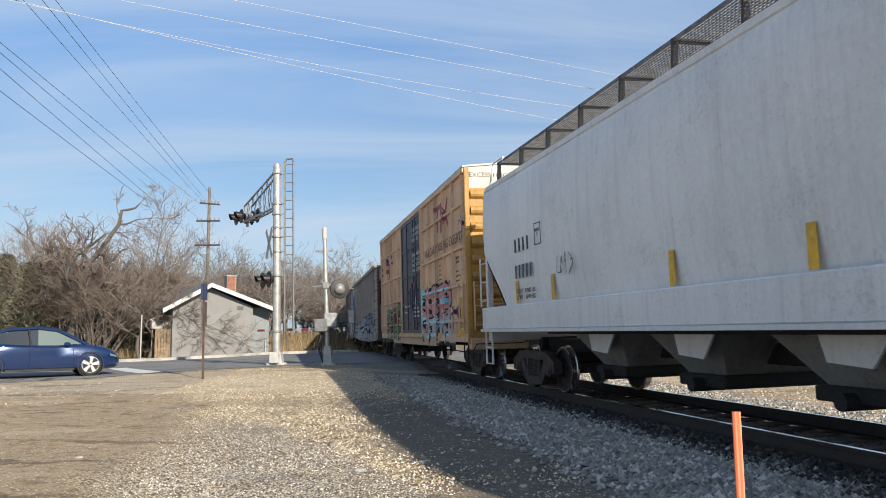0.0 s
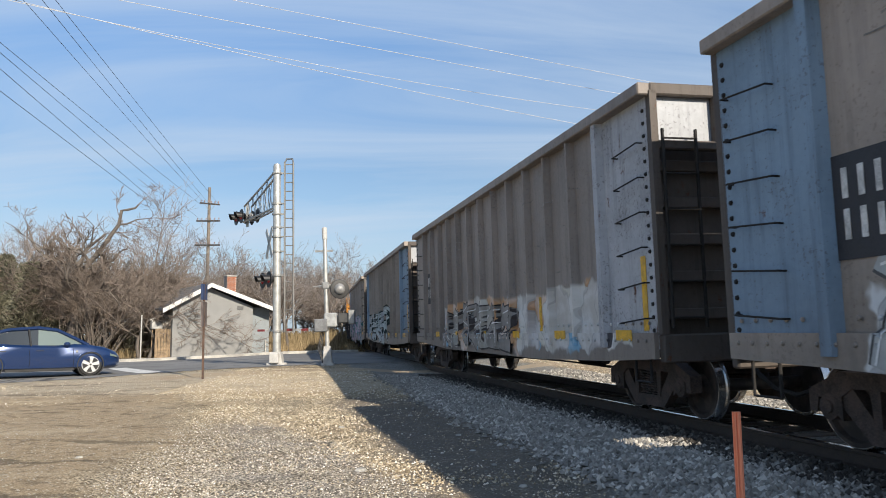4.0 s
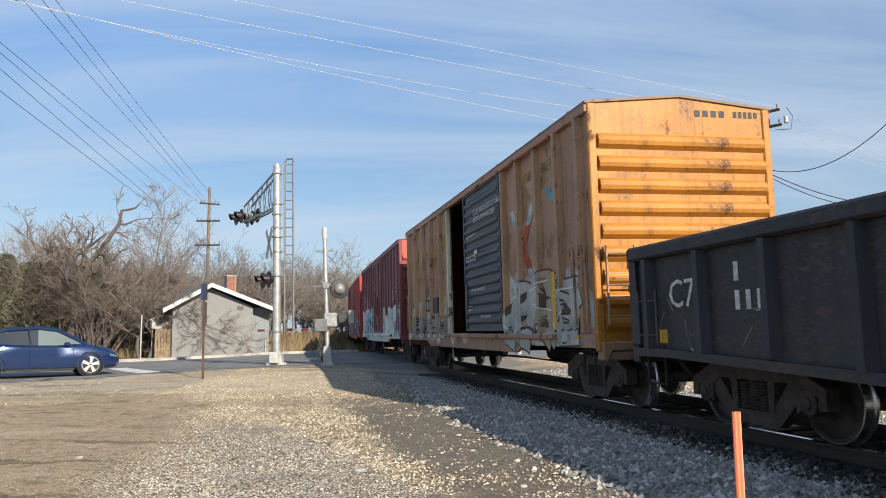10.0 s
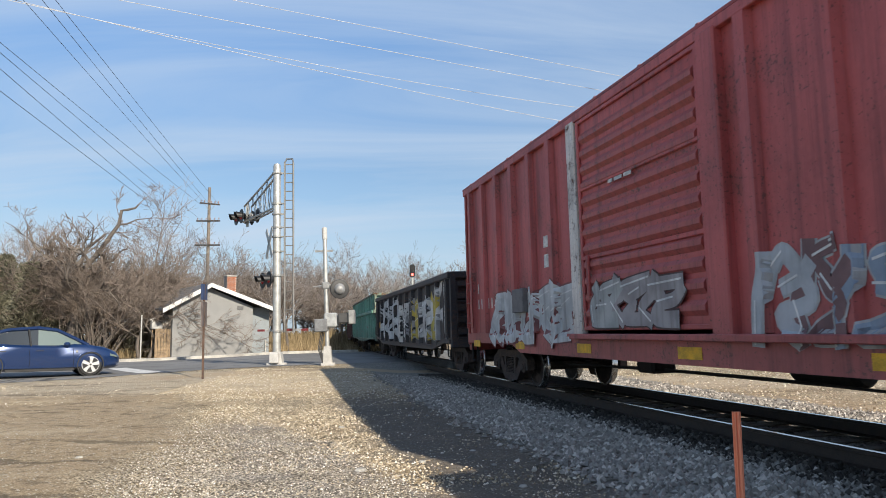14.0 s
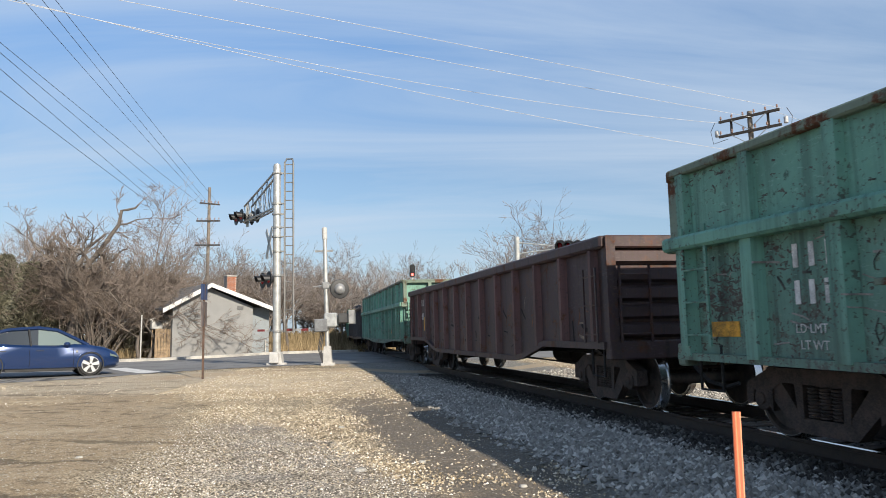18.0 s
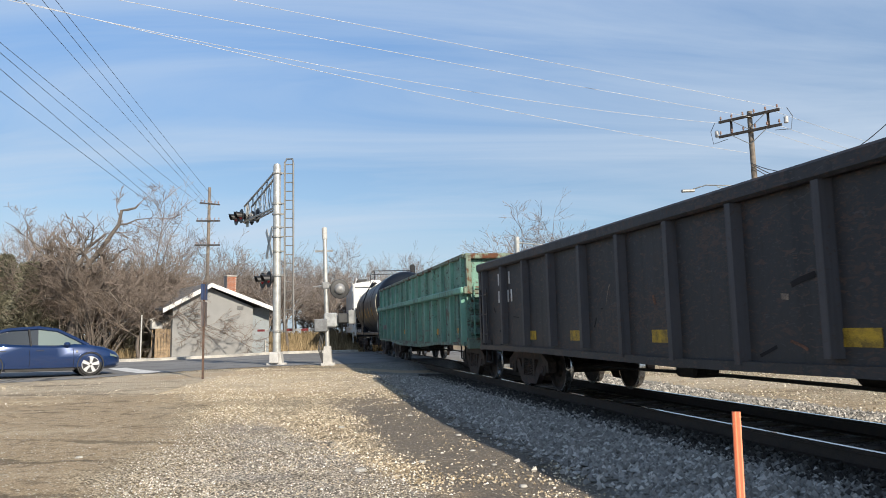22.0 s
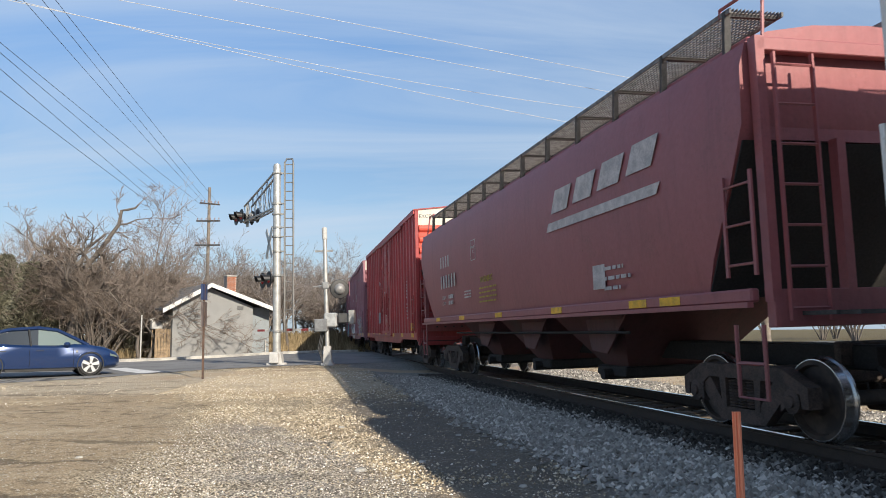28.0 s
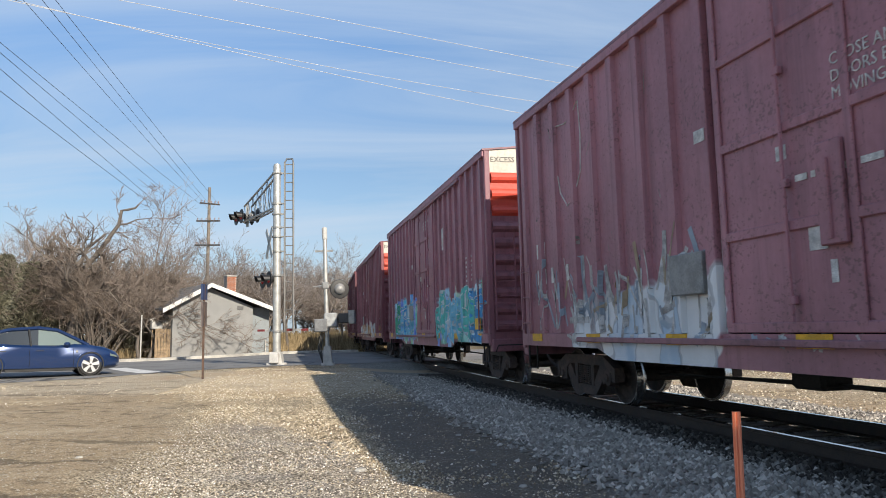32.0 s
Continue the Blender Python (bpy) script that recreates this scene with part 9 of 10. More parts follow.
    marks(car, -7.75, 2.72, [(4, 0.28, 0.17, 0.06, 0.0), (6, 0.30, 0.16, 0.06, 0.60)], M_BLACKMARK, -1.582)
    bars(car, -7.7, 1.95, [(0.8, 0.06, 0.0), (0.8, 0.06, 0.14)], M_BLACKMARK, -1.57)
    for x in (-8.5, -5.7, -2.0, 2.0, 5.5, 8.2):
        decal(car, "reflector", x, x + 0.5, 1.36, 1.5, M_YELLOW, -1.623, "yellow strip")
    m = Mesh()
    for a, b, c, e in ((-0.17, 0.17, 0.2, 0.215), (-0.17, 0.17, -0.215, -0.2), (-0.17, -0.155, -0.2, 0.2), (0.155, 0.17, -0.2, 0.2)):
        m.box(-5.85 + a, -5.85 + b, -1.587, -1.58, 2.55 + c, 2.55 + e)
    part("plate_border", m, M_BLACKMARK, car)
    words(car, "PLATE\n    C", -5.98, 2.58, 0.09, M_BLACKMARK, -1.583)
    m = Mesh()
    for k, (x, z, r, sx) in enumerate(((-4.6, 2.0, 0.55, 1.2), (-3.7, 2.1, 0.5, 0.8), (-2.9, 2.0, 0.6, 0.7), (-2.1, 2.05, 0.55, 1.0))):
        m.tube([(x + sx * r * math.cos(a / 3) * (1 + 0.15 * math.sin(a)), -1.584, z + r * math.sin(a / 3)) for a in range(2, 19)], 0.022, 4)
    part("sprayed_line", m, plain("spray_grey", (0.22, 0.22, 0.23), 0.6), car, "grey sprayed looping line")
    car, L, skin = covered_hopper(313.7, 329.85, 22, (0.205, 0.058, 0.062), "maroon covered hopper with a slanted pale logo and rooftop grating",
                                  [(1.46, 1.5), (1.53, 1.9), (1.60, 2.6), (1.62, 3.2), (1.60, 3.8), (1.52, 4.05), (1.25, 4.18), (0.7, 4.28), (0.0, 4.32)], 1.60, (3.05, 1.55, 1.0), 3, 4.62, sill_h=(1.42, 1.56), board=(0.68, 1.33), inset=0.04)
    pale = plain("logo_pale", (0.50, 0.46, 0.44), 0.6, 0, 0.2, 6)
    for i in range(4):
        decal(car, "logo_bar", 2.85 + i * 0.9, 3.52 + i * 0.9, 3.08 + i * 0.03, 3.44 + i * 0.03, pale, -1.632, "pale slanted plain bar", 0.22)
    decal(car, "logo_bar", 2.6, 6.3, 2.80, 2.94, pale, -1.625, "pale underline bar", 0.1)
    marks(car, -5.5, 2.85, [(4, 0.30, 0.20, 0.08, 0.0), (6, 0.34, 0.21, 0.08, 0.55)], pale, -1.618)
    words(car, "LD LMT", -5.56, 2.02, 0.13, pale, -1.56)
    words(car, "LT WT", -5.56, 1.86, 0.13, pale, -1.555)
    bars(car, -4.85, 2.02, [(0.5, 0.10, 0.0), (0.5, 0.10, 0.16)], pale, -1.56)
    bars(car, -3.2, 2.1, [(0.6, 0.035, 0.0), (0.6, 0.035, 0.07), (0.6, 0.035, 0.14)], pale, -1.562)
    gold = plain("stencil_yellow", (0.42, 0.31, 0.04), 0.6)
    m = Mesh()
    for a, b, c, e in ((-0.2, 0.2, 0.22, 0.235), (-0.2, 0.2, -0.235, -0.22), (-0.2, -0.185, -0.22, 0.22), (0.185, 0.2, -0.22, 0.22)):
        m.box(-2.1 + a, -2.1 + b, -1.629, -1.622, 3.02 + c, 3.02 + e)
    part("plate_border", m, pale, car)
    words(car, "PLATE\n    C", -2.24, 3.05, 0.10, pale, -1.624)
    words(car, "WARNING", -1.75, 2.24, 0.20, gold, -1.578)
    bars(car, -1.85, 2.1, [(1.3, 0.035, 0.10 * k) for k in range(4)], gold, -1.572)
    bars(car, 4.6, 2.0, [(0.6, 0.05, 0.0), (0.8, 0.05, 0.14), (0.5, 0.05, 0.28)], pale, -1.56)
    for x in (-6.2, -3.6, -0.6, 2.6, 5.4, 6.2):
        decal(car, "reflector", x, x + 0.46, 1.44, 1.54, M_YELLOW, -1.603, "yellow strip")
    decal(car, "placard", 4.2, 4.6, 1.75, 2.1, pale, -1.545)
    # U to Y
    tall_boxcar(331.2, 346.85, 11, (0.205, 0.0215, 0.022), "bright red tall boxcar with white end top", None, True, (0.40, 0.045, 0.024), "four")
    tall_boxcar(349.15, 364.4, 12, (0.172, 0.074, 0.089), "maroon tall boxcar with silver and blue spray along the bottom", [(-5.5, -1.35, 0.5, 1.75, -0.55, SPRAY_PALEBLUE)], True, (0.14, 0.040, 0.05), "rows", shield=True)
    tall_boxcar(366.55, 381.4, 13, (0.155, 0.062, 0.078), "maroon tall boxcar with blue and green sprayed lettering", [(-5.8, -1.0, 0.8, 2.3, -0.6, SPRAY_VIVID), (2.1, 6.9, 0.8, 2.2, -0.6, SPRAY_VIVID)], True, (0.38, 0.04, 0.022), "white")
    tall_boxcar(383.8, 398.5, 14, (0.125, 0.036, 0.046), "dark maroon tall boxcar with white end top and a band coloured as sunlit", (-4.5, 4.0, 0.9, 1.6, 0.9, SPRAY_MIX), True, (0.34, 0.05, 0.03))
    tall_boxcar(400.4, 415.2, 15, (0.085, 0.024, 0.030), "dark maroon tall boxcar at the train's tail", None, False, (0.20, 0.05, 0.05))


build_train()


def car_pose(q, t):
    s = q - SPEED * t
    a, b = aside(s - 5.8, 0), aside(s + 5.8, 0)
    d = a - b
    return Matrix.Translation((a + b) / 2 + Vector((0, 0, RAIL_Z))) @ Matrix.Rotation(math.atan2(d.y, d.x), 4, "Z") @ Matrix.Rotation(BANK, 4, "X")


def motions():
    """The train rolls past at a steady speed, its wheels turning while it is near."""
    centre = {}
    for car, q in CARS:
        centre[car] = q
        walk(car, [(t / 2, car_pose(q, t / 2)) for t in range(65)])
    turn = SPEED / 0.42 / FPS
    for w, car in WHEELS:
        q = centre[car] - w.parent.location.x - w.location.x
        f0 = max(0, int((q - 62) / SPEED * FPS))
        f1 = min(32 * FPS, int((q + 6) / SPEED * FPS))
        if f1 <= f0 + 1:
            f0, f1 = 0, 30
        at = w.location.copy()
        rows = [] if f0 == 0 else [(0.0, Matrix.Translation(at))]
        rows += [((f0 + i) / FPS, Matrix.Translation(at) @ Matrix.Rotation(i * turn, 4, "Y")) for i in range(f1 - f0 + 1)]
        if f1 < 32 * FPS:
            rows.append((32.0, rows[-1][1]))
        walk(w, rows)
# ---- trees ----
def bark_mat(name, a, b):
    g = Nodes(name)
    n = g.noise(5, g.mapped((3, 3, 0.6)), 5)
    isl = g.n("NewGeometry").outputs["Random Per Island"]
    c = g.mix(g.step(n, 0.3, 0.7), a, b)
    c = g.mix(g.math("MULTIPLY", isl, 0.5), c, tuple(k * 1.5 for k in b))
    g.bump(n, 0.5, 0.02)
    return g.done(c, 0.9, 0, 0.2)


M_BARK = bark_mat("bark_grey", (0.070, 0.061, 0.054), (0.165, 0.143, 0.124))
M_TWIG = bark_mat("twig_brown", (0.085, 0.068, 0.057), (0.180, 0.146, 0.123))
# twigs of distant trees: haze put into a paler, greyer colour
M_HAZETWIG = bark_mat("twig_hazed", (0.125, 0.108, 0.098), (0.235, 0.205, 0.185))


def branches(rng, start, way, length, radius, depth, out, spread, droop, twig):
    """Grows one branch and its children into out (a Mesh pair: limbs, twigs)."""
    p, d = Vector(start), Vector(way).normalized()
    n = 4 if depth > 1 else 3
    pts = [p.copy()]
    for i in range(n):
        d = (d + Vector((rng.gauss(0, 0.17), rng.gauss(0, 0.17), rng.gauss(0.03, 0.13) - droop * (3 - depth)))).normalized()
        p = p + d * (length / n)
        pts.append(p.copy())
    r1 = max(radius * 0.45, twig)
    out[0 if radius > 0.05 else 1].tube(pts, max(radius, twig), 5 if radius > 0.05 else 3, r1, False)
    if depth <= 0:
        return
    kids = rng.randint(3, 4) if depth > 1 else rng.randint(4, 6)
    for i in range(kids):
        u = rng.uniform(0.3, 1.0) if i else 1.0
        q = pts[min(int(u * n), n - 1)].lerp(pts[min(int(u * n) + 1, n)], (u * n) % 1.0 if u < 1 else 1.0)
        t = Vector((rng.gauss(0, 1), rng.gauss(0, 1), rng.gauss(0.15, 0.7))).normalized()
        nd = (d * (1.0 - spread * 0.4) + t * spread).normalized()
        branches(rng, q, nd, length * rng.uniform(0.5, 0.78), radius * rng.uniform(0.45, 0.62), depth - 1, out, spread, droop, twig)


def tree_proto(seed, h, r, depth, stems, spread, label, droop=0.0, lean=(0, 0), twig=0.008, fork=0.35, name="tree", cat="tree", twigs_of=None):
    rng = random.Random(seed)
    limbs, twigs = Mesh(), Mesh()
    out = (limbs, twigs)
    for s in range(stems):
        a = 2 * math.pi * s / max(stems, 1) + rng.uniform(-0.4, 0.4)
        tilt = 0.08 if stems == 1 else rng.uniform(0.12, 0.55)
        way = Vector((math.cos(a) * tilt + lean[0], math.sin(a) * tilt + lean[1], 1)).normalized()
        foot = Vector((math.cos(a), math.sin(a), 0)) * (0 if stems == 1 else r * 2.2)
        tr = h * fork
        top = foot + way * tr
        limbs.tube([foot - Vector((0, 0, 0.3)), foot + way * tr * 0.5 + Vector((rng.gauss(0, 0.05), rng.gauss(0, 0.05), 0)), top], r * 1.15, 8, r * 0.8, False)
        for k in range(4 if stems == 1 else 3):
            b = 2 * math.pi * k / 4 + rng.uniform(-0.5, 0.5)
            d = (way * 0.9 + Vector((math.cos(b), math.sin(b), 0)) * spread * rng.uniform(0.5, 1.1)).normalized()
            branches(rng, foot + way * tr * rng.uniform(0.7, 1.0), d, h * rng.uniform(0.28, 0.42), r * 0.55, depth, out, spread, droop, twig)
    root = tagged(new(name), label, cat)
    part("trunk", limbs, M_BARK, root, smooth_it=True)
    part("crown", twigs, twigs_of or M_TWIG, root, "many fine bare twigs")
    return root


def arching_shrub(x, y, seed, stems, reach, height, label):
    """Long bare stems that rise from one stool, lean over and hang at their ends."""
    rng = random.Random(seed)
    limbs, twigs = Mesh(), Mesh()
    for i in range(stems):
        u = rng.uniform(-0.45, 1.0)
        far = reach * u * rng.uniform(0.75, 1.1)
        top = height * rng.uniform(0.75, 1.08) * (1 - 0.22 * abs(u))
        side = rng.uniform(-1.2, 0.6)
        foot = Vector((rng.gauss(0, 0.55), rng.gauss(0, 0.35), -0.2))
        end = top * (1 - 0.72 * max(u, 0) ** 1.5) * rng.uniform(0.85, 1.05)
        ctrl = [foot, foot + Vector((far * 0.10, side * 0.2, top * 0.55)), foot + Vector((far * 0.45, side * 0.6, top * 1.12)), foot + Vector((far, side, end))]
        pts = []
        for k in range(10):
            t = k / 9
            q = [(1 - t) ** 3, 3 * t * (1 - t) ** 2, 3 * t * t * (1 - t), t ** 3]
            pts.append(sum((c * w for c, w in zip(ctrl, q)), Vector()) + Vector((rng.gauss(0, 0.05), rng.gauss(0, 0.05), rng.gauss(0, 0.05))))
        limbs.tube(pts, rng.uniform(0.03, 0.075), 5, 0.010, False)
        for k in range(11):
            j = rng.randint(3, 9)
            d = (pts[j] - pts[j - 1]).normalized()
            way = d * 0.7 + Vector((rng.gauss(0, 0.5), rng.gauss(0, 0.4), rng.gauss(0.1, 0.5)))
            branches(rng, pts[j], way, rng.uniform(0.5, 1.3), 0.014, 2, (limbs, twigs), 0.55, 0.03, 0.007)
    root = tagged(new("bush"), label, "bush")
    root.matrix_basis = Matrix.Translation((x, y, gz(x, y)))
    part("trunk", limbs, M_BARK, root, "long arching bare stems", True)
    part("crown", twigs, M_TWIG, root, "fine hanging twigs")
    return root


def evergreen_proto(seed, h, w, label):
    """A ragged juniper: trunk and many small leaf clumps."""
    rng = random.Random(seed)
    root = tagged(new("evergreen_shrub"), label, "shrub")
    m = Mesh()
    m.tube([(0, 0, -0.2), (0.1, 0, h * 0.5), (0, 0, h * 0.9)], 0.12, 6, 0.02)
    part("trunk", m, M_BARK, root)
    m = Mesh()
    for i in range(5200):
        u = rng.random() ** 0.8
        z = h * (0.04 + 0.95 * u)
        rr = w * (1.05 - u) ** 0.7 * (0.45 + 0.55 * rng.random() ** 0.5) * (1 + 0.25 * math.sin(5 * u + seed))
        a = rng.uniform(0, 6.283)
        c = Vector((rr * math.cos(a), rr * math.sin(a), z))
        d = Vector((math.cos(a) + rng.gauss(0, 0.5), math.sin(a) + rng.gauss(0, 0.5), rng.gauss(0.6, 0.4))).normalized()
        s = d.orthogonal().normalized() * rng.uniform(0.03, 0.07)
        q = d.cross(s)
        t = c + d * rng.uniform(0.12, 0.30)
        m.add([c + s, c - s * 0.5 + q * 0.8, c - s * 0.5 - q * 0.8, t], [(0, 1, 3), (1, 2, 3), (2, 0, 3)])
    g = Nodes("evergreen_%d" % seed)
    isl = g.n("NewGeometry").outputs["Random Per Island"]
    part("foliage", m, g.done(g.mix(isl, (0.072, 0.072, 0.052), (0.185, 0.176, 0.125)), 0.8, 0, 0.2), root)
    return root


def plant(proto, x, y, scale, turn, keep=None):
    o = copy_thing(proto, Matrix.Translation((x, y, gz(x, y))) @ Matrix.Rotation(turn, 4, "Z"))
    o.scale = (scale, scale, scale * (1.0 if keep is None else keep))
    return o


def build_trees():
    rng = random.Random(4)
    old = tree_proto(11, 9.0, 0.42, 4, 1, 0.75, "old leaning bare tree with gnarled limbs", 0.0, (0.10, 0), 0.012, 0.30)
    old.matrix_basis = Matrix.Translation((-22.3, 45.4, gz(-22.3, 45.4)))
    # its long crooked limb
    m = Mesh()
    bend = lambda way: [(x * 0.70, y, 3.6 + (z - 3.6) * 0.79) for x, y, z in way]
    m.tube(bend([(0.1, 0, 3.6), (0.6, 0, 5.3), (1.1, 0, 6.0), (2.0, 0.1, 7.0), (2.8, 0.2, 8.2), (3.6, 0.2, 9.2), (3.8, 0.2, 10.3), (4.3, 0.2, 10.35), (5.0, 0.2, 10.5), (5.3, 0.2, 10.8)]), 0.19, 7, 0.045)
    m.tube(bend([(3.6, 0.2, 9.2), (4.3, 0.2, 9.25), (5.2, 0.2, 9.6), (6.6, 0.2, 9.7)]), 0.075, 6, 0.02)
    m.tube(bend([(0.2, 0, 4.2), (0.0, 0.3, 5.6), (0.9, 0.3, 7.4), (2.0, 0.3, 8.2), (2.5, 0.3, 8.5)]), 0.14, 6, 0.04)
    m.tube(bend([(0.1, 0, 4.0), (-1.0, 0.2, 5.6), (-2.4, 0.1, 6.6), (-3.6, 0.1, 7.6), (-4.2, 0.1, 9.0)]), 0.15, 6, 0.04)
    rr = random.Random(8)
    tw = Mesh()
    for p, d in (((6.6, 0.2, 9.7), (1, 0, -0.2)), ((6.2, 0.2, 9.6), (0.9, 0.2, 0.5)), ((5.3, 0.2, 10.8), (0.9, 0.2, 0.5)), ((5.0, 0.2, 9.5), (1, 0, -0.5)), ((4.6, 0.2, 9.3), (1, 0.3, -0.7)), ((2.5, 0.3, 8.5), (1, 0, 0.4)), ((3.7, 0.2, 9.8), (-0.4, 0, 1)), ((-4.2, 0.1, 9.0), (-0.3, 0, 1)), ((-3.6, 0.1, 7.6), (-0.8, 0, 0.8)), ((-2.4, 0.1, 6.6), (-0.2, 0.2, 1)), ((1.0, 0.2, 7.5), (-0.5, 0, 1)), ((3.2, 0.2, 8.7), (0.9, 0, -0.2))):
        branches(rr, bend([p])[0], d, 0.95, 0.03, 3, (m, tw), 0.6, 0.0, 0.009)
    part("limb", m, M_BARK, old, "long crooked bare limb", True)
    part("limb_crown", tw, M_TWIG, old)
    bush = [tree_proto(20 + i, 5.0 + 0.6 * i, 0.07, 3, 9, 0.55, "thicket of bare brown stems", 0.02, (0, 0), 0.010, 0.40, "bush", "bush") for i in range(3)]
    wood = [tree_proto(30 + i, 10.0 + i, 0.16, 4, 1, 0.6, "bare winter tree at the edge of the woods", 0.0, (0, 0), 0.011, 0.32, twigs_of=M_HAZETWIG) for i in range(3)]
    near = tree_proto(41, 5.2, 0.10, 4, 2, 0.8, "small bare tree spreading in front of the house wall", 0.05, (0.25, -0.1), 0.009, 0.25)
    near.matrix_basis = Matrix.Translation((-17.2, 43.6, gz(-17.2, 43.6)))
    protos = [(b, -23.0 + 2.2 * i, 48.0) for i, b in enumerate(bush)]
    for b, x, y in protos:
        b.matrix_basis = Matrix.Translation((x, y, gz(x, y)))
    for i, w in enumerate(wood):
        w.matrix_basis = Matrix.Translation((-34 + 5 * i, 62, gz(-34 + 5 * i, 62)))
    # thicket behind the kerb
    for i in range(24):
        x = -36 + i * 0.80 + rng.uniform(-0.4, 0.4)
        y = 47.0 + rng.uniform(0, 6) + max(0, (x + 20)) * 0.8
        plant(bush[i % 3], x, y, rng.uniform(0.75, 1.1), rng.uniform(0, 6.28))
    for i in range(18):
        plant(bush[i % 3], -17 + i * 1.05, rng.uniform(96, 118), rng.uniform(0.75, 1.2), rng.uniform(0, 6.28))
    # woods behind
    for i in range(26):
        x = -46 + i * 1.55 + rng.uniform(-1, 1)
        plant(wood[i % 3], x, 60 + rng.uniform(-4, 12), rng.uniform(0.60, 0.82), rng.uniform(0, 6.28))
    for i in range(24):
        x = -34 + i * 1.40 + rng.uniform(-1, 1)
        plant(wood[i % 3], x, 92 + rng.uniform(-8, 16), rng.uniform(0.72, 0.98), rng.uniform(0, 6.28))
    for i in range(16):
        x = -31 + i * 1.2
        plant(bush[i % 3], x, 74 + rng.uniform(-5, 20), rng.uniform(0.9, 1.5), rng.uniform(0, 6.28))
    # beyond the track, on the far side
    for x, y, s in ((6.9, 72, 0.98), (9.3, 74, 1.02), (11.2, 76, 0.9), (13.6, 80, 0.85), (15.5, 84, 0.95), (4.0, 90, 0.9), (20, 88, 0.8), (-4.0, 120, 1.0), (0.5, 115, 0.95)):
        plant(wood[int(x * 7) % 3], x, y, s, rng.uniform(0, 6.28))
    # arching shrubs beside the house
    arching_shrub(-20.4, 44.6, 61, 40, 8.0, 5.0, "bare shrub whose long stems arch over beside the house")
    arching_shrub(-22.3, 46.0, 62, 22, 5.0, 5.6, "bare brown shrub of leaning stems behind the kerb")
    for i in range(16):
        plant(bush[i % 3], 9 + i * 3.1, rng.uniform(66, 92), rng.uniform(0.6, 0.95), rng.uniform(0, 6.28))
    crown = tree_proto(36, 11.5, 0.15, 4, 4, 0.75, "round-crowned bare tree beyond the track", 0.0, (0, 0), 0.012, 0.30, twigs_of=M_HAZETWIG)
    crown.matrix_basis = Matrix.Translation((8.4, 72.0, gz(8.4, 72.0)))
    plant(crown, 14.6, 82.0, 0.85, 2.1)
    # dark junipers
    ever = [evergreen_proto(50 + i, 5.4 + 0.4 * i, 2.0, "dark green ragged juniper among bare stems") for i in range(2)]
    ever[0].matrix_basis = Matrix.Translation((-27.6, 45.2, gz(-27.6, 45.2)))
    ever[1].matrix_basis = Matrix.Translation((-25.0, 45.8, gz(-25.0, 45.8)))
    for k, (x, y, s) in enumerate(((-24.4, 46.6, 0.90), (-29.6, 46.0, 1.05), (-26.2, 47.2, 1.08), (-31.5, 47.0, 1.1), (-18.4, 46.4, 0.62), (-27.9, 48.0, 1.12), (-33.5, 46.5, 1.1))):
        plant(ever[k % 2], x, y, s, rng.uniform(0, 6.28))
    conifer = evergreen_proto(58, 9.5, 1.6, "tall conifer far beyond the track")
    conifer.matrix_basis = Matrix.Translation((18.3, 74, gz(18.3, 74)))


build_trees()


# ---- low growth under the thicket ----
def build_brush():
    rng = random.Random(12)
    m = Mesh()
    for i in range(9000):
        x = rng.uniform(-42, -16.6)
        y = 44.2 + rng.uniform(0, 7) + (0 if x < -18 else 3)
        h = rng.uniform(0.15, 0.9)
        b = Vector((x, y, gz(-25, 45)))
        t = b + Vector((rng.gauss(0, 0.2), rng.gauss(0, 0.2), h))
        m.add([b + Vector((0.02, 0, 0)), b - Vector((0.02, 0.01, 0)), b + Vector((0, 0.02, 0)), t], [(0, 1, 3), (1, 2, 3), (2, 0, 3)])
    for i in range(4000):
        x, y = rng.uniform(-12, 2), 0
        y = 52 + rng.uniform(0, 26)
        b = Vector((x - 2, y, gz(x, 52)))
        t = b + Vector((rng.gauss(0, 0.2), rng.gauss(0, 0.2), rng.uniform(0.2, 0.8)))
        m.add([b + Vector((0.03, 0, 0)), b - Vector((0.03, 0.01, 0)), b + Vector((0, 0.03, 0)), t], [(0, 1, 3), (1, 2, 3), (2, 0, 3)])
    # tall dead stalks on the bank beyond the road
    for i in range(6000):
        x, y = rng.uniform(-22, -6), rng.uniform(66, 84)
        b = Vector((x, y, gz(x, y)))
        t = b + Vector((rng.gauss(0, 0.25), rng.gauss(0, 0.2), rng.uniform(0.5, 1.9)))
        m.add([b + Vector((0.04, 0, 0)), b - Vector((0.04, 0.01, 0)), b + Vector((0, 0.04, 0)), t], [(0, 1, 3), (1, 2, 3), (2, 0, 3)])
    g = Nodes("dry_grass")
    isl = g.n("NewGeometry").outputs["Random Per Island"]
    thing("dry_grass", m, g.done(g.mix(isl, (0.12, 0.085, 0.04), (0.33, 0.25, 0.14)), 0.9), "dry brown grass and stalks under the thicket", "grass", kind="stuff")


build_brush()


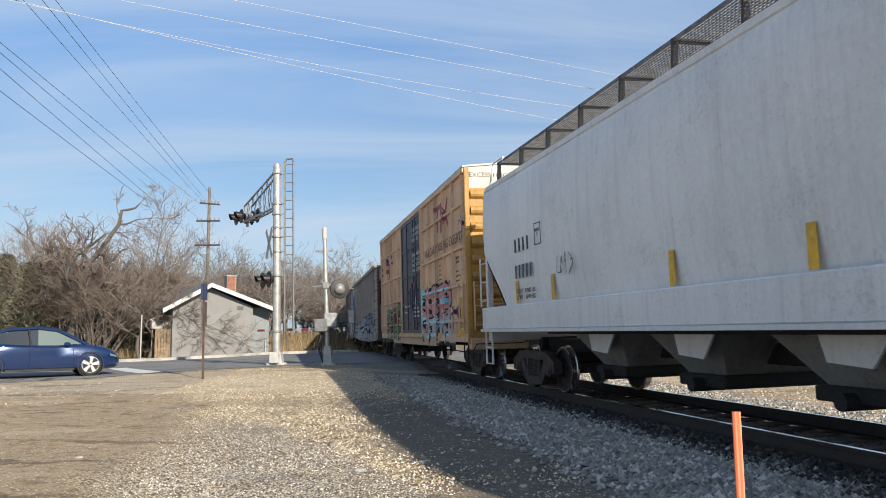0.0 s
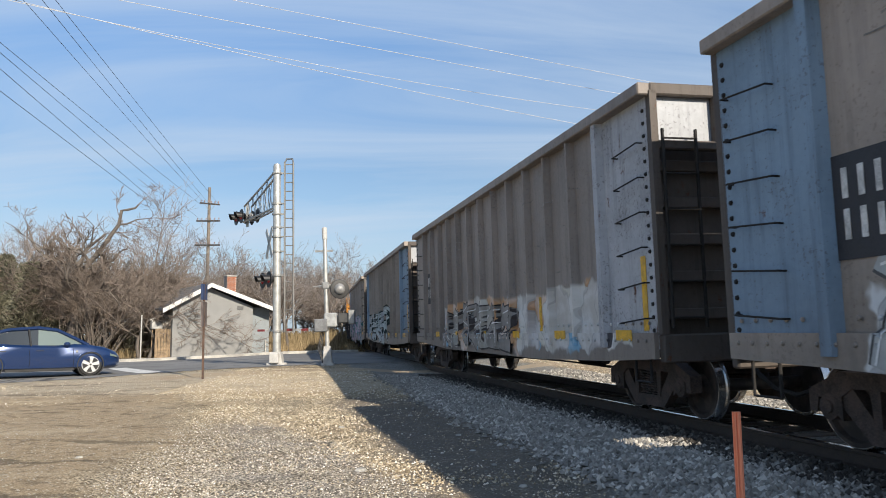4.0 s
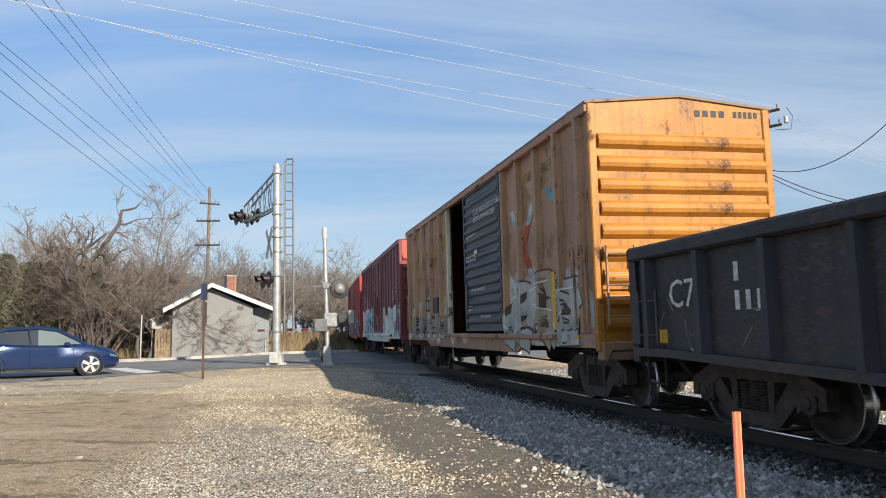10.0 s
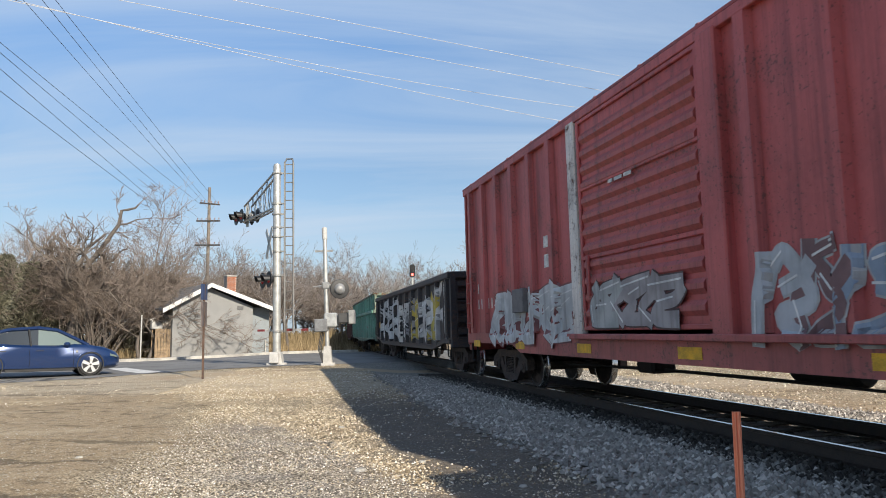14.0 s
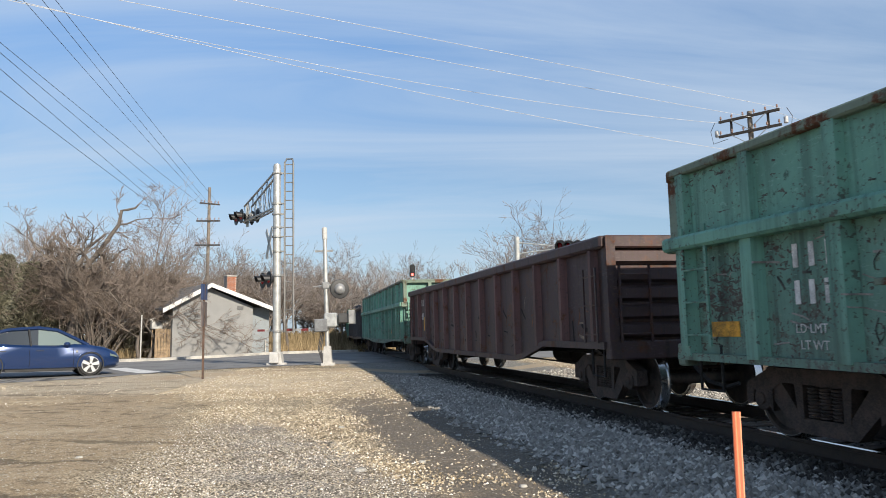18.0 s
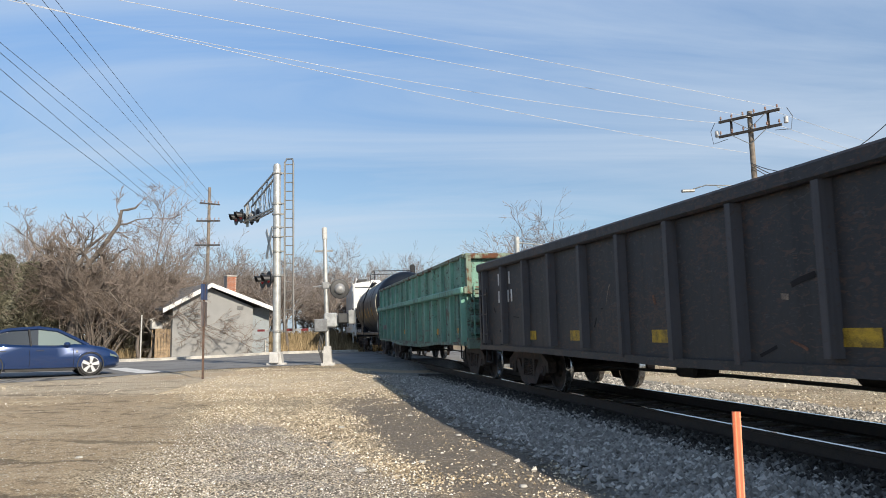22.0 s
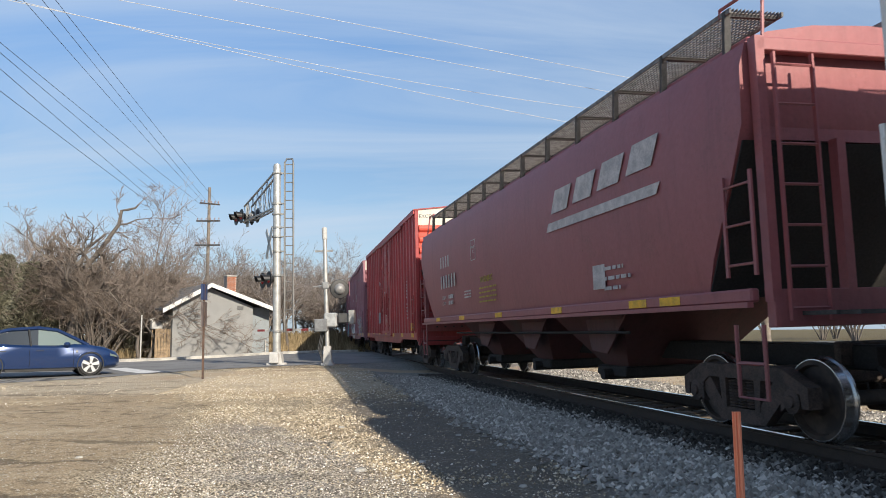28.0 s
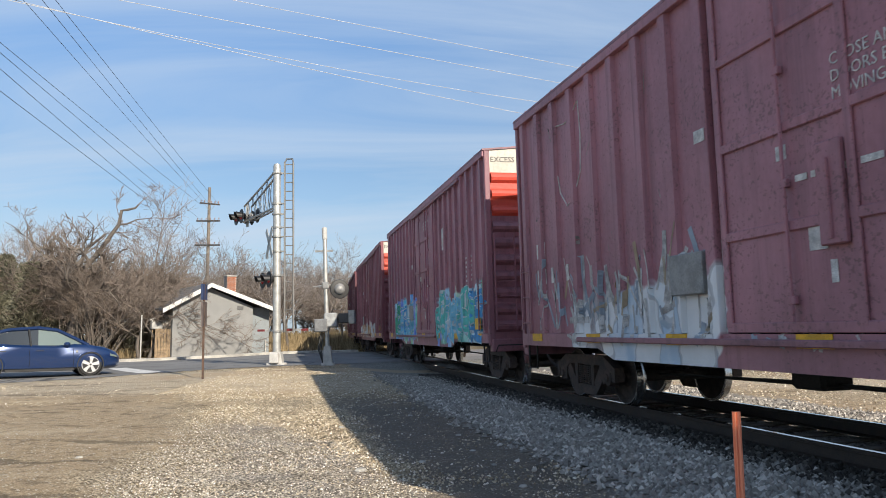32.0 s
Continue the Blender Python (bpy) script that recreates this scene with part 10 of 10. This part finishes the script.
# ---- loose stones ----
def stones(name, label, pts, sizes, mat, seed):
    rng = np.random.RandomState(seed)
    n = len(pts)
    base = np.array([(1, 0, 0), (-1, 0, 0), (0, 1, 0), (0, -1, 0), (0, 0, 1), (0, 0, -1)], float)
    tri = np.array([(0, 2, 4), (2, 1, 4), (1, 3, 4), (3, 0, 4), (2, 0, 5), (1, 2, 5), (3, 1, 5), (0, 3, 5)])
    v = base[None] * (sizes[:, None, None] * rng.uniform(0.6, 1.25, (n, 6, 1)))
    v += rng.uniform(-0.3, 0.3, (n, 6, 3)) * sizes[:, None, None]
    v[:, :, 2] *= 0.75
    a = rng.uniform(0, 6.283, n)
    c, s = np.cos(a)[:, None], np.sin(a)[:, None]
    x, y = v[:, :, 0] * c - v[:, :, 1] * s, v[:, :, 0] * s + v[:, :, 1] * c
    v = np.stack([x, y, v[:, :, 2]], 2) + pts[:, None, :]
    f = (tri[None] + (np.arange(n) * 6)[:, None, None]).reshape(-1, 3)
    me = bpy.data.meshes.new(name)
    me.from_pydata(v.reshape(-1, 3).tolist(), [], f.tolist())
    me.materials.append(mat)
    me.update()
    return tagged(new(name, me), label, "stones", kind="stuff")


def stone_mat(name, a, b, c):
    g = Nodes(name)
    isl = g.n("NewGeometry").outputs["Random Per Island"]
    n = g.noise(40, g.coords(True), 3)
    col = g.mix(isl, a, b)
    col = g.mix(g.step(isl, 0.82, 0.9), col, c)
    col = g.mix(g.math("MULTIPLY", n, 0.4), col, a)
    return g.done(col, 0.92, 0, 0.25)


def build_stones():
    rng = np.random.RandomState(3)
    # ballast on the shoulders and between the ties
    def along(n, s0, s1, l0, l1, lift):
        s = s0 + (s1 - s0) * rng.rand(n) ** 1.5
        lat = -(l0 + (l1 - l0) * rng.rand(n))
        P = np.array([aside(a, b) for a, b in zip(s, lat)])
        P[:, 2] = ground_z(P[:, 0], P[:, 1]) + lift
        return P
    grey = stone_mat("ballast_stone", (0.165, 0.155, 0.138), (0.46, 0.43, 0.385), (0.62, 0.58, 0.52))
    oily = stone_mat("oily_ballast", (0.028, 0.025, 0.022), (0.105, 0.094, 0.082), (0.17, 0.155, 0.135))
    n = 30000
    P = along(n, -3, 23.5, 1.55, 3.05, 0.012)
    P[:, 0] -= rng.randn(n) * 0.16
    P[:, 2] = ground_z(P[:, 0], P[:, 1]) + 0.012
    stones("ballast", "grey crushed-stone ballast on the track shoulder", P, rng.uniform(0.022, 0.052, n), grey, 5)
    P = np.concatenate([along(9000, -3, 24.5, 0.85, 1.75, 0.018), along(6000, 3, 24.5, -0.65, 0.65, -0.02)])
    stones("ballast", "oil-darkened ballast beside and between the rails", P, rng.uniform(0.022, 0.048, len(P)), oily, 9)
    P = along(8000, 3, 25, -3.4, -0.85, 0.01)
    stones("ballast", "grey crushed-stone ballast beyond the rails", P, rng.uniform(0.022, 0.048, len(P)), grey, 6)
    # pale gravel of the lot: yellowish stones, whiter chips over the grey middle
    n = 190000
    y = 5.2 + 20 * rng.rand(n) ** 1.25
    x = -0.62 * y + (1.25 * y + 2.0) * rng.rand(n)
    lat, s = off_track(x, y)
    bare = np.array([noise.noise((a * 0.30, b * 0.30, 3.0)) for a, b in zip(x, y)])
    clump = np.array([noise.noise((a * 1.6, b * 1.6, 7.0)) for a, b in zip(x, y)])
    dirt = smooth(-(x + 0.20 * y), 1.2, 2.4) * (1 - smooth(y, 15, 18))
    chip = smooth(-(x + 0.50 * (y - 7.0)), -0.2, 0.3) * (1 - smooth(y, 11.5, 14))
    cind = (1 - smooth(lat, 4.3, 5.0)) * (1 - smooth(y, 14.5, 17.5))
    lane = y - 0.42 * x
    path = ((lane > 25.1) & (lane < 26.7) & (x > -8.5)) * 0.75
    smooth_apron = ((y + 0.35 * x > 13.4) & (x < -6.6)) * 0.85
    keep = (lat > 3.1) & (rng.rand(n) < np.clip(0.85 + bare * 0.8 + clump * 0.5 - 0.80 * dirt - 0.80 * cind - 0.15 * chip - path - smooth_apron, 0.05, 1))
    x, y, chip, dirt = x[keep], y[keep], chip[keep], dirt[keep]
    P = np.stack([x, y, ground_z(x, y) + 0.004], 1)
    size = rng.uniform(0.007, 0.021, len(P)) * (1 - 0.30 * chip) * (1 - 0.45 * dirt)
    pale = rng.rand(len(P)) < chip * 0.7
    tan = stone_mat("lot_gravel", (0.24, 0.185, 0.115), (0.80, 0.69, 0.51), (0.90, 0.84, 0.72))
    white = stone_mat("lot_chips", (0.24, 0.21, 0.175), (0.74, 0.68, 0.58), (0.90, 0.87, 0.81))
    stones("gravel", "yellowish limestone gravel scattered over the lot", P[~pale], size[~pale], tan, 7)
    stones("gravel", "whitish stone chips strewn over the grey middle of the lot", P[pale], size[pale], white, 10)
    n = 16000
    y = 3 + 30 * rng.rand(n)
    x = np.array([aside(a, 3.5 + 12 * b).x for a, b in zip(y, rng.rand(n))])
    P = np.stack([x, y, ground_z(x, y) + 0.004], 1)
    stones("gravel", "pale gravel beyond the track", P, rng.uniform(0.012, 0.03, len(P)), tan, 8)
    # a few larger pale chunks
    spots = [(-0.9, 8.3, 0.07), (-0.25, 8.8, 0.05), (0.35, 9.6, 0.04), (-1.6, 12.0, 0.06), (0.2, 11.0, 0.05), (-0.6, 13.5, 0.05), (1.1, 6.6, 0.06), (-4.4, 9.3, 0.05),
             (0.75, 7.4, 0.05), (0.1, 12.2, 0.045), (-1.0, 15.5, 0.05), (0.55, 8.6, 0.035), (1.35, 7.9, 0.055)]
    for i, (a, b, r) in enumerate(spots):
        m = Mesh()
        rr = random.Random(i)
        m.lathe([(r * 0.3, -r * 0.3), (r * rr.uniform(0.8, 1.1), 0), (r * 0.7, r * 0.35), (r * 0.1, r * 0.45)], "z", 7)
        o = thing("stone", m, M_CONC, "pale broken stone lying in the gravel", "stone", "loose stones")
        o.matrix_basis = Matrix.Translation((a, b, gz(a, b) + r * 0.1)) @ Matrix.Rotation(rr.uniform(0, 6), 4, "Z")


build_stones()
motions()
